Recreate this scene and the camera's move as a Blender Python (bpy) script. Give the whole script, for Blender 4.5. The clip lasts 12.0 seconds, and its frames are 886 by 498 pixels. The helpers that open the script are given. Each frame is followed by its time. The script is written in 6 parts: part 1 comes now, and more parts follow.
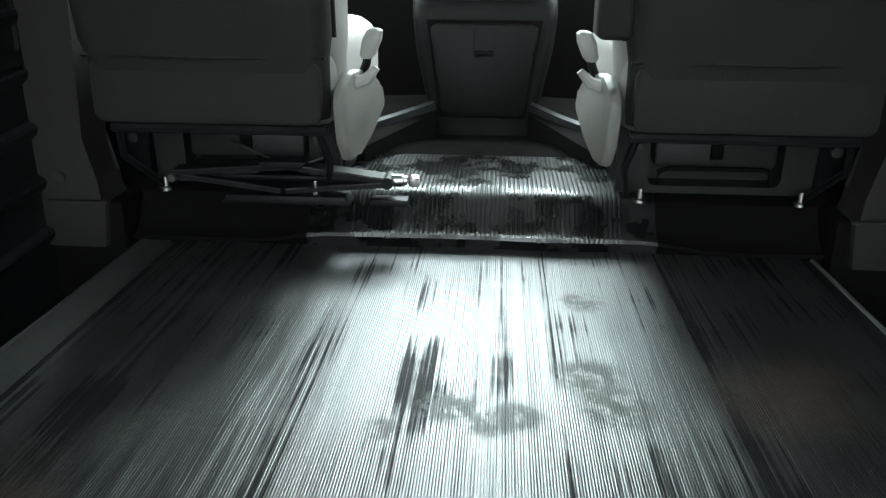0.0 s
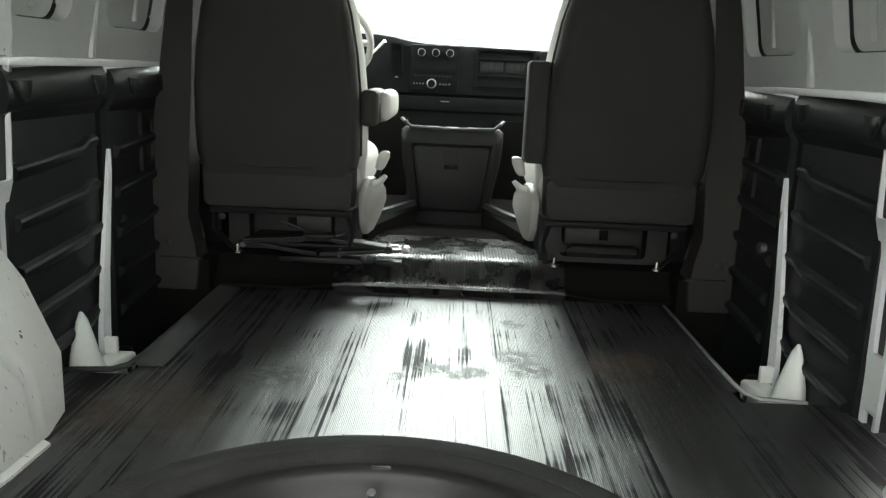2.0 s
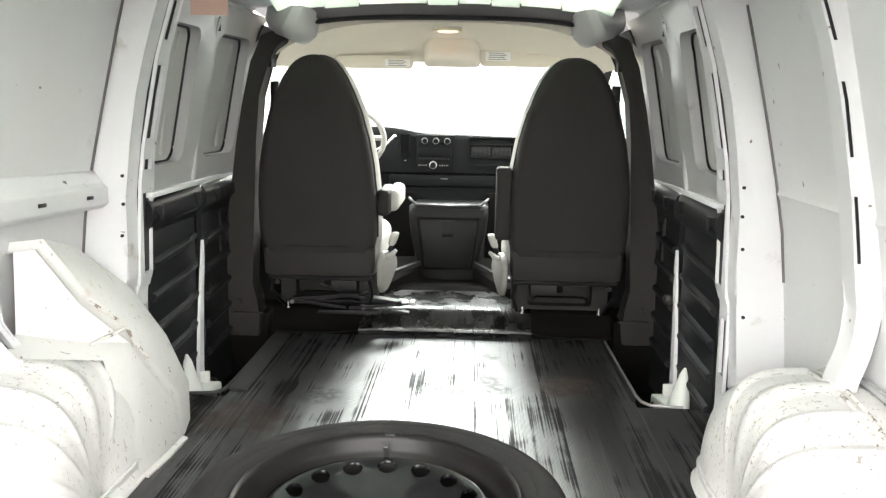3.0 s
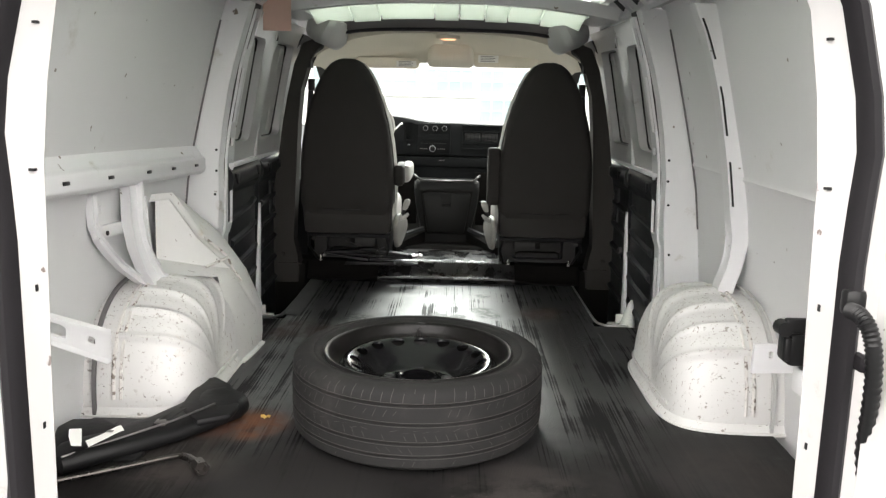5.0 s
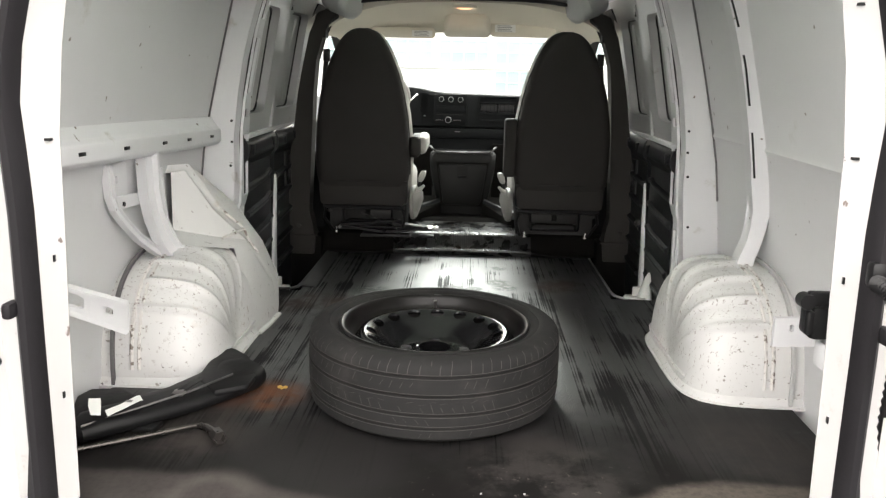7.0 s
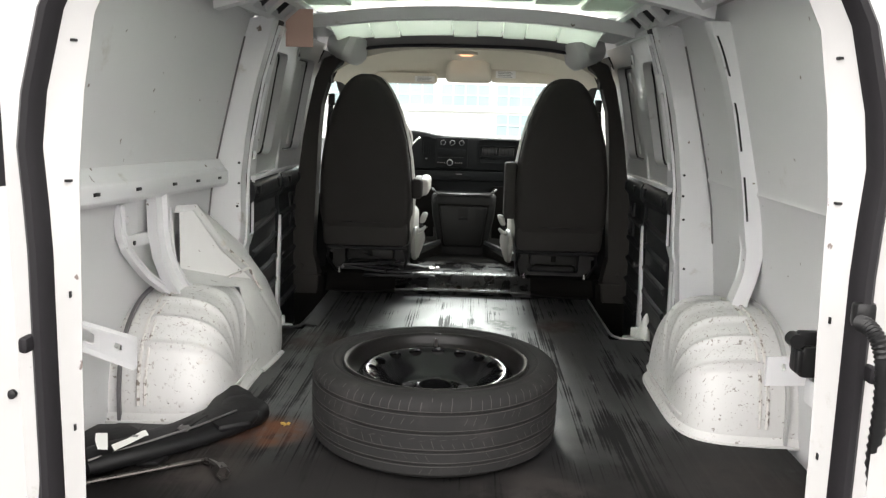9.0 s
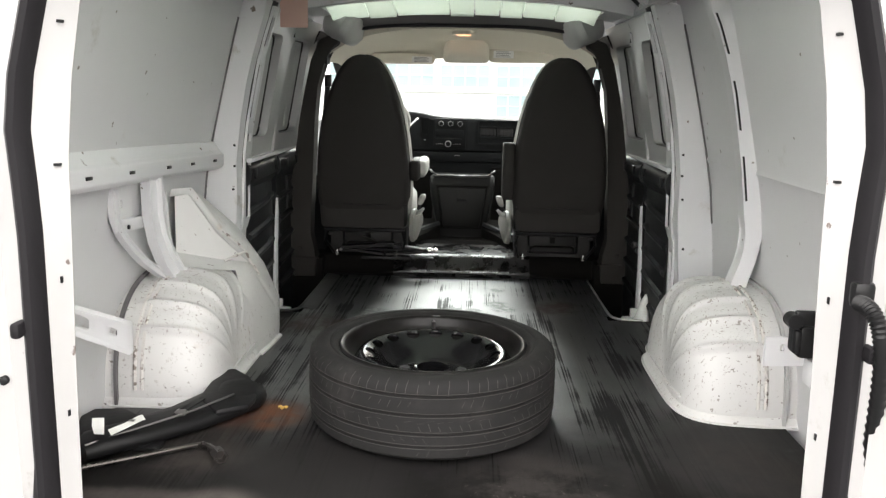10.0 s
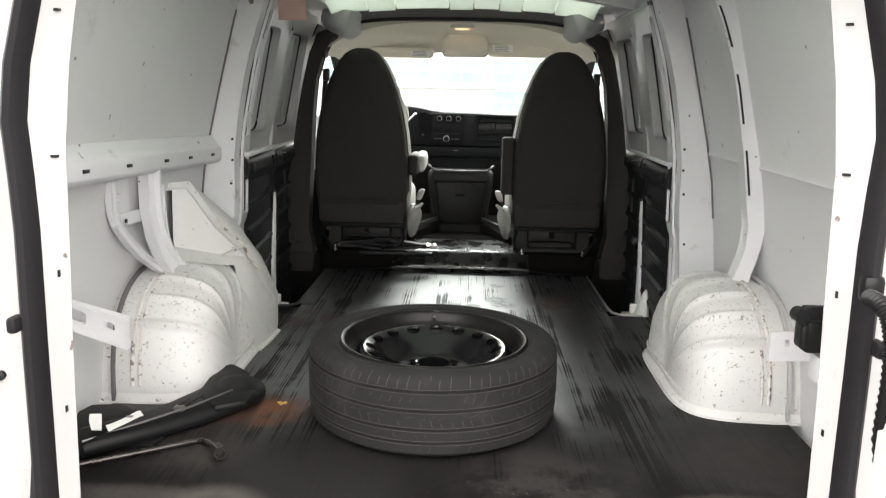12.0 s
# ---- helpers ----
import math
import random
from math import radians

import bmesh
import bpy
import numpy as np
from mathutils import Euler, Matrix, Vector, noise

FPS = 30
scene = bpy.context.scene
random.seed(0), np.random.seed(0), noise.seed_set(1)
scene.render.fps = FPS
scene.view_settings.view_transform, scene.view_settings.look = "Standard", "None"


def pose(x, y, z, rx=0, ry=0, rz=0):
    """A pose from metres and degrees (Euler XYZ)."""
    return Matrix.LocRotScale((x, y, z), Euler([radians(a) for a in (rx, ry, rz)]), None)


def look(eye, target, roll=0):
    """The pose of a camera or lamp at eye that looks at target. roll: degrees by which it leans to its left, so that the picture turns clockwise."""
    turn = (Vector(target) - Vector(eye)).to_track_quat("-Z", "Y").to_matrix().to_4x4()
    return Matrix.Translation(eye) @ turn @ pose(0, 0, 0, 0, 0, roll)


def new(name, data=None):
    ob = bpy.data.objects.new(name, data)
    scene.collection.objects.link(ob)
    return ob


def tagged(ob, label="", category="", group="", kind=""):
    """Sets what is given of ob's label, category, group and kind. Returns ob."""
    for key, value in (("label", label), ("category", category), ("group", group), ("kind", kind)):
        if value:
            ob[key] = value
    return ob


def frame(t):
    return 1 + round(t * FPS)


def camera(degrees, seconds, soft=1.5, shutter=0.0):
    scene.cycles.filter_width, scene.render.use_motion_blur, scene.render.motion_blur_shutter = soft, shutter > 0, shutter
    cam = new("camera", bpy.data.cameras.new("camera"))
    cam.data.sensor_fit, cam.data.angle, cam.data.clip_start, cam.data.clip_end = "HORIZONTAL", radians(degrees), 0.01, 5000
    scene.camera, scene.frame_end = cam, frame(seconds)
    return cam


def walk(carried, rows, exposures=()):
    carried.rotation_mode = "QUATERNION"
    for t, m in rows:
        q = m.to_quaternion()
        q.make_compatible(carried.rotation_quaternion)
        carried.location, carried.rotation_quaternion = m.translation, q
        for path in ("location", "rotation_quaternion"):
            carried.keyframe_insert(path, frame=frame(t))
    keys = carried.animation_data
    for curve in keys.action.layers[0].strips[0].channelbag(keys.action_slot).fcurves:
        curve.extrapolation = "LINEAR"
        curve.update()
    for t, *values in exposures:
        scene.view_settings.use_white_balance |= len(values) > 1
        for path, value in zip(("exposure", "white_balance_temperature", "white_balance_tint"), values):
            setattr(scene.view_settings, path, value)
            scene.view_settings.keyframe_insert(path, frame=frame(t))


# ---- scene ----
cam = camera(58.0, 12.0, soft=1.35)
PATH = [
    (0, (0.048, 1.063, 0.556), (-0.078, 2.936, -0.133), 0.4),
    (0.5, (0.038, 1.059, 0.545), (0.012, 2.946, -0.118), 1.8),
    (1, (0.008, 0.953, 0.540), (0.001, 2.853, -0.083), 1.2),
    (1.5, (0.024, 0.592, 0.575), (0.034, 2.523, 0.052), 2.9),
    (2, (0.024, 0.253, 0.666), (0.002, 2.204, 0.229), 2.4),
    (2.5, (0.025, -0.135, 0.788), (0.011, 1.830, 0.433), 1.1),
    (3, (0.123, -0.550, 0.936), (0.051, 1.415, 0.576), 0.9),
    (3.2, (0.111, -0.743, 0.963), (0.016, 1.223, 0.610), 0.6),
    (5, (0.048, -1.397, 0.946), (0.025, 0.566, 0.567), 1.3),
    (5.5, (0.049, -1.378, 0.925), (-0.003, 0.539, 0.355), 0.4),
    (6, (0.046, -1.373, 0.91), (0.001, 0.489, 0.182), 0.7),
    (6.5, (0.047, -1.367, 0.914), (-0.009, 0.533, 0.291), 0.6),
    (7, (0.042, -1.382, 0.94), (-0.016, 0.567, 0.493), 1.2),
    (9, (0.043, -1.444, 0.949), (-0.02, 0.524, 0.603), 1.5),
    (9.5, (0.048, -1.431, 0.942), (-0.02, 0.532, 0.569), 1.2),
    (10, (0.055, -1.427, 0.947), (-0.009, 0.533, 0.556), 1.1),
    (10.5, (0.054, -1.423, 0.941), (-0.005, 0.541, 0.564), 1.3),
    (11, (0.043, -1.42, 0.942), (-0.025, 0.544, 0.569), 1.4),
    (11.5, (0.041, -1.417, 0.938), (-0.002, 0.545, 0.549), 1.7),
    (12, (0.039, -1.407, 0.937), (-0.014, 0.552, 0.537), 1.2),
]
walk(cam, [(t, look(eye, target, roll)) for t, eye, target, roll in PATH],
     exposures=[(0.0, 2.48, 5780, 1), (0.5, 2.38, 5780, 1), (1.0, 2.24, 5780, 1), (1.5, 2.00, 5830, 2), (2.0, 2.5, 6350, 4), (2.5, 3.15, 6400, 10), (3.0, 3.3, 6500, 10), (3.2, 3.2, 6500, 10), (4.0, 2.4, 6500, 10), (5.0, 2.34, 6540, 11), (5.5, 2.32, 6600, 11), (7.0, 2.32, 6600, 11), (9.0, 2.22, 6480, 11), (12.0, 2.31, 6520, 11)])

# ---- world, sun ----
SUN_EL, SUN_AZ = 33.0, 2.0
world = bpy.data.worlds.new("sky")
scene.world = world
world.use_nodes = True
wn = world.node_tree
wbg = wn.nodes["Background"]
sky = wn.nodes.new("ShaderNodeTexSky")
sky.sky_type = "NISHITA"
sky.sun_disc = False
sky.sun_elevation, sky.sun_rotation = radians(SUN_EL), radians(SUN_AZ)
sky.dust_density = 4.0
haze = wn.nodes.new("ShaderNodeMix")
haze.data_type = "RGBA"
haze.inputs[0].default_value = 0.75
haze.inputs[7].default_value = (12.6, 12.0, 11.2, 1.0)
wn.links.new(sky.outputs[0], haze.inputs[6])
wn.links.new(haze.outputs[2], wbg.inputs["Color"])
wbg.inputs["Strength"].default_value = 0.15

sun_data = bpy.data.lights.new("sun", "SUN")
sun_data.energy, sun_data.angle, sun_data.color = 1.4, radians(32), (0.90, 1.0, 0.985)
sun = new("sun", sun_data)
az, el = radians(SUN_AZ), radians(SUN_EL)
sun.matrix_world = look((0, 0, 20), (-math.sin(az) * math.cos(el), -math.cos(az) * math.cos(el), 20 - math.sin(el)))


# ---- materials ----
def material(name, base, rough=0.5, metal=0.0, var=0.12, scale=6.0, bump=0.1, bump_scale=120.0, spec=0.5, stretch=(1, 1, 1), coat=0.0):
    """A surface with slow blotches, fine grain and a little relief."""
    m = bpy.data.materials.new(name)
    m.use_nodes = True
    nt = m.node_tree
    b = nt.nodes["Principled BSDF"]
    b.inputs["Metallic"].default_value = metal
    b.inputs["Specular IOR Level"].default_value = spec
    b.inputs["Coat Weight"].default_value = coat
    b.inputs["Coat Roughness"].default_value = 0.15
    co = nt.nodes.new("ShaderNodeTexCoord")
    mp = nt.nodes.new("ShaderNodeMapping")
    mp.inputs["Scale"].default_value = stretch
    nt.links.new(co.outputs["Object"], mp.inputs["Vector"])
    n1 = nt.nodes.new("ShaderNodeTexNoise")
    n1.inputs["Scale"].default_value, n1.inputs["Detail"].default_value = scale, 6.0
    n2 = nt.nodes.new("ShaderNodeTexNoise")
    n2.inputs["Scale"].default_value, n2.inputs["Detail"].default_value = bump_scale, 3.0
    for n in (n1, n2):
        nt.links.new(mp.outputs[0], n.inputs["Vector"])
    ramp = nt.nodes.new("ShaderNodeMix")
    ramp.data_type = "RGBA"
    ramp.inputs[6].default_value = (*[c * (1 - var) for c in base], 1)
    ramp.inputs[7].default_value = (*[min(1, c * (1 + var)) for c in base], 1)
    nt.links.new(n1.outputs["Fac"], ramp.inputs[0])
    nt.links.new(ramp.outputs[2], b.inputs["Base Color"])
    rr = nt.nodes.new("ShaderNodeMapRange")
    rr.inputs[3].default_value, rr.inputs[4].default_value = max(0.02, rough * 0.8), min(1, rough * 1.2)
    nt.links.new(n1.outputs["Fac"], rr.inputs[0])
    nt.links.new(rr.outputs[0], b.inputs["Roughness"])
    bp = nt.nodes.new("ShaderNodeBump")
    bp.inputs["Strength"].default_value, bp.inputs["Distance"].default_value = bump, 0.002
    nt.links.new(n2.outputs["Fac"], bp.inputs["Height"])
    nt.links.new(bp.outputs[0], b.inputs["Normal"])
    return m


def overlay(m, colour, lo, hi, scale, detail=8.0, stretch=(1, 1, 1), rough=None, place=None, radius=0.2, rough_noise=0.65, ring=0.0):
    """Stains or scuffs of a colour over a material, where a noise lies above lo; place limits them to a round patch."""
    nt = m.node_tree
    b = nt.nodes["Principled BSDF"]
    co = nt.nodes.new("ShaderNodeTexCoord")
    mp = nt.nodes.new("ShaderNodeMapping")
    mp.inputs["Scale"].default_value = stretch
    nt.links.new(co.outputs["Object"], mp.inputs["Vector"])
    n = nt.nodes.new("ShaderNodeTexNoise")
    n.inputs["Scale"].default_value, n.inputs["Detail"].default_value, n.inputs["Roughness"].default_value = scale, detail, rough_noise
    nt.links.new(mp.outputs[0], n.inputs["Vector"])
    rng = nt.nodes.new("ShaderNodeMapRange")
    rng.interpolation_type = "SMOOTHSTEP"
    rng.inputs[1].default_value, rng.inputs[2].default_value = lo, hi
    nt.links.new(n.outputs["Fac"], rng.inputs[0])
    fac = rng.outputs[0]
    if place:
        dist = nt.nodes.new("ShaderNodeVectorMath")
        dist.operation = "DISTANCE"
        dist.inputs[1].default_value = place
        nt.links.new(co.outputs["Object"], dist.inputs[0])
        near = nt.nodes.new("ShaderNodeMapRange")
        near.interpolation_type = "SMOOTHSTEP"
        near.inputs[1].default_value, near.inputs[2].default_value = radius, radius * 0.45
        nt.links.new(dist.outputs["Value"], near.inputs[0])
        mul = nt.nodes.new("ShaderNodeMath")
        mul.operation = "MULTIPLY"
        nt.links.new(fac, mul.inputs[0])
        nt.links.new(near.outputs[0], mul.inputs[1])
        fac = mul.outputs[0]
        if ring:
            hollow = nt.nodes.new("ShaderNodeMapRange")
            hollow.interpolation_type = "SMOOTHSTEP"
            hollow.inputs[1].default_value, hollow.inputs[2].default_value = ring * 0.5, ring
            nt.links.new(dist.outputs["Value"], hollow.inputs[0])
            cut = nt.nodes.new("ShaderNodeMath")
            cut.operation = "MULTIPLY"
            nt.links.new(fac, cut.inputs[0])
            nt.links.new(hollow.outputs[0], cut.inputs[1])
            fac = cut.outputs[0]
    mix = nt.nodes.new("ShaderNodeMix")
    mix.data_type = "RGBA"
    old = b.inputs["Base Color"].links[0].from_socket
    nt.links.new(fac, mix.inputs[0])
    nt.links.new(old, mix.inputs[6])
    mix.inputs[7].default_value = (*colour, 1)
    nt.links.new(mix.outputs[2], b.inputs["Base Color"])
    if rough is not None:
        mr = nt.nodes.new("ShaderNodeMix")
        oldr = b.inputs["Roughness"].links[0].from_socket
        nt.links.new(fac, mr.inputs[0])
        nt.links.new(oldr, mr.inputs[2])
        mr.inputs[3].default_value = rough
        nt.links.new(mr.outputs[0], b.inputs["Roughness"])
        for socket in ("Coat Weight", "Specular IOR Level"):
            if b.inputs[socket].is_linked:
                dull = nt.nodes.new("ShaderNodeMix")
                was = b.inputs[socket].links[0].from_socket
                nt.links.new(fac, dull.inputs[0])
                nt.links.new(was, dull.inputs[2])
                dull.inputs[3].default_value = 0.12
                nt.links.new(dull.outputs[0], b.inputs[socket])
    return m


WHITE = material("white_paint", (0.64, 0.64, 0.655), 0.32, var=0.05, scale=3, bump=0.04, bump_scale=60, coat=0.2)
overlay(WHITE, (0.46, 0.44, 0.41), 0.62, 0.74, 9, rough=0.55)
overlay(WHITE, (0.16, 0.13, 0.11), 0.70, 0.73, 24, rough=0.6, rough_noise=0.5)
# same van white, darkened so the strongly daylit rear parts keep their shading
OUTER_WHITE = material("white_paint_dimmed_for_daylight", (0.435, 0.432, 0.428), 0.36, var=0.06, scale=3, bump=0.05, bump_scale=60, coat=0.15)
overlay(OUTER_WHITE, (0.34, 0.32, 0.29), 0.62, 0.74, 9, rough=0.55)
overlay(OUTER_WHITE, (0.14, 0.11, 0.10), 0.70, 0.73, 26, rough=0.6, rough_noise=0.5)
SKIN = material("thin_grey_primer_paint", (0.60, 0.60, 0.61), 0.45, var=0.08, scale=2.5, bump=0.06, bump_scale=40)
overlay(SKIN, (0.44, 0.415, 0.385), 0.62, 0.80, 5, rough=0.6)
overlay(SKIN, (0.24, 0.22, 0.20), 0.71, 0.74, 30, rough=0.6, rough_noise=0.5)
ARCH = material("scuffed_white_paint", (0.555, 0.55, 0.545), 0.46, var=0.06, scale=4, bump=0.12, bump_scale=40)
overlay(ARCH, (0.50, 0.46, 0.42), 0.60, 0.70, 5, rough=0.55, rough_noise=0.75)
overlay(ARCH, (0.26, 0.24, 0.225), 0.665, 0.695, 80, rough=0.6, stretch=(0.45, 1.6, 0.5), rough_noise=0.5)
overlay(ARCH, (0.11, 0.10, 0.097), 0.70, 0.72, 60, rough=0.7, stretch=(1, 0.5, 0.9), rough_noise=0.55)
for side in (-1, 1):
    overlay(ARCH, (0.22, 0.195, 0.175), 0.62, 0.66, 95, rough=0.65, stretch=(1.4, 0.5, 0.8), place=(side * 0.04, -0.10, 0.34), radius=0.26)
    overlay(ARCH, (0.20, 0.18, 0.165), 0.64, 0.67, 100, rough=0.65, stretch=(0.6, 1.3, 0.8), place=(-side * 0.06, -0.22, 0.22), radius=0.26)
    overlay(ARCH, (0.36, 0.32, 0.28), 0.60, 0.65, 60, rough=0.6, stretch=(0.4, 1.6, 0.7), place=(-side * 0.14, 0.05, 0.20), radius=0.24)
overlay(ARCH, (0.27, 0.245, 0.225), 0.60, 0.645, 130, rough=0.6, stretch=(0.5, 1.0, 0.35), place=(-0.15, -0.08, 0.20), radius=0.40)
RUSTY = material("stained_seam_sealer", (0.56, 0.54, 0.52), 0.5, var=0.1)
overlay(RUSTY, (0.17, 0.14, 0.12), 0.52, 0.60, 40, rough=0.7)
# translucency is added so the roof looks lit and brightens the bay
ROOF = material("pale_green_roof_lit_through", (0.74, 0.78, 0.74), 0.5, var=0.05)
rn = ROOF.node_tree
glow, both = rn.nodes.new("ShaderNodeBsdfTranslucent"), rn.nodes.new("ShaderNodeMixShader")
glow.inputs["Color"].default_value = (0.80, 0.86, 0.80, 1)
both.inputs[0].default_value = 0.32
rn.links.new(rn.nodes["Principled BSDF"].outputs[0], both.inputs[1])
rn.links.new(glow.outputs[0], both.inputs[2])
rn.links.new(both.outputs[0], rn.nodes["Material Output"].inputs["Surface"])
# van white greyed in its colour for the dimmer light on the side doors
SHEET = material("shaded_white_door_paint", (0.385, 0.385, 0.385), 0.30, var=0.06, scale=3, bump=0.05, bump_scale=50, coat=0.3)
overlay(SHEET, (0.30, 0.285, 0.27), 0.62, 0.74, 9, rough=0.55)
SHIELD = material("grey_seat_side_plastic", (0.165, 0.161, 0.150), 0.5, var=0.08, scale=8, bump=0.15, bump_scale=300)
PLASTIC = material("charcoal_moulded_plastic", (0.009, 0.010, 0.011), 0.42, spec=0.35, var=0.15, scale=8, bump=0.15, bump_scale=400)
TRIM = material("dark_grey_trim", (0.024, 0.0224, 0.0206), 0.7, spec=0.2, var=0.12, scale=6, bump=0.2, bump_scale=500)
COVER = material("dark_green_grey_plastic", (0.0068, 0.0070, 0.0068), 0.5, spec=0.14, var=0.12, scale=6, bump=0.25, bump_scale=400)
WORN = material("worn_grey_trim", (0.028, 0.028, 0.0275), 0.55, spec=0.3, var=0.3, scale=9, bump=0.2, bump_scale=120)
DASH = material("dark_dashboard_plastic", (0.0055, 0.006, 0.0064), 0.7, spec=0.07, var=0.1, bump=0.25, bump_scale=500)
VINYL = material("charcoal_seat_vinyl", (0.0168, 0.0156, 0.0145), 0.75, spec=0.25, var=0.1, scale=10, bump=0.3, bump_scale=350)
CLOTH = material("light_grey_seat_vinyl", (0.35, 0.345, 0.325), 0.6, var=0.08, scale=8, bump=0.2, bump_scale=300)
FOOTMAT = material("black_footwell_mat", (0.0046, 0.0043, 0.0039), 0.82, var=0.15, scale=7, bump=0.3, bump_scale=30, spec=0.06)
RISER = material("dull_black_riser_paint", (0.0145, 0.0143, 0.0138), 0.5, spec=0.25, var=0.25, scale=14, bump=0.1)
BLACK = material("black_steel", (0.010, 0.010, 0.0105), 0.36, spec=0.25, var=0.2, scale=12, bump=0.1)
SEAL = material("rubber_seal", (0.010, 0.009, 0.0105), 0.6, spec=0.22, var=0.15, scale=14, bump=0.2)
RUBBER = material("tyre_rubber", (0.0172, 0.0168, 0.0168), 0.85, spec=0.14, var=0.2, scale=10, bump=0.3, bump_scale=200)
overlay(RUBBER, (0.030, 0.028, 0.0275), 0.5, 0.78, 6)
SIPE = material("dusty_tread_cut", (0.033, 0.030, 0.029), 0.85, var=0.45, scale=25)
RIM = material("gloss_black_wheel_paint", (0.0055, 0.0055, 0.0062), 0.17, var=0.15, bump=0.04, coat=0.10, spec=0.28)
BARREL = material("dusty_black_rim_paint", (0.0068, 0.0062, 0.006), 0.38, var=0.3, scale=14, bump=0.06, spec=0.22)
CHROME = material("bright_steel", (0.62, 0.61, 0.59), 0.25, metal=1.0, var=0.1, bump=0.05)
ALUMINIUM = material("worn_aluminium", (0.40, 0.40, 0.39), 0.32, metal=0.75, var=0.2, scale=12, bump=0.1)
# mid grey for plain parts, and for shade painted into door recesses
MID_GREY = material("mid_grey_paint_and_shade", (0.40, 0.40, 0.395), 0.5, var=0.15, scale=5, bump=0.12, bump_scale=25)
# dull grey of the header rail, also used to paint shade in gaps
DULL_GREY = material("dull_grey_steel_and_shade", (0.115, 0.108, 0.112), 0.6, var=0.25, scale=8, bump=0.1)
DULL = material("dull_steel", (0.16, 0.15, 0.15), 0.38, metal=0.8, var=0.2)
TOOL = material("worn_black_tool_steel", (0.055, 0.050, 0.047), 0.28, metal=0.85, var=0.35, scale=20)
RUST = material("orange_rust_on_paint", (0.50, 0.36, 0.22), 0.8, var=0.4, scale=60)
HEAD = material("cream_headliner", (0.66, 0.62, 0.53), 0.9, var=0.05, bump=0.3, bump_scale=600)
PAPER = material("white_label_paper", (0.80, 0.80, 0.78), 0.6, var=0.03)
INK = material("label_print", (0.20, 0.20, 0.20), 0.7, var=0.05)
FLAT_TAN = material("flat_tan", (0.56, 0.38, 0.32), 0.8, var=0.05)
LIP = material("dusty_rubber_edge", (0.047, 0.042, 0.038), 0.85, var=0.4, scale=20, bump=0.2, spec=0.2)
BUMPER = material("grey_bumper_plastic", (0.0168, 0.0160, 0.0168), 0.62, spec=0.26, var=0.15, scale=5, bump=0.3, bump_scale=300)
BAG = material("black_tool_plastic", (0.0055, 0.0055, 0.006), 0.5, spec=0.2, var=0.3, scale=20, bump=0.3, bump_scale=60)
CLIP = material("white_plastic", (0.78, 0.78, 0.76), 0.4, var=0.03)
# dark tone for hidden steel, and for shade painted behind the post flanges
DARK = material("dark_steel_and_shade", (0.03, 0.03, 0.032), 0.8, var=0.1)
YELLOW = material("dry_yellow_leaf", (0.40, 0.25, 0.06), 0.7, var=0.5, scale=60)
AMBER = material("amber_print", (0.6, 0.5, 0.25), 0.5, var=0.1)
ASPHALT = material("asphalt", (0.06, 0.06, 0.062), 0.9, var=0.3, scale=0.6, bump=0.5, bump_scale=40)
FACADE = material("pale_facade_paint", (0.62, 0.62, 0.60), 0.8, var=0.06, scale=0.5)
FRAME = material("window_frame_paint", (0.55, 0.57, 0.58), 0.5, var=0.05)
PANE = material("blue_window_glass", (0.25, 0.32, 0.335), 0.15, var=0.3, scale=0.6, bump=0.02)
KNOB = material("silver_knob_ring", (0.30, 0.30, 0.30), 0.35, metal=0.9, var=0.05)
SCREEN = material("dark_radio_glass", (0.006, 0.007, 0.008), 0.35, var=0.1)

GLASS = bpy.data.materials.new("clear_glass")
GLASS.use_nodes = True
gn = GLASS.node_tree
gn.nodes.remove(gn.nodes["Principled BSDF"])
gt, gg, gm = gn.nodes.new("ShaderNodeBsdfTransparent"), gn.nodes.new("ShaderNodeBsdfGlossy"), gn.nodes.new("ShaderNodeMixShader")
gt.inputs["Color"].default_value = (0.90, 0.95, 0.93, 1)
gg.inputs["Roughness"].default_value = 0.02
gm.inputs[0].default_value = 0.06
gn.links.new(gt.outputs[0], gm.inputs[1])
gn.links.new(gg.outputs[0], gm.inputs[2])
gn.links.new(gm.outputs[0], gn.nodes["Material Output"].inputs["Surface"])

LAMP = bpy.data.materials.new("warm_lamp_lens")
LAMP.use_nodes = True
lb = LAMP.node_tree.nodes["Principled BSDF"]
lb.inputs["Base Color"].default_value = (0.9, 0.7, 0.5, 1)
lb.inputs["Emission Color"].default_value = (1.0, 0.45, 0.22, 1)
lb.inputs["Emission Strength"].default_value = 0.45


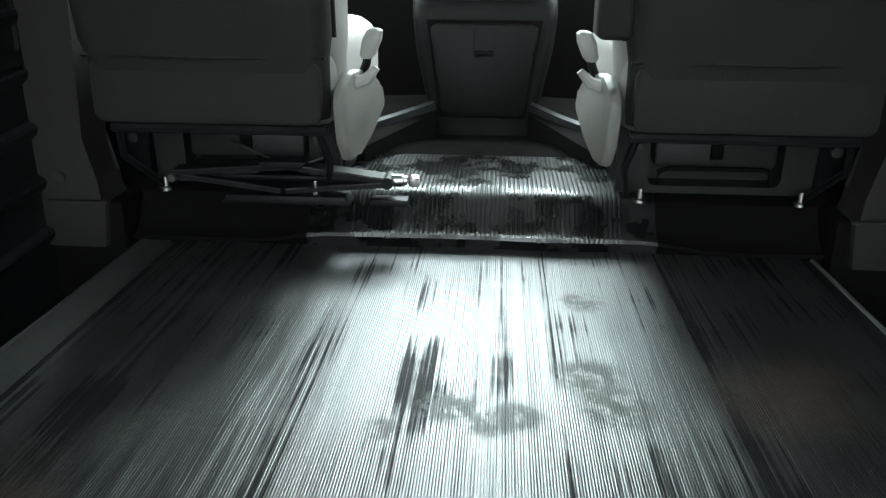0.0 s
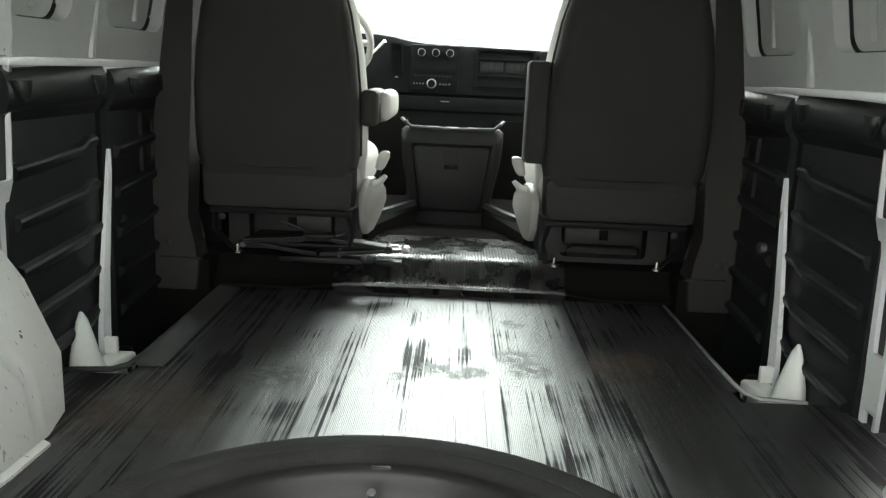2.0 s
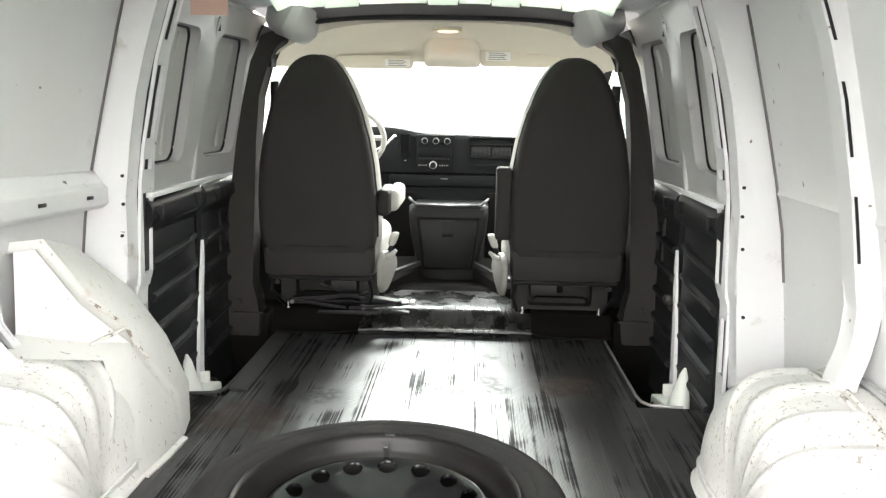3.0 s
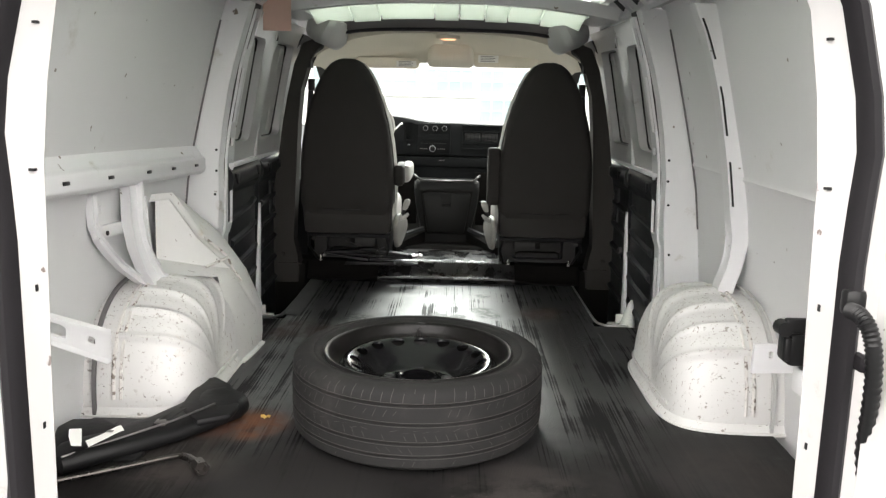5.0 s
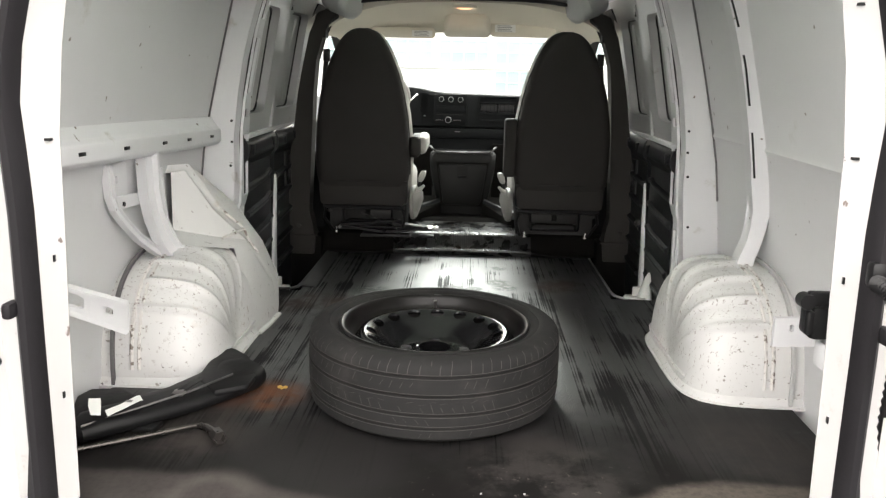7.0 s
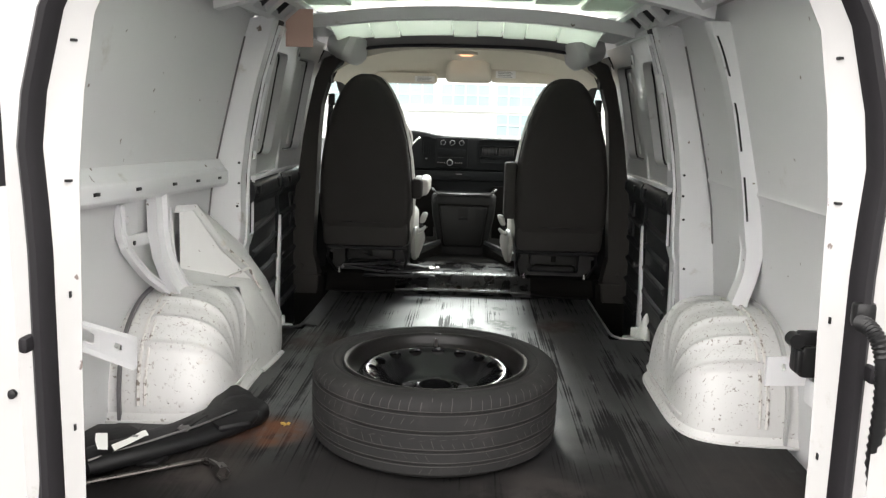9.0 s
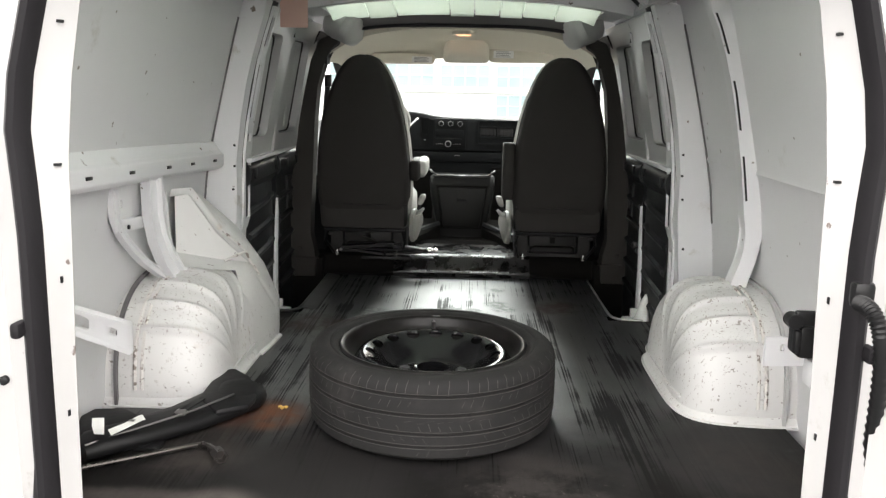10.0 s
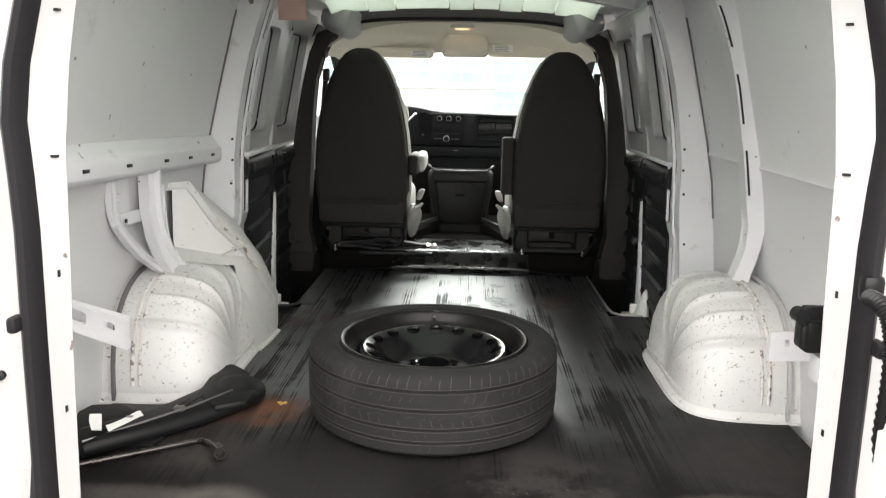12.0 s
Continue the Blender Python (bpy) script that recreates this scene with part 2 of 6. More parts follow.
def sill_dust(m):
    """Grey-brown dust along the rear edge of the mat: thicker and browner on one side, with a soft curved border."""
    nt = m.node_tree
    b = nt.nodes["Principled BSDF"]

    def math_node(kind, a, c):
        n = nt.nodes.new("ShaderNodeMath")
        n.operation = kind
        for socket, value in zip(n.inputs, (a, c)):
            if isinstance(value, float):
                socket.default_value = value
            else:
                nt.links.new(value, socket)
        return n.outputs[0]

    def ramp(value, x0, x1, y0, y1):
        n = nt.nodes.new("ShaderNodeMapRange")
        n.interpolation_type = "SMOOTHSTEP"
        for k, q in enumerate((x0, x1, y0, y1)):
            n.inputs[k + 1].default_value = q
        nt.links.new(value, n.inputs[0])
        return n.outputs[0]

    def grain(scale, detail):
        n = nt.nodes.new("ShaderNodeTexNoise")
        n.inputs["Scale"].default_value, n.inputs["Detail"].default_value, n.inputs["Roughness"].default_value = scale, detail, 0.6
        nt.links.new(co.outputs["Object"], n.inputs["Vector"])
        return n.outputs["Fac"]

    def blend(kind, fac, a, c):
        n = nt.nodes.new("ShaderNodeMix")
        n.data_type = kind
        first = 6 if kind == "RGBA" else 2
        nt.links.new(fac, n.inputs[0])
        for k, value in ((first, a), (first + 1, c)):
            if isinstance(value, (tuple, float)):
                n.inputs[k].default_value = value
            else:
                nt.links.new(value, n.inputs[k])
        return n.outputs[2 if kind == "RGBA" else 0]

    co = nt.nodes.new("ShaderNodeTexCoord")
    sep = nt.nodes.new("ShaderNodeSeparateXYZ")
    nt.links.new(co.outputs["Object"], sep.inputs[0])
    x, y = sep.outputs["X"], sep.outputs["Y"]
    border = math_node("ADD", ramp(x, 0.28, 0.64, 0.21, 0.345), ramp(x, -0.22, -0.56, 0.0, 0.095))
    depth = math_node("SUBTRACT", border, y)
    ragged = math_node("ADD", depth, math_node("MULTIPLY", math_node("SUBTRACT", grain(9.0, 4.0), 0.5), 0.06))
    lying = ramp(ragged, -0.022, 0.030, 0.0, 0.92)
    thick = ramp(grain(6.0, 8.0), 0.25, 0.60, 0.72, 1.0)
    fac = math_node("MULTIPLY", lying, thick)
    tint = blend("RGBA", ramp(x, 0.02, 0.55, 0.0, 1.0), (0.052, 0.046, 0.0435, 1), (0.093, 0.080, 0.069, 1))
    fine = blend("RGBA", ramp(grain(60.0, 4.0), 0.40, 0.66, 0.0, 0.35), tint, (0.030, 0.027, 0.026, 1))
    nt.links.new(blend("RGBA", fac, b.inputs["Base Color"].links[0].from_socket, fine), b.inputs["Base Color"])
    nt.links.new(blend("FLOAT", fac, b.inputs["Roughness"].links[0].from_socket, 0.88), b.inputs["Roughness"])
    for socket in ("Coat Weight", "Specular IOR Level"):
        nt.links.new(blend("FLOAT", fac, b.inputs[socket].links[0].from_socket, 0.08), b.inputs[socket])


def mat_material():
    """Black ribbed rubber: wet-looking gloss in the middle, dull and dusty towards the sill, with rust and dust stains."""
    m = material("ribbed_black_rubber", (0.014, 0.014, 0.0147), 0.30, var=0.3, scale=3, bump=0.08, bump_scale=150, spec=0.5)
    nt = m.node_tree
    b = nt.nodes["Principled BSDF"]
    co = nt.nodes.new("ShaderNodeTexCoord")
    # long streaks along the ribs and soft patches break up the gloss, which is fullest where feet have polished the middle
    def noise_at(stretch, detail):
        mp = nt.nodes.new("ShaderNodeMapping")
        mp.inputs["Scale"].default_value = stretch
        nt.links.new(co.outputs["Object"], mp.inputs["Vector"])
        n = nt.nodes.new("ShaderNodeTexNoise")
        n.inputs["Scale"].default_value, n.inputs["Detail"].default_value = 1.0, detail
        nt.links.new(mp.outputs[0], n.inputs["Vector"])
        return n

    def sum_of(a, ka, b, kb):
        first, both = nt.nodes.new("ShaderNodeMath"), nt.nodes.new("ShaderNodeMath")
        first.operation, both.operation = "MULTIPLY", "MULTIPLY_ADD"
        nt.links.new(a, first.inputs[0])
        first.inputs[1].default_value = ka
        nt.links.new(b, both.inputs[0])
        both.inputs[1].default_value = kb
        nt.links.new(first.outputs[0], both.inputs[2])
        return both.outputs[0]

    st, band, pt = noise_at((150, 1.1, 1), 2.0), noise_at((19, 0.8, 1), 3.0), noise_at((5, 4.2, 1), 6.0)
    sep = nt.nodes.new("ShaderNodeSeparateXYZ")
    nt.links.new(co.outputs["Object"], sep.inputs[0])
    off = nt.nodes.new("ShaderNodeMath")
    off.operation = "SUBTRACT"
    off.inputs[1].default_value = 0.03
    nt.links.new(sep.outputs["X"], off.inputs[0])
    mid = nt.nodes.new("ShaderNodeMath")
    mid.operation = "ABSOLUTE"
    nt.links.new(off.outputs[0], mid.inputs[0])
    polish = nt.nodes.new("ShaderNodeMapRange")
    polish.interpolation_type = "SMOOTHSTEP"
    polish.inputs[1].default_value, polish.inputs[2].default_value = 0.70, 0.12
    polish.inputs[3].default_value, polish.inputs[4].default_value = 0.06, 0.27
    nt.links.new(mid.outputs[0], polish.inputs[0])
    shine = sum_of(sum_of(sum_of(st.outputs["Fac"], 1.45, band.outputs["Fac"], 1.45), 1.0, pt.outputs["Fac"], 1.4), 1.0, polish.outputs[0], 1.0)
    gloss = nt.nodes.new("ShaderNodeMapRange")
    gloss.interpolation_type = "SMOOTHSTEP"
    gloss.inputs[1].default_value, gloss.inputs[2].default_value = 2.00, 2.26
    gloss.inputs[4].default_value = 0.55
    nt.links.new(shine, gloss.inputs[0])
    r1 = nt.nodes.new("ShaderNodeMapRange")
    r1.inputs[2].default_value = 0.55
    r1.inputs[3].default_value, r1.inputs[4].default_value = 0.58, 0.42
    nt.links.new(gloss.outputs[0], r1.inputs[0])
    # worn and dull towards the rear sill
    wob = nt.nodes.new("ShaderNodeMath")
    wob.operation = "MULTIPLY_ADD"
    wob.inputs[1].default_value, wob.inputs[2].default_value = 0.5, -0.25
    nt.links.new(pt.outputs["Fac"], wob.inputs[0])
    yy = nt.nodes.new("ShaderNodeMath")
    yy.operation = "ADD"
    nt.links.new(sep.outputs["Y"], yy.inputs[0])
    nt.links.new(wob.outputs[0], yy.inputs[1])
    wear = nt.nodes.new("ShaderNodeMapRange")
    wear.interpolation_type = "SMOOTHSTEP"
    wear.inputs[1].default_value, wear.inputs[2].default_value = 1.10, 0.25
    nt.links.new(yy.outputs[0], wear.inputs[0])
    rm = nt.nodes.new("ShaderNodeMix")
    nt.links.new(wear.outputs[0], rm.inputs[0])
    nt.links.new(r1.outputs[0], rm.inputs[2])
    rm.inputs[3].default_value = 0.72
    nt.links.new(rm.outputs[0], b.inputs["Roughness"])
    inv = nt.nodes.new("ShaderNodeMath")
    inv.operation = "SUBTRACT"
    inv.inputs[0].default_value = 1.0
    nt.links.new(wear.outputs[0], inv.inputs[1])
    coat = nt.nodes.new("ShaderNodeMath")
    coat.operation = "MULTIPLY"
    nt.links.new(gloss.outputs[0], coat.inputs[0])
    nt.links.new(inv.outputs[0], coat.inputs[1])
    nt.links.new(coat.outputs[0], b.inputs["Coat Weight"])
    sp = nt.nodes.new("ShaderNodeMapRange")
    sp.inputs[3].default_value, sp.inputs[4].default_value = 0.06, 0.80
    nt.links.new(coat.outputs[0], sp.inputs[0])
    nt.links.new(sp.outputs[0], b.inputs["Specular IOR Level"])
    nt.links.new(r1.outputs[0], b.inputs["Coat Roughness"])
    b.inputs["Coat IOR"].default_value = 1.5
    cm = nt.nodes.new("ShaderNodeMix")
    cm.data_type = "RGBA"
    old = b.inputs["Base Color"].links[0].from_socket
    nt.links.new(wear.outputs[0], cm.inputs[0])
    nt.links.new(old, cm.inputs[6])
    cm.inputs[7].default_value = (0.0088, 0.0081, 0.0080, 1)
    nt.links.new(cm.outputs[2], b.inputs["Base Color"])
    # dull smears drawn out along the ribs
    overlay(m, (0.030, 0.027, 0.025), 0.54, 0.70, 1.0, stretch=(70, 2.6, 1), rough=0.50, place=(-0.74, 2.0, 0), radius=0.44)
    overlay(m, (0.030, 0.027, 0.025), 0.54, 0.70, 1.0, stretch=(70, 2.6, 1), rough=0.50, place=(0.76, 2.0, 0), radius=0.44)
    # dull trampled rubber beside the wheel, then the dust that lies along the sill inside a curved border
    overlay(m, (0.0175, 0.0168, 0.0167), 0.22, 0.46, 3, rough=0.8, place=(0.88, 0.62, 0), radius=0.42)
    overlay(m, (0.0125, 0.0118, 0.0117), 0.22, 0.46, 3, rough=0.8, place=(-0.30, 0.38, 0), radius=0.30)
    overlay(m, (0.027, 0.0235, 0.0225), 0.38, 0.60, 4, rough=0.8, place=(0.80, 0.52, 0), radius=0.24)
    overlay(m, (0.028, 0.025, 0.024), 0.40, 0.58, 6, rough=0.85, place=(0.25, 0.37, 0), radius=0.26)
    sill_dust(m)
    overlay(m, (0.062, 0.056, 0.052), 0.25, 0.60, 6, rough=0.85, place=(-0.515, 0.205, 0), radius=0.145, ring=0.080)
    overlay(m, (0.075, 0.066, 0.058), 0.61, 0.67, 38, rough=0.85, place=(0.25, 0.03, 0), radius=0.50)
    overlay(m, (0.105, 0.045, 0.023), 0.33, 0.58, 6, rough=0.9, place=(-0.515, 0.765, 0), radius=0.135)
    overlay(m, (0.070, 0.036, 0.026), 0.38, 0.60, 9, rough=0.9, place=(-0.615, 0.715, 0), radius=0.075)
    overlay(m, (0.030, 0.026, 0.024), 0.36, 0.62, 7, rough=0.8, place=(-0.66, 0.55, 0), radius=0.22)
    overlay(m, (0.055, 0.042, 0.036), 0.36, 0.60, 6, rough=0.7, place=(-0.56, 1.68, 0), radius=0.20)
    overlay(m, (0.055, 0.042, 0.036), 0.36, 0.60, 6, rough=0.7, place=(0.455, 2.04, 0), radius=0.15)
    for x, y, r in ((-0.005, 1.975, 0.055), (0.05, 1.935, 0.045), (0.085, 1.955, 0.05), (-0.085, 1.915, 0.032), (0.185, 2.07, 0.07), (0.215, 1.99, 0.07), (-0.36, 1.89, 0.10), (0.20, 2.33, 0.05)):
        overlay(m, (0.060, 0.063, 0.061), 0.39, 0.54, 36, rough=0.52, place=(x, y, 0), radius=r)
    return m


MATTING = mat_material()


# ---- mesh helpers ----
def part(name, bm, mat, parent=None, label="", smooth=35):
    top = parent
    while top is not None and top.parent is not None:
        top = top.parent
    if top is not None:
        bmesh.ops.translate(bm, verts=bm.verts, vec=-top.location)
    bmesh.ops.recalc_face_normals(bm, faces=bm.faces)
    me = bpy.data.meshes.new(name)
    bm.to_mesh(me)
    bm.free()
    me.materials.append(mat)
    if smooth:
        me.shade_smooth()
        me.set_sharp_from_angle(angle=radians(smooth))
    ob = new(name, me)
    ob.parent = parent
    if label:
        tagged(ob, label)
    return ob


def thing(name, at, label, category, group="", kind=""):
    ob = new(name)
    ob.empty_display_size = 0.1
    ob.location = Vector(at)
    return tagged(ob, label, category, group, kind)


def structure(name, bm, mat, label, category, smooth=35):
    return tagged(part(name, bm, mat, None, smooth=smooth), label, category, kind="structure")


def box(x0, x1, y0, y1, z0, z1, bevel=0.0, bm=None, segments=2):
    own = bm is None
    b = bmesh.new()
    v = [b.verts.new((x, y, z)) for x in (x0, x1) for y in (y0, y1) for z in (z0, z1)]
    for f in ((0, 1, 3, 2), (4, 6, 7, 5), (0, 4, 5, 1), (2, 3, 7, 6), (0, 2, 6, 4), (1, 5, 7, 3)):
        b.faces.new([v[i] for i in f])
    if bevel:
        bmesh.ops.bevel(b, geom=b.edges[:], offset=bevel, segments=segments, affect="EDGES", profile=0.5)
    if own:
        return b
    join(bm, b)
    return bm


def join(bm, other):
    me = bpy.data.meshes.new("tmp")
    other.to_mesh(me)
    other.free()
    bm.from_mesh(me)
    bpy.data.meshes.remove(me)
    return bm


def loft(rings, closed=True, caps=True, bm=None):
    bm = bm or bmesh.new()
    rows = [[bm.verts.new(p) for p in r] for r in rings]
    n = len(rows[0])
    for a, b in zip(rows, rows[1:]):
        for i in range(n if closed else n - 1):
            j = (i + 1) % n
            bm.faces.new((a[i], a[j], b[j], b[i]))
    if caps and closed:
        bm.faces.new(rows[0][::-1])
        bm.faces.new(rows[-1])
    return bm


def tube(points, radius, n=10, bm=None, radii=None):
    """A round bar along a line of points."""
    pts = [Vector(p) for p in points]
    rings = []
    for i, p in enumerate(pts):
        d = (pts[min(i + 1, len(pts) - 1)] - pts[max(i - 1, 0)]).normalized()
        side = d.cross(Vector((0.02, 0.03, 1)) if abs(d.z) < 0.95 else Vector((1, 0, 0))).normalized()
        up = side.cross(d)
        r = radii[i] if radii else radius
        rings.append([p + r * (math.cos(a) * side + math.sin(a) * up) for a in [2 * math.pi * k / n for k in range(n)]])
    return loft(rings, bm=bm)


def revolve(profile, centre, n=64, axis="z", bm=None):
    """A turned shape from (radius, height) pairs round an axis through the centre."""
    rings = []
    for k in range(n):
        a = 2 * math.pi * k / n
        c, s = math.cos(a), math.sin(a)
        row = []
        for r, h in profile:
            p = {"z": (r * c, r * s, h), "y": (r * c, h, r * s), "x": (h, r * c, r * s)}[axis]
            row.append(Vector(centre) + Vector(p))
        rings.append(row)
    bm = bm or bmesh.new()
    rows = [[bm.verts.new(p) for p in r] for r in rings]
    m = len(profile)
    for i in range(n):
        a, b = rows[i], rows[(i + 1) % n]
        for j in range(m - 1):
            bm.faces.new((a[j], a[j + 1], b[j + 1], b[j]))
    bmesh.ops.remove_doubles(bm, verts=bm.verts, dist=1e-5)
    return bm


def prism(outline, axis, lo, hi, bevel=0.0, bm=None):
    """A flat outline of (u, v) pairs drawn out along an axis: x gives (y, z), y gives (x, z), z gives (x, y)."""
    def at(u, v, w):
        return {"x": (w, u, v), "y": (u, w, v), "z": (u, v, w)}[axis]
    b = bmesh.new()
    lo_v = [b.verts.new(at(u, v, lo)) for u, v in outline]
    hi_v = [b.verts.new(at(u, v, hi)) for u, v in outline]
    n = len(outline)
    for i in range(n):
        j = (i + 1) % n
        b.faces.new((lo_v[i], lo_v[j], hi_v[j], hi_v[i]))
    b.faces.new(lo_v[::-1])
    b.faces.new(hi_v)
    if bevel:
        bmesh.ops.bevel(b, geom=b.edges[:], offset=bevel, segments=2, affect="EDGES", profile=0.5)
    return join(bm, b) if bm else b


def round_rect(u0, u1, v0, v1, r, n=5):
    out = []
    for cu, cv, a0 in ((u1 - r, v1 - r, 0), (u0 + r, v1 - r, 90), (u0 + r, v0 + r, 180), (u1 - r, v0 + r, 270)):
        for k in range(n + 1):
            a = radians(a0 + 90 * k / n)
            out.append((cu + r * math.cos(a), cv + r * math.sin(a)))
    return out


def plate_with_hole(u0, u1, v0, v1, hole, place, thick, bm=None, deep=None):
    """A sheet from u0 to u1 and v0 to v1 with a rounded hole; place(u, v, d) gives the point at depth d. deep closes the hole with a pan at that depth."""
    b = bmesh.new()
    hu = sum(p[0] for p in hole) / len(hole)
    hv = sum(p[1] for p in hole) / len(hole)
    outer = []
    for u, v in hole:
        du, dv = u - hu, v - hv
        t = min(((u1 if du > 0 else u0) - hu) / du if abs(du) > 1e-9 else 1e9, ((v1 if dv > 0 else v0) - hv) / dv if abs(dv) > 1e-9 else 1e9)
        outer.append((hu + t * du, hv + t * dv))
    for c in ((u1, v1), (u0, v1), (u0, v0), (u1, v0)):
        i = min(range(len(outer)), key=lambda k: (outer[k][0] - c[0]) ** 2 + (outer[k][1] - c[1]) ** 2)
        outer[i] = c
    mid = [((a[0] * 2 + b_[0]) / 3, (a[1] * 2 + b_[1]) / 3) for a, b_ in zip(hole, outer)]
    rows = [[place(u, v, thick) for u, v in outer], [place(u, v, 0) for u, v in outer], [place(u, v, 0) for u, v in mid],
            [place(u, v, 0) for u, v in hole], [place(u, v, deep if deep else thick) for u, v in hole]]
    loft(rows, caps=False, bm=b)
    if deep:
        n = len(hole)
        ring = [((u - hu) * 0.9 + hu, (v - hv) * 0.95 + hv) for u, v in hole]
        vs = [b.verts.new(place(u, v, deep)) for u, v in ring]
        old = [b.verts.new(place(u, v, deep)) for u, v in hole]
        for i in range(n):
            j = (i + 1) % n
            b.faces.new((old[i], old[j], vs[j], vs[i]))
        b.faces.new(vs)
    return join(bm, b) if bm else b


def lerp_table(table, z):
    """Linear value from (z, value) pairs."""
    if z <= table[0][0]:
        return table[0][1]
    for (a, va), (b, vb) in zip(table, table[1:]):
        if z <= b:
            return va + (vb - va) * (z - a) / (b - a)
    return table[-1][1]


# ---- van body: the setting ----
FLOOR_FRONT, CAB_Z, WELL_Z = 2.60, 0.10, -0.20
SKIN_X = [(-0.20, 1.03), (0.2, 1.018), (0.41, 0.998), (0.6, 0.975), (0.72, 0.952), (0.83, 0.926), (0.95, 0.897), (1.07, 0.866), (1.18, 0.838), (1.28, 0.806), (1.31, 0.78)]
DOOR_X = [(-0.20, 0.87), (0.3, 0.87), (0.66, 0.855), (0.9, 0.828), (1.09, 0.784), (1.22, 0.738), (1.30, 0.69)]


def skin_x(z):
    return lerp_table(SKIN_X, z)


def door_x(z, y=1.8):
    return lerp_table(DOOR_X, z) - 0.035 * max(0.0, y - 1.9)


def mat_edge(x):
    """Where the floor mat ends at the sill."""
    a = abs(x)
    if a < 0.205:
        return 0.035
    return -0.008 + (0.0 if a < 0.36 else 0.150 * ((a - 0.36) / 0.42) ** 1.35)


def floor_mesh():
    verts, faces = [], []
    pitch = 0.0036
    columns, rib_no = [], 0
    x = -0.985
    while x < 0.985:
        rib_no += 1
        for dx, up in ((0.0, 0.0), (0.0008, 0.62), (0.0017, 1.0), (0.0026, 0.62), (0.0034, 0.0)):
            columns.append((x + dx, up, rib_no, dx - 0.0017))
        x += pitch
    steps = 84
    rows = []
    for cx, up, rib_no, dx in columns:
        y0 = mat_edge(cx)
        y1 = FLOOR_FRONT if abs(cx) < 0.655 else 1.86
        row = []
        for k in range(steps + 1):
            y = y0 + (y1 - y0) * k / steps
            fade = min(1.0, max(0.0, (y - 0.35) / 0.45)) * (1.0 if abs(cx) < 0.63 else 0.15)
            lean = noise.noise((rib_no * 13.7, y * 1.3, 1.7))
            roll = 0.10 * lean + 0.10 * noise.noise((rib_no * 0.23, y * 1.6, 4.4)) + 0.04 * noise.noise((rib_no * 7.3, y * 5.0, 9.1))
            z = (0.00040 * up + dx * roll) * fade + 0.0020 * noise.noise((cx * 7, y * 4, 3.1)) + 0.0014 * noise.noise((cx * 2.2, y * 7.0, 5.9)) * fade + 0.0004 * noise.noise((cx * 31, y * 4, 7.7)) * fade
            row.append(len(verts))
            verts.append((cx, y, z))
        rows.append((cx, row))
    for (_, a), (_, b) in zip(rows, rows[1:]):
        for k in range(steps):
            faces.append((a[k], b[k], b[k + 1], a[k + 1]))
    # thickness along the rear edge
    base = len(verts)
    for i, (cx, row) in enumerate(rows):
        verts.append((cx, mat_edge(cx) + 0.001, -0.014))
    for i in range(len(rows) - 1):
        faces.append((rows[i][1][0], base + i, base + i + 1, rows[i + 1][1][0]))
    me = bpy.data.meshes.new("floor")
    me.from_pydata(verts, [], faces)
    me.materials.append(MATTING)
    me.shade_smooth()
    me.set_sharp_from_angle(angle=radians(30))
    return tagged(new("floor", me), "black ribbed rubber floor mat, shiny in the middle and dusty at the sill", "floor mat", kind="structure")


floor_mesh()

# turned-down lip of the mat along the sill, with the cut-out round the latch plate
edge_xs = sorted([-0.78 + 0.026 * k for k in range(61)] + [-0.2055, -0.2045, 0.2045, 0.2055])
rings = []
for x in edge_xs:
    y = mat_edge(x)
    rings.append([(x, y + 0.010, 0.0022), (x, y - 0.001, 0.0026), (x, y - 0.004, -0.002), (x, y - 0.005, -0.016), (x, y + 0.004, -0.016)])
structure("mat_lip", loft(rings), LIP, "dusty turned-down edge of the rubber mat", "floor mat", smooth=60)

# steel floor pan under the mat and the painted sill
bm = box(-0.99, 0.99, 0.10, 1.84, -0.05, -0.016)
box(-0.655, 0.655, 1.84, 2.60, -0.05, -0.016, bm=bm)
structure("floor_pan", bm, DARK, "steel floor pan under the rubber mat", "floor")


def sill():
    """Painted threshold that follows the mat's edge, with a raised plate for the latch."""
    rings = []
    for k in range(91):
        x = -0.802 + 1.604 * k / 90
        a = abs(x)
        y = -0.024 + (0.0 if a < 0.36 else 0.145 * ((a - 0.36) / 0.44) ** 1.35)
        low = -0.054 + (0.0 if a < 0.42 else 0.112 * ((a - 0.42) / 0.39) ** 1.25)
        lift = 0.020 if a < 0.205 else 0.0
        top = -0.0115 - lift * 0.125 + 0.010 * max(0.0, a - 0.4)
        bite = 0.026 * math.exp(-((x - 0.335) / 0.028) ** 2)
        rings.append([(x, y + 0.16, top), (x, y + 0.006, top), (x, min(y, low + 0.045) - 0.008, top - 0.006), (x, low, -0.052 + bite), (x, y + 0.16, -0.056 + bite)])
    return loft(rings)


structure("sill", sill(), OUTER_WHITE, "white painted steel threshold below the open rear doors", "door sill")

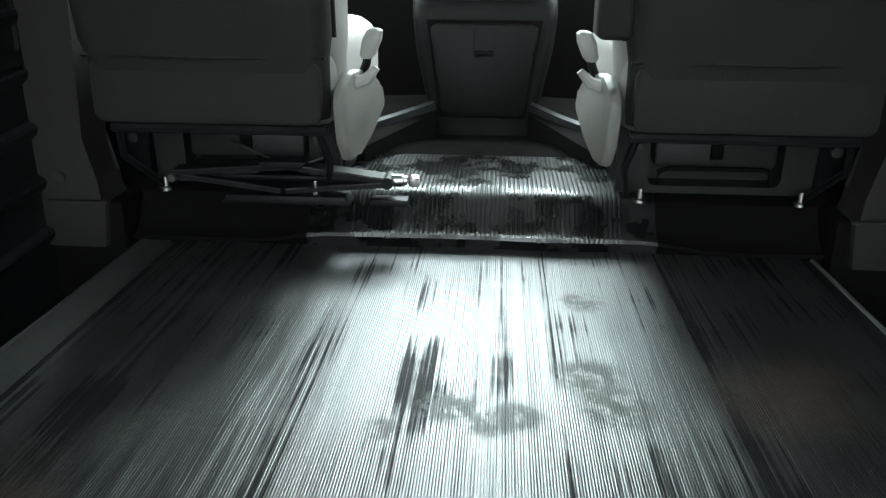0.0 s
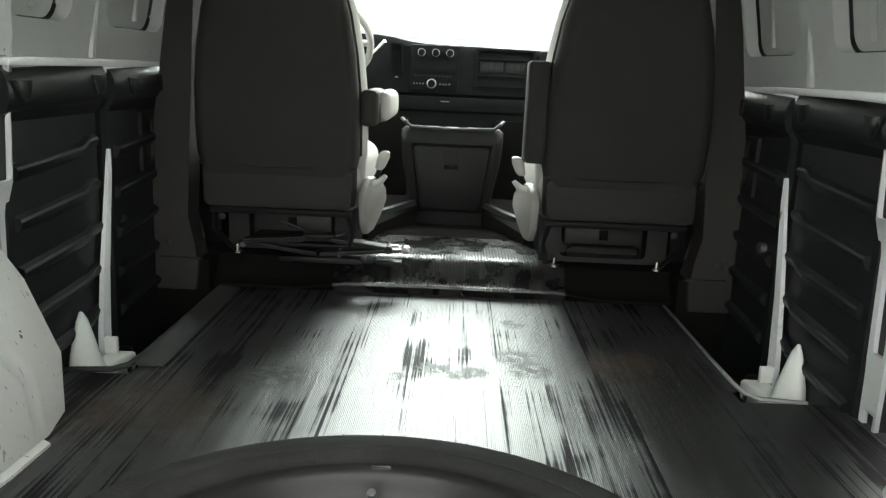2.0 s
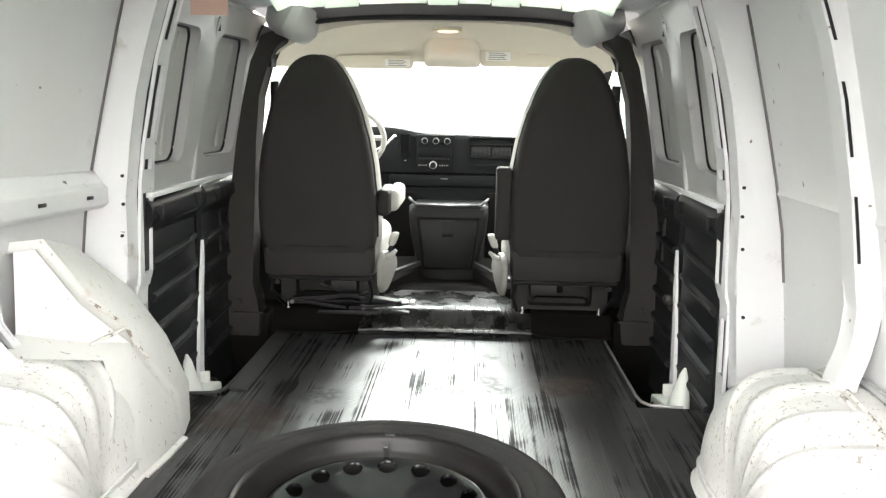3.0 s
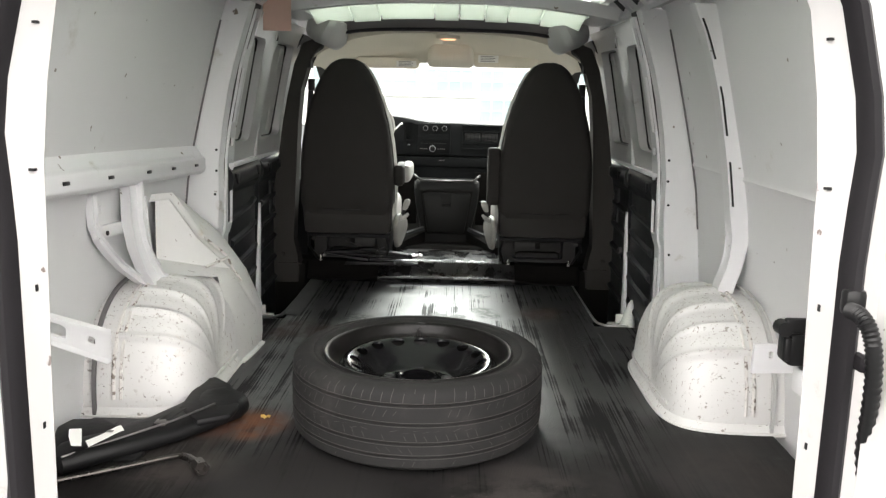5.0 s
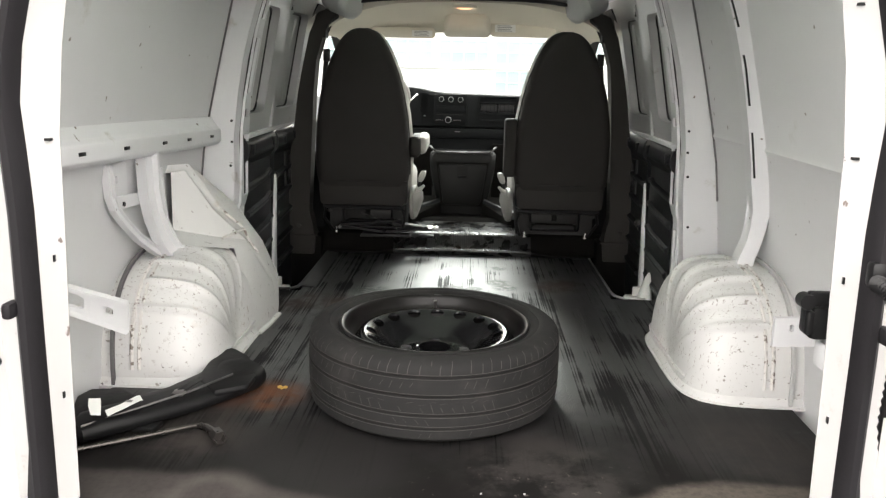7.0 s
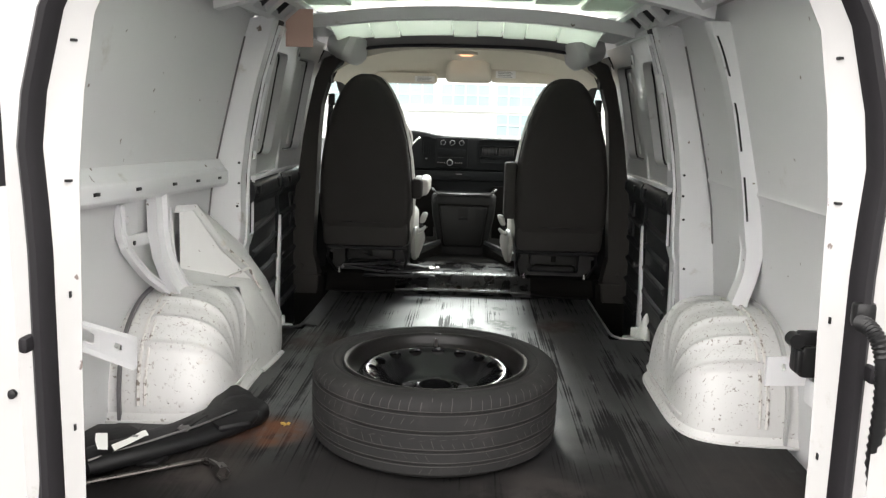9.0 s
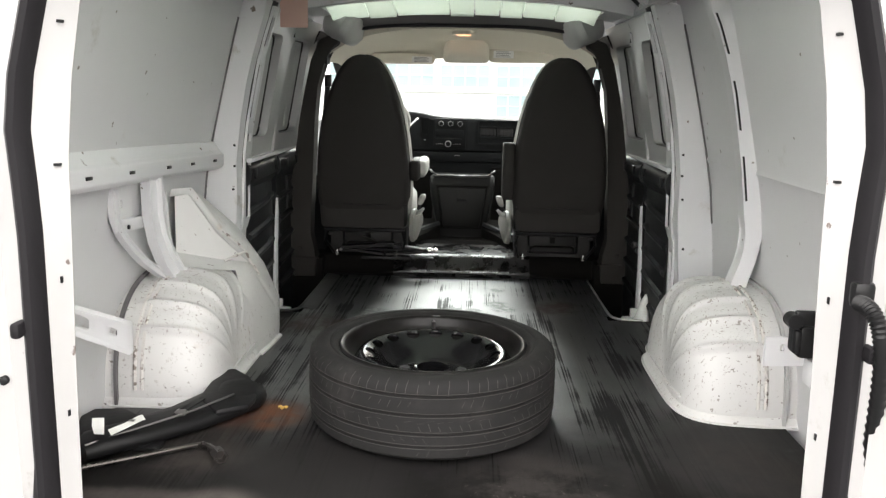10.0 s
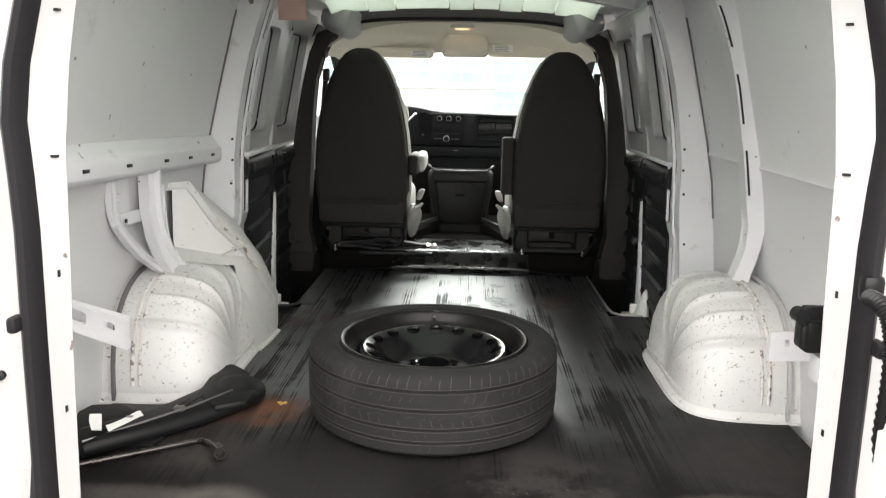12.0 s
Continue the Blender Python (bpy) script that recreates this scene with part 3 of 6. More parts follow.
for s, side in ((-1, "left"), (1, "right")):
    # outer skin of the load bay, one sheet with thickness
    rings = []
    for y in (0.10, 0.5, 0.9, 1.3, 1.70):
        prof = [(z, skin_x(z)) for z in (-0.2, 0.0, 0.2, 0.4, 0.6, 0.69, 0.705, 0.72, 0.8, 0.9, 1.0, 1.07, 1.15, 1.23, 1.28, 1.31)]
        inner = [(s * (x - (0.006 if 0.69 < z < 0.715 else 0.0)), y, z) for z, x in prof]
        outer = [(s * (x + 0.03), y, z) for z, x in reversed(prof)]
        rings.append(inner + outer)
    structure("wall_" + side, loft(rings), SKIN, "thin grey painted outer skin of the van's load bay", "van wall")

# roof skin with pressed ribs, open over nothing
rings = []
for k in range(37):
    u = -1 + k / 18
    x = 0.815 * u
    z = 1.325 + 0.085 * (1 - abs(u) ** 2.6)
    rings.append([(x, 0.02, z), (x, 0.6, z + 0.004), (x, 1.2, z + 0.006), (x, 1.8, z + 0.006), (x, 2.20, z), (x, 2.20, z + 0.03), (x, 0.02, z + 0.03)])
bm = loft(rings)
for k in range(7):
    x = -0.57 + 0.19 * k
    z = 1.325 + 0.085 * (1 - abs(x / 0.815) ** 2.6)
    for y0, y1 in ((1.22, 1.60), (1.64, 2.04)):
        box(x - 0.088, x + 0.088, y0, y1, z - 0.010, z + 0.006, 0.004, bm=bm)
structure("ceiling", bm, ROOF, "pale green roof skin of the van, made translucent to look lit", "van roof")
rings = []
for k in range(19):
    u = -1 + k / 9
    x = 0.815 * u
    z = 1.325 + 0.085 * (1 - abs(u) ** 2.6)
    rings.append([(x, 2.605, z), (x, 3.1, z - 0.03), (x, 3.35, z - 0.14), (x, 3.35, z - 0.10), (x, 3.1, z), (x, 2.605, z + 0.03)])
structure("cab_roof", loft(rings), WHITE, "white steel roof over the cab", "van roof")
for s, side in ((-1, "left"), (1, "right")):
    bm = loft([[(s * 0.62, y, 1.29), (s * 0.62, y, 1.36), (s * 0.83, y, 1.36), (s * 0.83, y, 1.27)] for y in (2.20, 2.605)])
    structure("roof_side_" + side, bm, SKIN, "painted roof side before the cab", "van roof")


def arch_bar(y0, y1, drop, half, z_edge, z_mid, name, mat, label):
    rings = []
    for k in range(31):
        u = -1 + k / 15
        x = half * u
        z = z_edge + (z_mid - z_edge) * (1 - abs(u) ** 2.4)
        rings.append([(x, y0, z), (x, y0 + 0.012, z - drop), (x, y1 - 0.012, z - drop), (x, y1, z)])
    return structure(name, loft(rings), mat, label, "roof bow")


arch_bar(2.06, 2.14, 0.052, 0.72, 1.315, 1.376, "roof_bow", WHITE, "pressed steel roof bow across the van")
arch_bar(1.12, 1.20, 0.05, 0.78, 1.29, 1.385, "roof_bow", WHITE, "pressed steel roof bow across the van")



def roof_line(x, z):
    return z - 0.10 * abs(x) ** 2.2


# pale panels between the front bow and the cab header, and the dark header rail
front = thing("ceiling_front", (0, 2.35, 1.33), "pale green roof panels with dark joints before the cab", "van roof", kind="structure")
seams = (-0.62, -0.44, -0.31, -0.06, 0.054, 0.173, 0.28, 0.43, 0.62)
for i, (x0, x1) in enumerate(zip(seams, seams[1:])):
    step = 0.006 if i % 2 else 0.0
    rings = [[(x, 2.20, roof_line(x, 1.358 - step)), (x, 2.40, roof_line(x, 1.318 - step)), (x, 2.49, roof_line(x, 1.294 - step)), (x, 2.49, roof_line(x, 1.36)), (x, 2.20, roof_line(x, 1.39))] for x in (x0 + 0.003, (x0 + x1) / 2, x1 - 0.003)]
    part("roof_panel", loft(rings), ROOF, front)
rings = [[(x, 2.488, roof_line(x, 1.300)), (x, 2.505, roof_line(x, 1.284)), (x, 2.53, roof_line(x, 1.279)), (x, 2.545, roof_line(x, 1.266)), (x, 2.60, roof_line(x, 1.256)), (x, 2.60, roof_line(x, 1.33))] for x in [-0.62 + 0.062 * k for k in range(21)]]
part("header_rail", loft(rings), DULL_GREY, front, "dull grey header rail")

for s, side in ((-1, "left"), (1, "right")):
    # slotted roof rail
    def rail_place(u, v, d, s=s):
        return (s * (0.740 - 0.085 * v + 0.25 * d), u, 1.266 + 0.075 * v + d)
    bm = bmesh.new()
    for k in range(9):
        y = 0.35 + 0.25 * k
        plate_with_hole(y, y + 0.25, 0, 1, round_rect(y + 0.03, y + 0.22, 0.18, 0.82, 0.03, 3), rail_place, 0.03, bm=bm)
    structure("roof_rail_" + side, bm, WHITE, "white steel roof rail with oblong slots", "roof rail")
    bm = prism([(s * 0.82, 1.282), (s * 0.768, 1.290), (s * 0.675, 1.372), (s * 0.685, 1.385), (s * 0.82, 1.385)], "y", 0.35, 2.6)
    structure("roof_rail_backing_" + side, bm, MID_GREY, "grey inner sheet behind the slotted roof rail", "roof rail")
    for k in range(18):
        y = 0.40 + 0.125 * k
        rib_bar = loft([[(s * 0.768, yy, 1.288), (s * 0.676, yy, 1.370), (s * 0.664, yy, 1.356), (s * 0.752, yy, 1.277)] for yy in (y, y + 0.010)])
        part("stiffener", rib_bar, DARK, bpy.data.objects["roof_rail_backing_" + side])
    bm = prism([(s * 0.722, 1.246), (s * 0.737, 1.272), (s * 0.82, 1.292), (s * 0.82, 1.246)], "y", 1.74, 2.60, bevel=0.004)
    structure("door_header_" + side, bm, SKIN, "grey painted header over the side doors", "roof rail")

    # rounded corner gusset between roof rail and cab hoop
    rings = []
    for y, xt, zt, xb, zb in ((2.575, 0.470, 1.262, 0.492, 1.180), (2.52, 0.476, 1.264, 0.515, 1.158), (2.475, 0.488, 1.266, 0.537, 1.148), (2.448, 0.506, 1.268, 0.556, 1.150), (2.443, 0.513, 1.270, 0.563, 1.153), (2.445, 0.546, 1.274, 0.594, 1.168), (2.452, 0.553, 1.276, 0.601, 1.170), (2.50, 0.605, 1.284, 0.642, 1.185), (2.57, 0.668, 1.294, 0.680, 1.215)):
        lean = [(xt + (xb - xt) * q + 0.006 * math.sin(math.pi * q), y + 0.050 * max(0.0, q - 0.72) ** 1.4 * 4, zt + (zb - zt) * q) for q in (0.0, 0.25, 0.5, 0.7, 0.82, 0.92, 1.0)]
        rings.append([(s * x, yy, z) for x, yy, z in lean] + [(s * xb, 2.60, zb), (s * xt, 2.60, zt + 0.03)])
    structure("corner_gusset_" + side, loft(rings), MID_GREY, "rounded grey steel gusset at the roof corner", "gusset", smooth=38)

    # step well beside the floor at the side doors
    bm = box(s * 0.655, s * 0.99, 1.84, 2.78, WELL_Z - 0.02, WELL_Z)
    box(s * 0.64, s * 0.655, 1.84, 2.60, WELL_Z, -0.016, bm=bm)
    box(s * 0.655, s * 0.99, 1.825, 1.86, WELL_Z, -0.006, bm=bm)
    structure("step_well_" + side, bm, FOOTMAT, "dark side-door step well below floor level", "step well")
    # bright rail along the edge of the floor, turned outwards at its rear end
    path = [(s * 0.662, 2.55, 0.006), (s * 0.664, 2.2, 0.006), (s * 0.668, 1.95, 0.006), (s * 0.675, 1.90, 0.005), (s * 0.70, 1.875, 0.003), (s * 0.80, 1.868, 0.0)]
    structure("floor_edge_" + side, tube(path, 0.0055 if s > 0 else 0.007, 8), ALUMINIUM if s > 0 else WORN, "worn metal edge strip along the floor", "edge strip")
    bm = prism([(s * 0.60, 0.003), (s * 0.655, 0.003), (s * 0.66, 0.012), (s * 0.61, 0.008)] if s < 0 else [(0.645, 0.003), (0.655, 0.003), (0.66, 0.008), (0.65, 0.006)], "y", 1.9, 2.55)
    structure("edge_trim_" + side, bm, WORN if s < 0 else PLASTIC, "dull grey trim strip beside the ribbed mat", "edge strip")


# ---- posts ----
def post(s, y0, y1, inner, outer, zs, name, mat, label, slots=()):
    """An upright pressed post between an inner and an outer line, bevelled, with dark slots."""
    outline = [(s * lerp_table(inner, z), z) for z in zs] + [(s * lerp_table(outer, z), z) for z in reversed(zs)]
    bm = prism(outline, "y", y0, y1, bevel=0.006)
    return structure(name, bm, mat, label, "van post")


for s, side in ((-1, "left"), (1, "right")):
    zs = [0.12, 0.2, 0.38, 0.42, 0.5, 0.6, 0.66, 0.74, 0.82, 0.89, 0.95, 1.0, 1.05, 1.1, 1.15, 1.21, 1.27]
    inner = [(0.12, 0.885), (0.36, 0.882), (0.42, 0.862), (0.5, 0.860), (0.66, 0.857), (0.82, 0.836), (0.95, 0.812), (1.05, 0.786), (1.15, 0.755), (1.27, 0.715)]
    centre = post(s, 1.66, 1.735, inner, [(z, x + 0.024) for z, x in SKIN_X], zs, "centre_post_" + side, WHITE, "white pressed steel centre post with small holes")
    # open flange of the post beside the door panels
    wide = [(-0.1, 0.060), (0.12, 0.065), (0.34, 0.075), (0.42, 0.095), (0.64, 0.110), (0.74, 0.085), (1.25, 0.075)]
    def flange(u, v, d, s=s, inner=inner, wide=wide):
        return (s * (lerp_table(inner, v) - 0.012 + d), 1.734 + u * lerp_table(wide, v), v)
    bm = bmesh.new()
    for v0, v1, h0, h1 in ((-0.1, 0.10, 0.0, 0.03), (0.10, 0.37, 0.15, 0.32), (0.37, 0.70, 0.42, 0.66), (0.70, 0.79, 0.728, 0.760), (0.79, 1.07, 0.82, 1.03), (1.07, 1.25, 1.10, 1.21)):
        plate_with_hole(0.0, 1.0, v0, v1, round_rect(0.14, 0.74, h0, h1, min(0.02, 0.4 * (h1 - h0)), 3), flange, 0.010, bm=bm)
    structure("post_flange_" + side, bm, WHITE, "white steel flange with oblong openings", "van post")
    # dark sheet that paints the hollow's shade behind the openings
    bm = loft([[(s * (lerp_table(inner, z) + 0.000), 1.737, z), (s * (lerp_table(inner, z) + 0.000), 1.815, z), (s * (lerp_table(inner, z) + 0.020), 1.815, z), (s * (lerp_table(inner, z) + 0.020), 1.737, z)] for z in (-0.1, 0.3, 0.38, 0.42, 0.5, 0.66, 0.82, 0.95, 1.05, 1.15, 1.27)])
    structure("post_cavity_" + side, bm, DARK, "dark sheet painted as the shade behind the post flange", "van post")
    # grey line that paints the soft shade between post and wall skin
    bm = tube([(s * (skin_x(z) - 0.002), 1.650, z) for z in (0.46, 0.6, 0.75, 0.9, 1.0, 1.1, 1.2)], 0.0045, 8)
    structure("post_joint_" + side, bm, DULL_GREY, "thin grey line standing in for shade between post and wall skin", "wall joint")
    # bolt holes on the rear face of the post
    for x, z in ((0.864, 0.640), (0.872, 0.549), (0.889, 0.355), (0.862, 0.72)):
        bm = revolve([(0.0, 0.0), (0.005, 0.0), (0.005, -0.004), (0.0, -0.004)], (s * x, 1.659, z), 10, "y")
        part("bolt_hole", bm, BLACK, centre)

# rib over the right wheel arch
zs = [0.30, 0.36, 0.42, 0.46, 0.52, 0.57, 0.64, 0.70, 0.76, 0.83, 0.9, 0.97, 1.02, 1.07, 1.11, 1.15, 1.19, 1.235]
inner = [(0.30, 0.895), (0.36, 0.905), (0.46, 0.938), (0.52, 0.940), (0.57, 0.925), (0.66, 0.912), (0.75, 0.898), (0.85, 0.878), (0.95, 0.858), (1.07, 0.824), (1.15, 0.795), (1.235, 0.755)]
outer = [(0.30, 0.948), (0.36, 0.956), (0.46, 0.985), (0.58, 0.992), (0.64, 0.988), (0.76, 0.962), (0.9, 0.942), (0.97, 0.927), (1.07, 0.900), (1.15, 0.875), (1.235, 0.838)]
rib = post(1, 1.11, 1.17, inner, outer, zs, "wall_rib_right", WHITE, "white pressed wall rib standing on the wheel arch")
for z0, z1 in ((0.62, 0.76), (0.84, 0.99), (1.07, 1.19)):
    bm = loft([[(lerp_table(inner, z) + 0.006, 1.107, z), (lerp_table(inner, z) + 0.012, 1.107, z), (lerp_table(inner, z) + 0.012, 1.112, z), (lerp_table(inner, z) + 0.006, 1.112, z)] for z in [z0 + (z1 - z0) * k / 4 for k in range(5)]])
    part("slot", bm, BLACK, rib)

# left belt rail with slots
outline = [(-0.99, 0.622), (-0.925, 0.622), (-0.905, 0.637), (-0.905, 0.682), (-0.925, 0.694), (-0.94, 0.727), (-0.985, 0.734)]
belt = structure("belt_rail", prism(outline, "y", 0.12, 1.66, bevel=0.004), WHITE, "white steel belt rail along the load-bay wall", "wall rail")
for k, y in enumerate((0.53, 0.79, 1.07, 1.29, 1.53, 0.33)):
    bm = box(-0.908, -0.902, y, y + 0.035, 0.654, 0.664, 0.002)
    part("slot", bm, BLACK, belt)
for ob in (belt, *belt.children):
    for vert in ob.data.vertices:
        vert.co.z += 0.012 + 0.041 * (1.5 - vert.co.y)


# ---- wheel arches ----
ARCH_Y, ARCH_HALF, ARCH_TOP = 1.135, 0.335, 0.352


def arch_point(s, th, ph, swell=0.0):
    """A point of the pressed wheel arch; th runs from its rear foot over the crown to its front foot, ph from the wall inwards."""
    ct, st = math.cos(th), math.sin(th)
    rad = math.cos(ph) ** 0.38
    y = ARCH_Y - ARCH_HALF * math.copysign(abs(ct) ** 0.80, ct) * (rad + swell)
    z = ARCH_TOP * st ** 0.74 * (rad + swell) - 0.012
    x = 1.025 - 0.325 * math.sin(ph) ** 0.40 * (1 - 0.06 * st ** 3 * math.sin(ph)) - 0.10 * swell * math.sin(ph) ** 4
    return (s * x, y, z)


def wheel_arch(s):
    """Half-barrel with raised bands that run over its crown and end on its inner face."""
    rings = []
    for i in range(141):
        th = math.pi * i / 140
        row = []
        for j in range(65):
            f = (1 - math.cos(math.pi * j / 64)) / 2
            band = sum(math.exp(-((i / 140 - b) / 0.013) ** 2) for b in (0.20, 0.30, 0.40, 0.50, 0.60))
            ends = min(1, max(0, (f - 0.02) / 0.03)) * min(1, max(0, (0.94 - f) / 0.05))
            row.append(arch_point(s, th, math.pi / 2 * f, 0.040 * band * ends))
        rings.append(row)
    return loft(rings, closed=False)


for s, side in ((-1, "left"), (1, "right")):
    arch = thing("wheel_arch_" + side, (s * 0.85, 1.13, 0), "scuffed white steel wheel arch with pressed bands", "wheel arch", kind="structure")
    part("arch_shell", wheel_arch(s), ARCH, arch, smooth=60)
    for ph, r in ((0.045, 0.006), (0.075, 0.005)):
        part("seam", tube([arch_point(s, math.pi * (0.03 + 0.94 * k / 40), ph, 0.006) for k in range(41)], r, 6), RUSTY, arch, "rust-stained welded seam")
    # grey rim ring; its darker tone on the left paints the gap's shade
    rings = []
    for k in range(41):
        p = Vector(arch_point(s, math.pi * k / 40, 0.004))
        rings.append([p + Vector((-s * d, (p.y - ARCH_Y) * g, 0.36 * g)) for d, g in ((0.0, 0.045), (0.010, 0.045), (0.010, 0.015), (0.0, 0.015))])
    part("outer_ring", loft(rings), DULL_GREY if s < 0 else MID_GREY, arch, "grey ring round the arch, darker at left in place of gap shade")
    # turned foot along the floor and a fold a little above it
    rings, fold = [], []
    for k in range(61):
        a = math.pi * k / 60
        ct = math.cos(a)
        x, y = 1.025 - 0.331 * math.sin(a) ** 0.40, ARCH_Y - 0.343 * math.copysign(abs(ct) ** 0.40, ct)
        d = Vector((-math.sin(a), -ct, 0)).normalized()
        rings.append([(s * (x - d.x * 0.010), y - d.y * 0.010, 0.026), (s * x, y, 0.018), (s * (x + d.x * 0.005), y + d.y * 0.005, 0.006), (s * (x + d.x * 0.012), y + d.y * 0.012, 0.004), (s * (x + d.x * 0.012), y + d.y * 0.012, -0.004), (s * (x - d.x * 0.010), y - d.y * 0.010, -0.004)])
        if 22 <= k <= 44:
            fold.append((s * (x + 0.004), y, 0.045))
    part("floor_flange", loft(rings), ARCH, arch)
    part("fold", tube(fold, 0.005, 6), ARCH, arch)

# fuel filler housing in front of the left arch: a smooth leaning panel under a ridge that runs down to the floor
HOUSING = {"L": (-0.957, 1.262, 0.598), "P": (-0.913, 1.30, 0.602), "l": (-0.950, 1.232, 0.382), "r": (-0.815, 1.30, 0.345), "1": (-0.826, 1.335, 0.452), "2": (-0.757, 1.39, 0.360), "3": (-0.716, 1.425, 0.258),
           "4": (-0.674, 1.50, 0.139), "f": (-0.673, 1.53, 0.002), "g": (-0.690, 1.285, 0.002), "a": (-0.745, 1.235, 0.322), "b": (-0.94, 1.16, 0.345),
           "Q": (-0.99, 1.62, 0.52), "R": (-0.86, 1.66, 0.40), "S": (-0.76, 1.66, 0.26), "T": (-0.70, 1.66, 0.12), "U": (-0.70, 1.66, 0.002), "V": (-0.99, 1.272, 0.592)}
bm = bmesh.new()
v = {k: bm.verts.new(q) for k, q in HOUSING.items()}
for f in ("LlrP", "Pr1", "r21", "ra2", "a32", "ag3", "g43", "gf4", "lbar", "LPQV", "P1RQ", "12SR", "23S", "34TS", "4fUT"):
    bm.faces.new([v[k] for k in f])
ridge = [e for e in bm.edges if {e.verts[0], e.verts[1]} <= {v[k] for k in "LP1234f"}]
bmesh.ops.bevel(bm, geom=ridge, offset=0.026, segments=5, affect="EDGES")
filler = structure("filler_housing", bm, ARCH, "dented white steel fuel filler housing beside the wheel arch", "filler housing", smooth=50)
# cracked sealer where the pressings overlap
for line in (((-0.80, 1.285, 0.345), (-0.775, 1.33, 0.352), (-0.752, 1.385, 0.360)), ((-0.752, 1.385, 0.360), (-0.738, 1.40, 0.315), (-0.714, 1.42, 0.268)), ((-0.815, 1.33, 0.440), (-0.785, 1.36, 0.402), (-0.757, 1.386, 0.368))):
    part("seam_sealer", tube(line, 0.0045, 6), RUSTY, filler, "cracked rust-stained seam sealer")
part("floor_flange", loft([[(x, y, 0.010), (x + 0.014, y - 0.004, 0.006), (x + 0.014, y - 0.004, 0.0), (x, y, 0.0)] for x, y in ((-0.688, 1.29), (-0.676, 1.41), (-0.672, 1.525))]), ARCH, filler)


# pressed steel bracket on the left wall: a flanged strip, a raised channel and a web between them
def brace(points, width, name, label, thick=0.012):
    """A folded strip with turned edges along a line of points on the wall."""
    pts = [Vector(p) for p in points]
    rings = []
    for i, p in enumerate(pts):
        d = (pts[min(i + 1, len(pts) - 1)] - pts[max(i - 1, 0)]).normalized()
        out = Vector((1, -0.25, 0.15)).normalized()
        side = d.cross(out).normalized()
        w = width * 0.5
        rings.append([p - side * w, p - side * w + out * thick, p - side * w * 0.7 + out * thick, p - side * w * 0.6 + out * thick * 0.55,
                      p + side * w * 0.6 + out * thick * 0.55, p + side * w * 0.7 + out * thick, p + side * w + out * thick, p + side * w])
    return structure(name, loft(rings), WHITE, label, "wall brace")


brace([(-0.972, 0.803, 0.648), (-0.970, 0.803, 0.565), (-0.968, 0.825, 0.520), (-0.962, 0.872, 0.472), (-0.955, 0.94, 0.415), (-0.943, 1.02, 0.362), (-0.925, 1.085, 0.325)], 0.026, "wall_brace", "white flanged steel strip curving down to the wheel arch", 0.022)
brace([(-0.952, 1.02, 0.672), (-0.948, 1.012, 0.60), (-0.945, 1.005, 0.545), (-0.940, 1.02, 0.470), (-0.930, 1.052, 0.395), (-0.915, 1.095, 0.332), (-0.905, 1.115, 0.322)], 0.066, "wall_brace", "white raised channel from belt rail to wheel arch", 0.036)
brace([(-0.960, 1.150, 0.60), (-0.958, 1.155, 0.50), (-0.955, 1.165, 0.42), (-0.945, 1.20, 0.365), (-0.93, 1.225, 0.335)], 0.020, "wall_brace", "narrow white steel strip beside the filler housing", 0.016)
web = structure("brace_web", plate_with_hole(0.80, 0.925, 0.545, 0.660, round_rect(0.842, 0.862, 0.590, 0.615, 0.008, 3), lambda u, w, d: (-0.962 + d * -1, u, w), 0.008), WHITE, "white steel web plate with a hole between the braces", "wall brace")
part("bridge", prism([(0.80, 0.522), (0.985, 0.510), (0.985, 0.548), (0.80, 0.560)], "x", -0.968, -0.952, bevel=0.004), WHITE, web)
part("bridge", prism([(1.04, 0.540), (1.150, 0.525), (1.150, 0.545), (1.04, 0.600)], "x", -0.972, -0.958, bevel=0.004), WHITE, web)
for y, z in ((1.105, 0.62), (0.845, 0.535), (1.285, 0.345)):
    part("bolt_hole", revolve([(0.0, 0.0), (0.007, 0.0), (0.007, -0.004), (0.0, -0.004)], (-0.938, y, z), 10, "x"), BLACK, web)


def low_brace(u, v, d):
    return (-0.945 + 0.085 * u + 0.004 * v, 0.40 + 0.23 * u + d, 0.372 - 0.145 * u + (0.055 + 0.025 * u) * v)


bm = bmesh.new()
plate_with_hole(0.0, 0.5, 0, 1, round_rect(0.10, 0.43, 0.24, 0.78, 0.12, 4), low_brace, 0.012, bm=bm)
plate_with_hole(0.5, 1.0, 0, 1, round_rect(0.66, 0.80, 0.36, 0.66, 0.06, 4), low_brace, 0.012, bm=bm)
slotted = structure("slotted_brace", bm, WHITE, "white slotted brace between rear frame and wheel arch", "wall brace")
for v in (0.0, 1.0):
    rings = []
    for k in range(7):
        x, y, z = low_brace(k / 6, v, 0.0)
        rings.append([(x, y - 0.014, z - 0.004), (x, y - 0.014, z + 0.004), (x, y + 0.010, z + 0.005), (x, y + 0.010, z - 0.005)])
    part("turned_edge", loft(rings), WHITE, slotted)


# ---- rear door frame, seal and open doors ----
INNER = [(0.02, 0.748), (0.2, 0.744), (0.42, 0.738), (0.6, 0.730), (0.8, 0.724), (0.96, 0.706), (1.11, 0.678), (1.20, 0.632)]
OUTER = [(0.02, 0.765), (0.2, 0.763), (0.45, 0.761), (0.66, 0.758), (0.76, 0.761), (0.86, 0.766), (0.96, 0.752), (1.11, 0.712), (1.20, 0.665)]


def frame_line(table, zs):
    return [(lerp_table(table, z), z) for z in zs]


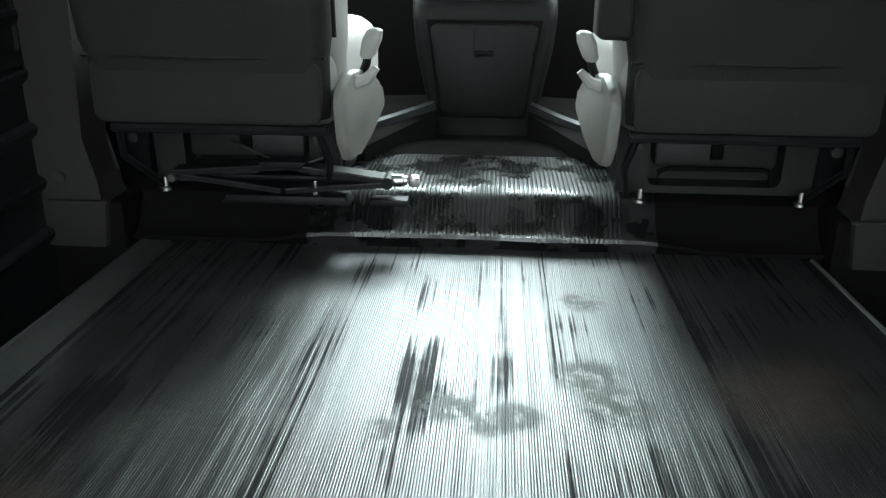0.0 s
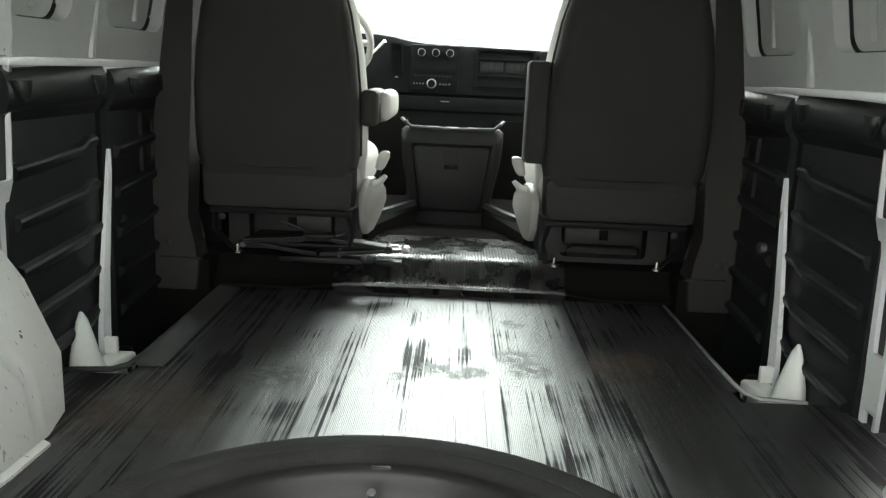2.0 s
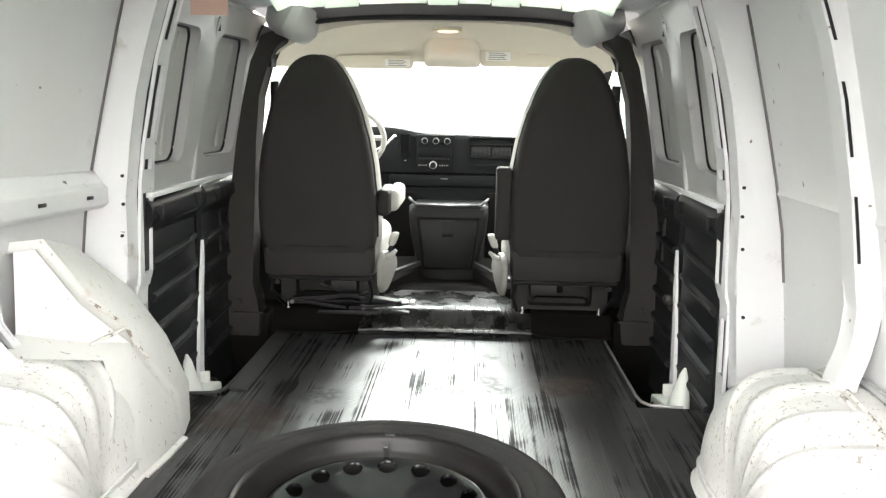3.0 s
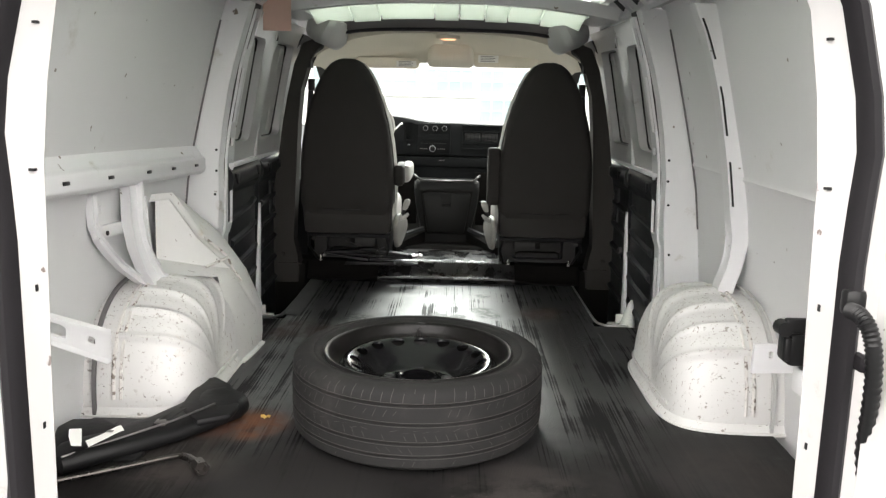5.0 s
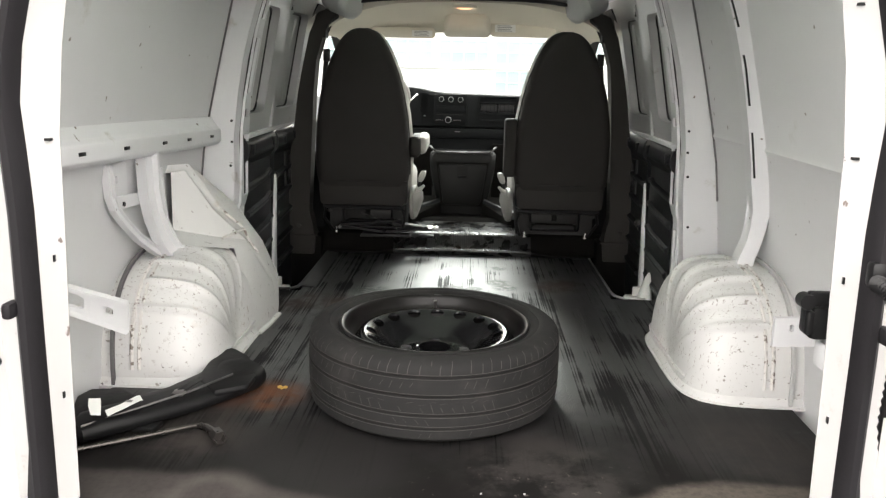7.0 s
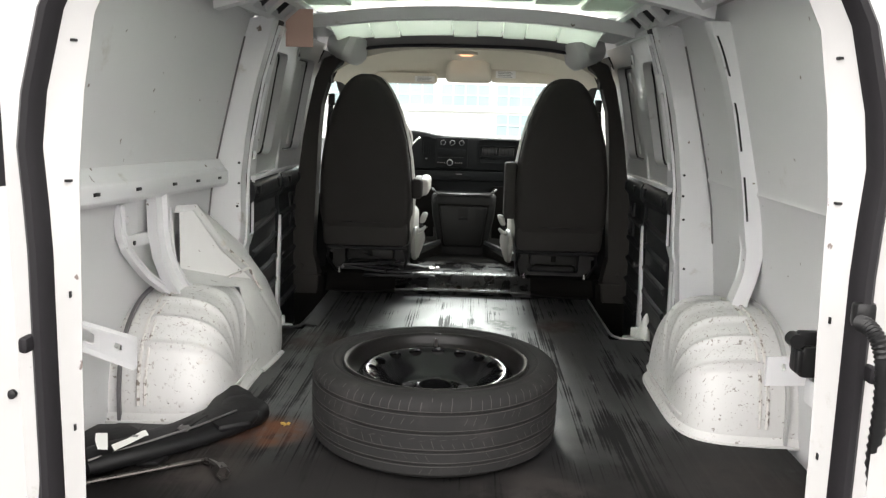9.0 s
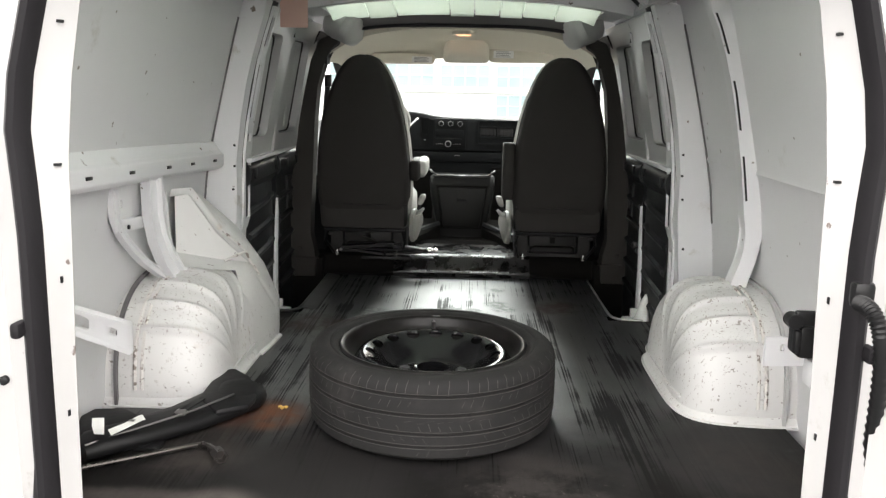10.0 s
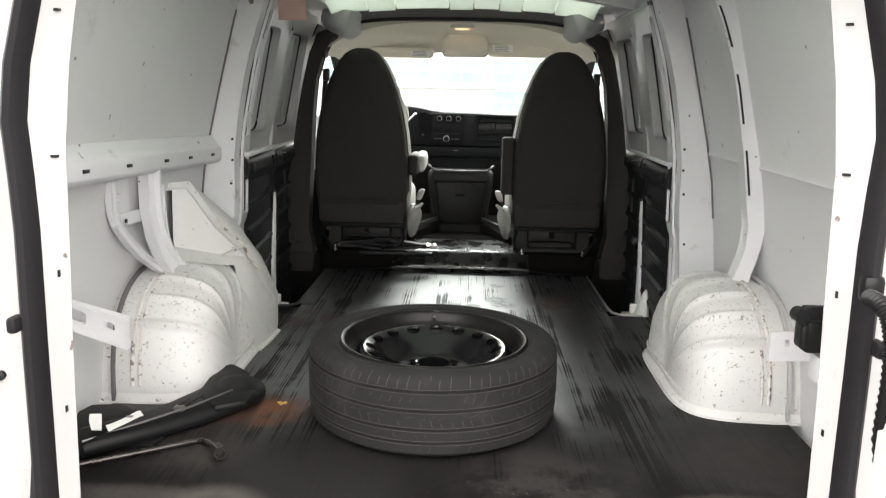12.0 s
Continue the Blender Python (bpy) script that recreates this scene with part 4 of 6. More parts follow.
ZS = [0.05, 0.1, 0.2, 0.3, 0.42, 0.55, 0.66, 0.72, 0.76, 0.8, 0.86, 0.91, 0.96, 1.03, 1.11, 1.16, 1.20]
for s, side in ((-1, "left"), (1, "right")):
    inn, out = frame_line(INNER, ZS), frame_line(OUTER, ZS)
    rings = []
    for (xi, z), (xo, _) in zip(inn, out):
        rings.append([(s * (xi + 0.10), 0.19, z), (s * (xi + 0.002), 0.104, z), (s * xi, 0.098, z), (s * (xi + 0.005), 0.090, z), (s * (xo - 0.004), 0.052, z), (s * xo, 0.045, z), (s * (xo + 0.05), 0.06, z), (s * (xo + 0.27), 0.10, z), (s * (xo + 0.27), 0.19, z)])
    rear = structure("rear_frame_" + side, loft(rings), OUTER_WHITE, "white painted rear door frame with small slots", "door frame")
    for x, z in ((0.730, 0.790), (0.702, 1.055), (0.749, 0.28), (0.742, 0.56)):
        tall = z < 0.6
        yf = 0.086 - 0.95 * (x - lerp_table(INNER, z))
        bm = box(s * x, s * (x + (0.002 if tall else 0.011)), yf - (0.005 if tall else 0.008), yf + 0.003, z, z + (0.013 if tall else 0.005))
        part("slot", bm, BLACK, rear)
    # rubber seal
    rings = []
    for z in ZS:
        xo = lerp_table(OUTER, z)
        w = 0.031 if z > 0.12 else 0.042
        rings.append([(s * (xo - 0.002), 0.045, z), (s * xo, 0.018, z), (s * (xo + 0.010), 0.004, z), (s * (xo + 0.022), 0.002, z), (s * (xo + w), 0.012, z), (s * (xo + w + 0.004), 0.045, z)])
    bm = loft(rings)
    foot = []
    for z, x0, x1, y0, y1 in ((0.014, 0.752, 0.802, 0.012, 0.085), (0.030, 0.750, 0.804, 0.008, 0.085), (0.048, 0.754, 0.800, 0.006, 0.075), (0.070, 0.759, 0.796, 0.006, 0.055), (0.09, 0.763, 0.793, 0.008, 0.045)):
        foot.append([(s * u, v, z) for u, v in round_rect(x0, x1, y0, y1, 0.012, 4)])
    loft(foot, bm=bm)
    structure("door_seal_" + side, bm, SEAL, "dark rubber door seal with a moulded foot", "door seal")

# frame head above the doors
rings = []
for k in range(21):
    u = -1 + k / 10
    x, z = 0.68 * u, 1.19 + 0.10 * (1 - abs(u) ** 3)
    rings.append([(x, 0.05, z + 0.02), (x, 0.05, z), (x, 0.19, z), (x, 0.19, z + 0.16), (x, 0.02, z + 0.16)])
structure("rear_frame_head", loft(rings), WHITE, "white painted head of the rear door frame", "door frame")


def rear_door(s, side):
    door = thing("door_1" if s < 0 else "door_2", (s * 0.83, -0.02, -0.05), "white rear van door swung wide open", "van door", kind="structure")
    def place(u, v, d):
        return (s * (0.799 + 0.31 * u + d), -0.025 - 0.72 * u, v)
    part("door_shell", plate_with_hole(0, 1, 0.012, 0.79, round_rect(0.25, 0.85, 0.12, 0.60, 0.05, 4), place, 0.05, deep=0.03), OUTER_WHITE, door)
    part("window_frame", plate_with_hole(0, 1, 0.79, 1.25, round_rect(0.05, 0.95, 0.82, 1.20, 0.04, 4), place, 0.05), SEAL, door)
    bm = bmesh.new()
    bm.faces.new([bm.verts.new(place(u, v, 0.02)) for u, v in ((0.03, 0.80), (0.97, 0.80), (0.97, 1.22), (0.03, 1.22))])
    part("window_pane", bm, SCREEN, door, "dark tinted door window")
    bm = revolve([(0, 0), (0.009, 0), (0.009, -0.008), (0.005, -0.010), (0, -0.010)], place(0.02, 0.42 if s > 0 else 0.40, -0.001), 12, "y")
    part("rubber_plug", bm, BLACK, door)
    bm = revolve([(0, 0), (0.009, 0), (0.009, -0.008), (0, -0.010)], place(0.03, 0.06, -0.001), 12, "y")
    part("rubber_plug", bm, BLACK, door)
    bm = box(s * 0.783, s * 0.803, -0.02, 0.02, 0.470, 0.502, 0.008)
    part("hinge", bm, SEAL, door)
    return door


rear_door(-1, "left")
rear_door(1, "right")

# ---- cab shell ----
# raised cab floor with its rubber mat: ramp, ribs in the middle, rolled edge
def cab_floor(xs):
    rings = []
    for x in xs:
        k = round((x + 0.245) / 0.0095 * 1000) % 1000
        r = 0.003 if -0.245 <= x < 0.305 and 150 < k < 700 else 0.0
        w = 0.006 * noise.noise((x * 6, 1.3, 2.2))
        e = 0.018 * min(1.0, max(0.0, (abs(x - 0.02) - 0.33) / 0.12))
        u = 0.004 * noise.noise((x * 4, 5.3, 2.2))
        rings.append([(x, 2.580 + w, 0.0), (x, 2.566 + w, 0.024 - e), (x, 2.569 + w, 0.031 - e + 0.5 * r), (x, 2.580 + w, 0.033 - e + r), (x, 2.605, 0.050 - e * 0.7 + r), (x, 2.635, CAB_Z - 0.010 + r), (x, 2.66, CAB_Z + r + u), (x, 2.72, CAB_Z + r - u),
                      (x, 2.84, CAB_Z + r + u), (x, 2.95, CAB_Z + r), (x, 2.965, CAB_Z + 0.001), (x, 2.965, CAB_Z - 0.05), (x, 2.58, -0.05)])
    return loft(rings)


CABMAT = material("glossy_black_cab_mat", (0.0065, 0.0065, 0.0065), 0.25, var=0.4, scale=7, bump=0.35, bump_scale=30, spec=0.5)
overlay(CABMAT, (0.02, 0.02, 0.02), 0.46, 0.60, 9, rough=0.6)
xs = [-0.33, -0.29]
x = -0.245
while x < 0.30:
    xs += [x, x + 0.0020, x + 0.0062, x + 0.0082]
    x += 0.0095
structure("cab_floor", cab_floor(xs + [0.33, 0.37]), CABMAT, "glossy black rubber cab mat with ribs and a curled edge", "floor mat")
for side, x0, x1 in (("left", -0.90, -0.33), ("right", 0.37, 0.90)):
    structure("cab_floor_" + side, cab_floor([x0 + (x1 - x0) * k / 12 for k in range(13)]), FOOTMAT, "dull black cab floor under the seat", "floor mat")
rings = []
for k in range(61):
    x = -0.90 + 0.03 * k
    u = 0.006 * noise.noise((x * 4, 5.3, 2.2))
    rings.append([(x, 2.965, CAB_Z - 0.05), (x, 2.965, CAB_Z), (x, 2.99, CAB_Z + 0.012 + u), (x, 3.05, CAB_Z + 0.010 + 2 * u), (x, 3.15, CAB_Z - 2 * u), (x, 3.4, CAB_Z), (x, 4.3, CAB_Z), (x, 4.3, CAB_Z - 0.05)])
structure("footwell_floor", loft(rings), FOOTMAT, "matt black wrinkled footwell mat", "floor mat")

for s, side in ((-1, "left"), (1, "right")):
    # pillar trim behind the seat
    outline = [(0.90, CAB_Z - 0.1), (0.725, CAB_Z - 0.1), (0.715, 0.10), (0.735, 0.14), (0.745, 0.22), (0.735, 0.42), (0.715, 0.80), (0.700, 0.95), (0.675, 1.06), (0.645, 1.125), (0.60, 1.155), (0.60, 1.21), (0.69, 1.175), (0.73, 1.08), (0.767, 0.92), (0.79, 0.80), (0.84, 0.40), (0.90, 0.35)]
    bm = prism([(s * x, z) for x, z in outline], "y", 2.52, 2.62, bevel=0.008)
    pil = structure("pillar_trim_" + side, bm, TRIM, "dark grey plastic trim on the pillar behind the seat", "pillar trim")
    bm = revolve([(0, 0), (0.012, 0), (0.012, -0.004), (0.006, -0.007), (0, -0.007)], (s * 0.80, 2.519, 0.145), 14, "y")
    part("trim_clip", bm, TRIM, pil)
    bm = box(s * 0.69, s * 0.90, 2.535, 2.66, -0.20, 0.095, 0.012)
    structure("pillar_foot_" + side, bm, FOOTMAT, "dark plastic foot of the pillar beside the step well", "pillar trim")
    bm = box(s * 0.70, s * 0.82, 2.495, 2.505, 0.098, 0.106, 0.003)
    structure("scuff_strip_" + side, bm, TRIM, "worn scuff strip at the pillar foot", "edge strip")
    # cab door: lower panel and window frame round a clear opening
    bm = box(s * 0.86, s * 0.93, 2.62, 4.5, -0.1, 0.60, 0.01)
    structure("cab_door_" + side, bm, DASH, "dark lined cab door", "cab door")
    # trim block added to keep low sun off the pillar behind the seat
    bm = prism([(s * 0.87, -0.05), (s * 0.72, -0.05), (s * 0.70, 0.40), (s * 0.715, 0.47), (s * 0.76, 0.50), (s * 0.87, 0.58)], "y", 2.74, 3.95, bevel=0.01)
    structure("cab_door_trim_" + side, bm, DASH, "dark padded cab door trim, added to keep low sun out", "cab door")
    bm = prism([(s * 0.845, 0.60), (s * 0.86, 0.60), (s * 0.765, 1.14), (s * 0.75, 1.14)], "y", 2.62, 2.70)
    prism([(s * 0.755, 1.12), (s * 0.775, 1.12), (s * 0.74, 1.22), (s * 0.70, 1.22)], "y", 2.62, 3.3, bm=bm)
    structure("cab_window_frame_" + side, bm, SEAL, "black frame of the cab door window", "window frame")
    bm = bmesh.new()
    bm.faces.new([bm.verts.new(p) for p in ((s * 0.855, 2.70, 0.60), (s * 0.855, 4.5, 0.60), (s * 0.762, 3.30, 1.13), (s * 0.762, 2.70, 1.13))])
    ob = structure("window_1" if s < 0 else "window_2", bm, GLASS, "clear cab door window glass", "window")
    ob.visible_shadow = False

# cab hoop seen over the seats
rings = []
for k in range(41):
    a = math.pi * k / 40
    x = 0.66 * math.copysign(abs(math.cos(a)) ** 0.55, math.cos(a))
    z = 1.06 + 0.185 * math.sin(a) ** 0.6
    dx, dz = -0.012 * math.cos(a), -0.014 * math.sin(a)
    rings.append([(x, 2.56, z), (x, 2.64, z), (x - dx, 2.64, z - dz), (x - dx * 1.4, 2.60, z - dz * 1.4), (x - dx, 2.56, z - dz)])
structure("cab_hoop", loft(rings, caps=True), SEAL, "dark trim edge round the opening to the cab", "trim")

# headliner
rings = []
for k in range(31):
    u = -1 + k / 15
    x = 0.70 * u
    q = 1 - abs(u) ** 3.2
    rings.append([(x, 2.60, 1.06 + 0.178 * q ** 0.8), (x, 2.75, 1.07 + 0.185 * q ** 0.8), (x, 2.95, 1.08 + 0.165 * q ** 0.8), (x, 3.12, 1.08 + 0.11 * q ** 0.8), (x, 3.25, 1.07 + 0.05 * q ** 0.8),
                  (x, 3.25, 1.10 + 0.05 * q ** 0.8), (x, 3.0, 1.14 + 0.17 * q), (x, 2.60, 1.10 + 0.20 * q)])
structure("headliner", loft(rings), HEAD, "cream fabric headliner over the cab", "headliner")

# windscreen, pillars and scuttle
bm = bmesh.new()
bm.faces.new([bm.verts.new(p) for p in ((-0.80, 4.75, 0.70), (0.80, 4.75, 0.70), (0.68, 3.26, 1.13), (-0.68, 3.26, 1.13))])
ob = structure("windscreen", bm, GLASS, "clear raked windscreen", "windscreen")
ob.visible_shadow = False
for s, side in ((-1, "left"), (1, "right")):
    bm = loft([[(s * 0.80, 4.75, 0.70), (s * 0.87, 4.75, 0.70), (s * 0.87, 4.65, 0.72), (s * 0.80, 4.65, 0.72)], [(s * 0.67, 3.26, 1.11), (s * 0.76, 3.26, 1.11), (s * 0.76, 3.22, 1.16), (s * 0.67, 3.22, 1.16)]])
    structure("screen_pillar_" + side, bm, TRIM, "dark windscreen pillar", "pillar")
bm = box(-0.93, 0.93, 4.45, 4.80, -0.1, 0.69, 0.01)
structure("bulkhead", bm, DASH, "dark bulkhead below the windscreen", "bulkhead")
bm = box(-0.98, 0.98, 4.78, 5.6, 0.1, 0.62, 0.08)
structure("bonnet", bm, WHITE, "white bonnet beyond the windscreen", "bonnet")


# ---- seats ----
def rounded_ring(cx, hw, y0, y1, z, r, n=5):
    return [(u, v, z) for u, v in round_rect(cx - hw, cx + hw, y0, y1, min(r, hw * 0.95, (y1 - y0) * 0.48), n)]


BACK = [(0.275, 0.198, 2.470, 2.60), (0.31, 0.204, 2.455, 2.60), (0.385, 0.206, 2.445, 2.60), (0.42, 0.209, 2.436, 2.60), (0.50, 0.210, 2.425, 2.595), (0.60, 0.207, 2.415, 2.585), (0.70, 0.198, 2.408, 2.575), (0.80, 0.182, 2.402, 2.565),
        (0.90, 0.156, 2.398, 2.555), (0.97, 0.130, 2.396, 2.545), (1.02, 0.107, 2.397, 2.537), (1.055, 0.086, 2.401, 2.528), (1.078, 0.066, 2.407, 2.520), (1.092, 0.046, 2.414, 2.512), (1.100, 0.024, 2.421, 2.505), (1.102, 0.008, 2.425, 2.500)]


def seat(cx, inner, label, raised):
    """A van bucket seat: dark rear shell, light bolsters, side shield, levers, armrest, black riser with bolts."""
    s = thing("van_seat", (cx, 2.75, CAB_Z), label, "seat", group="front seats")
    rings = [rounded_ring(cx, hw + (0.004 if z > 0.39 else 0.0), y0, y0 + 0.075, z, min(0.035, 0.9 * hw)) for z, hw, y0, y1 in BACK]
    part("back_cover", loft(rings), VINYL, s, "charcoal vinyl rear cover", smooth=60)
    rings = [rounded_ring(cx + inner * 0.010, hw + 0.005, y0 + 0.055, y1 + 0.03, z, min(0.06, 0.9 * hw)) for z, hw, y0, y1 in BACK if z > 0.3]
    part("backrest", loft(rings), CLOTH, s, smooth=60)
    # piping between cover and bolster
    for side in (-1, 1):
        pts = [(cx + side * (hw + 0.004), y0 + 0.062, z) for z, hw, y0, y1 in BACK if z > 0.4]
        part("piping", tube(pts, 0.004, 6), TRIM, s)
    # seam across the lower rear
    part("seam", tube([(cx - 0.205, 2.452, 0.388), (cx, 2.440, 0.386), (cx + 0.205, 2.452, 0.388)], 0.003, 6), BLACK, s)
    part("skirt", prism(round_rect(cx - 0.196, cx + 0.196, 0.270, 0.385, 0.02, 3), "y", 2.448, 2.47, bevel=0.006), VINYL, s)
    rings = []
    for y, z0, z1, hw in ((2.48, 0.27, 0.40, 0.20), (2.56, 0.25, 0.43, 0.215), (2.75, 0.25, 0.43, 0.222), (2.92, 0.25, 0.43, 0.222), (3.0, 0.26, 0.42, 0.215), (3.03, 0.29, 0.39, 0.20)):
        rings.append([(u, y, v) for u, v in round_rect(cx - hw, cx + hw, z0, z1, 0.05, 4)])
    part("cushion", loft(rings), CLOTH, s, "light grey seat cushion", smooth=60)
    # side shield on the aisle side, pointed towards the floor
    xi = cx + inner * 0.215
    outline = [(2.455, 0.312), (2.475, 0.340), (2.52, 0.358), (2.58, 0.354), (2.64, 0.340), (2.70, 0.315), (2.69, 0.297), (2.73, 0.279), (2.72, 0.254), (2.63, 0.224), (2.545, 0.200), (2.50, 0.194), (2.47, 0.232)]
    bm = prism(outline, "x", min(xi, xi + inner * 0.024), max(xi, xi + inner * 0.024), bevel=0.010)
    for v in bm.verts:
        v.co.x += inner * (0.12 * max(0.0, v.co.y - 2.46) - 0.004)
    part("side_shield", bm, SHIELD, s, "grey plastic side shield")
    xg = xi + inner * 0.030
    lever = part("recline_lever", tube([(xg, 2.58, 0.345), (xg + inner * 0.010, 2.57, 0.368), (xg + inner * 0.016, 2.56, 0.392)], 0.008, 8), BLACK, s)
    part("grip", loft([[(xg + inner * (0.014 + u + 0.3 * (z - 0.38)), 2.55 + v, z) for u, v in round_rect(-w, w, -w * 1.3, w * 1.3, w * 0.6, 3)] for z, w in ((0.378, 0.008), (0.385, 0.013), (0.412, 0.016), (0.428, 0.013), (0.432, 0.006))]), CLOTH, lever, "light grey lever grip", smooth=60)
    part("tilt_lever", tube([(xg - inner * 0.01, 2.53, 0.335), (xg + inner * 0.015, 2.53, 0.343), (xg + inner * 0.034, 2.53, 0.364)], 0.010, 8, radii=[0.012, 0.011, 0.006]), CLOTH, s)
    # armrest
    if raised:
        xa, xb = sorted((xi - inner * 0.008, xi + inner * 0.048))
        bm = box(xa, xb, 2.44, 2.53, 0.425, 0.70, 0.012, segments=3)
        arm = part("armrest", bm, VINYL, s, "charcoal armrest folded up")
        bm = box(xa + 0.004, xb - 0.004, 2.515, 2.56, 0.43, 0.695, 0.012)
        part("armrest_pad", bm, CLOTH, arm)
    else:
        xa, xb = sorted((xi - inner * 0.005, xi + inner * 0.045))
        bm = box(xa, xb, 2.46, 2.72, 0.505, 0.605, 0.018, segments=3)
        arm = part("armrest", bm, VINYL, s, "charcoal armrest folded down")
        xa, xb = sorted((xi + inner * 0.02, xi + inner * 0.072))
        bm = box(xa, xb, 2.53, 2.84, 0.515, 0.600, 0.022, segments=3)
        part("armrest_pad", bm, CLOTH, arm)
    # riser
    bm = plate_with_hole(cx - 0.185, cx + 0.185, CAB_Z + 0.004, 0.245, round_rect(cx - 0.125, cx + 0.125, CAB_Z + 0.02, 0.222, 0.015, 4), lambda u, v, d: (u, 2.655 + 0.05 * (0.25 - v) + d, v), 0.02, deep=0.06)
    riser = part("riser", bm, RISER, s, "dull black steel seat riser")
    part("riser_box", box(cx - 0.18, cx + 0.18, 2.74, 2.98, CAB_Z + 0.002, 0.25, 0.006), BLACK, s)
    part("tray", box(cx - 0.115, cx + 0.115, 2.662, 2.72, 0.158, 0.216, 0.010), RISER, riser)
    part("tray_rim", tube([(cx - 0.108, 2.664, 0.125), (cx - 0.104, 2.658, 0.150), (cx - 0.09, 2.656, 0.158), (cx + 0.09, 2.656, 0.158), (cx + 0.104, 2.658, 0.150), (cx + 0.108, 2.664, 0.125)], 0.005, 8), FOOTMAT, riser)
    part("catch", box(cx - 0.012, cx + 0.012, 2.654, 2.664, 0.176, 0.206, 0.003), FOOTMAT, riser)
    part("frame_bar", tube([(cx - 0.19, 2.50, 0.252), (cx + 0.19, 2.50, 0.252)], 0.010, 8), BLACK, s)
    for side in (-1, 1):
        part("riser_leg", tube([(cx + side * 0.178, 2.50, 0.25), (cx + side * 0.19, 2.53, 0.19), (cx + side * 0.165, 2.64, CAB_Z + 0.004)], 0.007, 8), BLACK, s)
        bolt = revolve([(0, 0), (0.013, 0), (0.013, 0.006), (0.007, 0.008), (0.0065, 0.028), (0, 0.030)], (cx + side * 0.146, 2.60, CAB_Z + 0.002), 12)
        part("bolt", bolt, CHROME, s, "bright bare bolt")
        part("frame_bolt", revolve([(0, 0), (0.010, 0), (0.010, -0.008), (0, -0.010)], (cx + side * 0.168, 2.535, 0.225), 10, "y"), RISER, s)
    return s


def widen(s, factor, shift):
    s.scale.x, s.location.x = factor, s.location.x + shift


widen(seat(-0.452, 1, "charcoal bucket seat with light grey bolsters and lowered armrest", False), 1.06, -0.017)
widen(seat(0.472, -1, "charcoal bucket seat with light grey bolsters and raised armrest", True), 1.055, 0.015)


# ---- scissor jack under the seat ----
def scissor_jack():
    j = thing("scissor_jack", (-0.37, 2.565, CAB_Z), "black scissor jack with bright screw end under the seat", "car jack")
    y = 2.60
    part("base", prism([(-0.50, 0.104), (-0.24, 0.104), (-0.25, 0.122), (-0.49, 0.122)], "y", y - 0.03, y + 0.03, bevel=0.003), BAG, j)
    for a, b in (((-0.60, 0.158), (-0.38, 0.130)), ((-0.37, 0.130), (-0.165, 0.148)), ((-0.60, 0.162), (-0.38, 0.180)), ((-0.37, 0.180), (-0.165, 0.154))):
        (xa, za), (xb, zb) = a, b
        bm = loft([[(x, y - 0.022, z - 0.006), (x, y - 0.022, z + 0.006), (x, y + 0.022, z + 0.006), (x, y + 0.022, z - 0.006)] for x, z in (a, b)])
        arm = part("arm", bm, BAG, j)
        # thin bright steel line along the arm's upper edge
        part("worn_edge", tube([(xa, y - 0.023, za + 0.004), (xb, y - 0.023, zb + 0.004)], 0.0013, 5), DULL, arm)
    part("saddle", prism([(-0.41, 0.174), (-0.34, 0.174), (-0.325, 0.190), (-0.425, 0.190)], "y", y - 0.025, y + 0.025, bevel=0.003), BAG, j)
    part("screw", tube([(-0.62, y, 0.152), (-0.14, y, 0.152)], 0.006, 8), BAG, j)
    part("pivot", revolve([(0, 0.03), (0.008, 0.03), (0.008, -0.03), (0, -0.03)], (-0.60, y, 0.152), 14, "y"), DULL, j)
    part("pivot", revolve([(0, 0.03), (0.012, 0.03), (0.012, -0.03), (0, -0.03)], (-0.165, y, 0.152), 14, "y"), BAG, j)
    part("screw_collar", revolve([(0, 0), (0.013, 0), (0.013, 0.022), (0.009, 0.024), (0.009, 0.030), (0, 0.030)], (-0.158, y, 0.152), 14, "x"), CHROME, j)
    part("eye", prism(round_rect(-0.126, -0.100, 0.139, 0.165, 0.010, 4), "y", y - 0.006, y + 0.006, bevel=0.002), CHROME, j, "bright steel eye of the screw")
    part("foot_clip", box(-0.20, -0.125, y - 0.028, y + 0.01, 0.104, 0.118, 0.003), BAG, j)
    part("cable", tube([(-0.60, y + 0.02, 0.15), (-0.50, y, 0.157), (-0.43, y - 0.005, 0.165), (-0.39, y, 0.185), (-0.46, y + 0.03, 0.205), (-0.50, y + 0.04, 0.215)], 0.003, 6), DULL, j)
    part("cable", tube([(-0.43, y - 0.005, 0.167), (-0.35, y, 0.172), (-0.30, y + 0.02, 0.19)], 0.003, 6), DULL, j)
    return j


jack = scissor_jack()
jack.location += Vector((0, 0, -0.018))

# ---- engine cover between the seats ----
CX, CY = 0.006, 3.35
cover = thing("engine_cover", (CX, CY, CAB_Z), "dark plastic engine cover console with a storage door", "console")
rings = []
for y, w0, w1, zt in ((CY, 0.122, 0.164, 0.430), (CY + 0.006, 0.134, 0.178, 0.438), (CY + 0.022, 0.142, 0.190, 0.443), (CY + 0.05, 0.146, 0.196, 0.443), (CY + 0.28, 0.155, 0.20, 0.425), (CY + 0.5, 0.16, 0.20, 0.41)):
    half = [(w0, CAB_Z - 0.06), (w0, 0.115), (w0 + 0.012, 0.16), (w1 - 0.008, zt - 0.14), (w1, zt - 0.06), (w1, zt - 0.014), (w1 - 0.016, zt)]
    rings.append([(CX - w, y, z) for w, z in half] + [(CX + w, y, z) for w, z in reversed(half)])
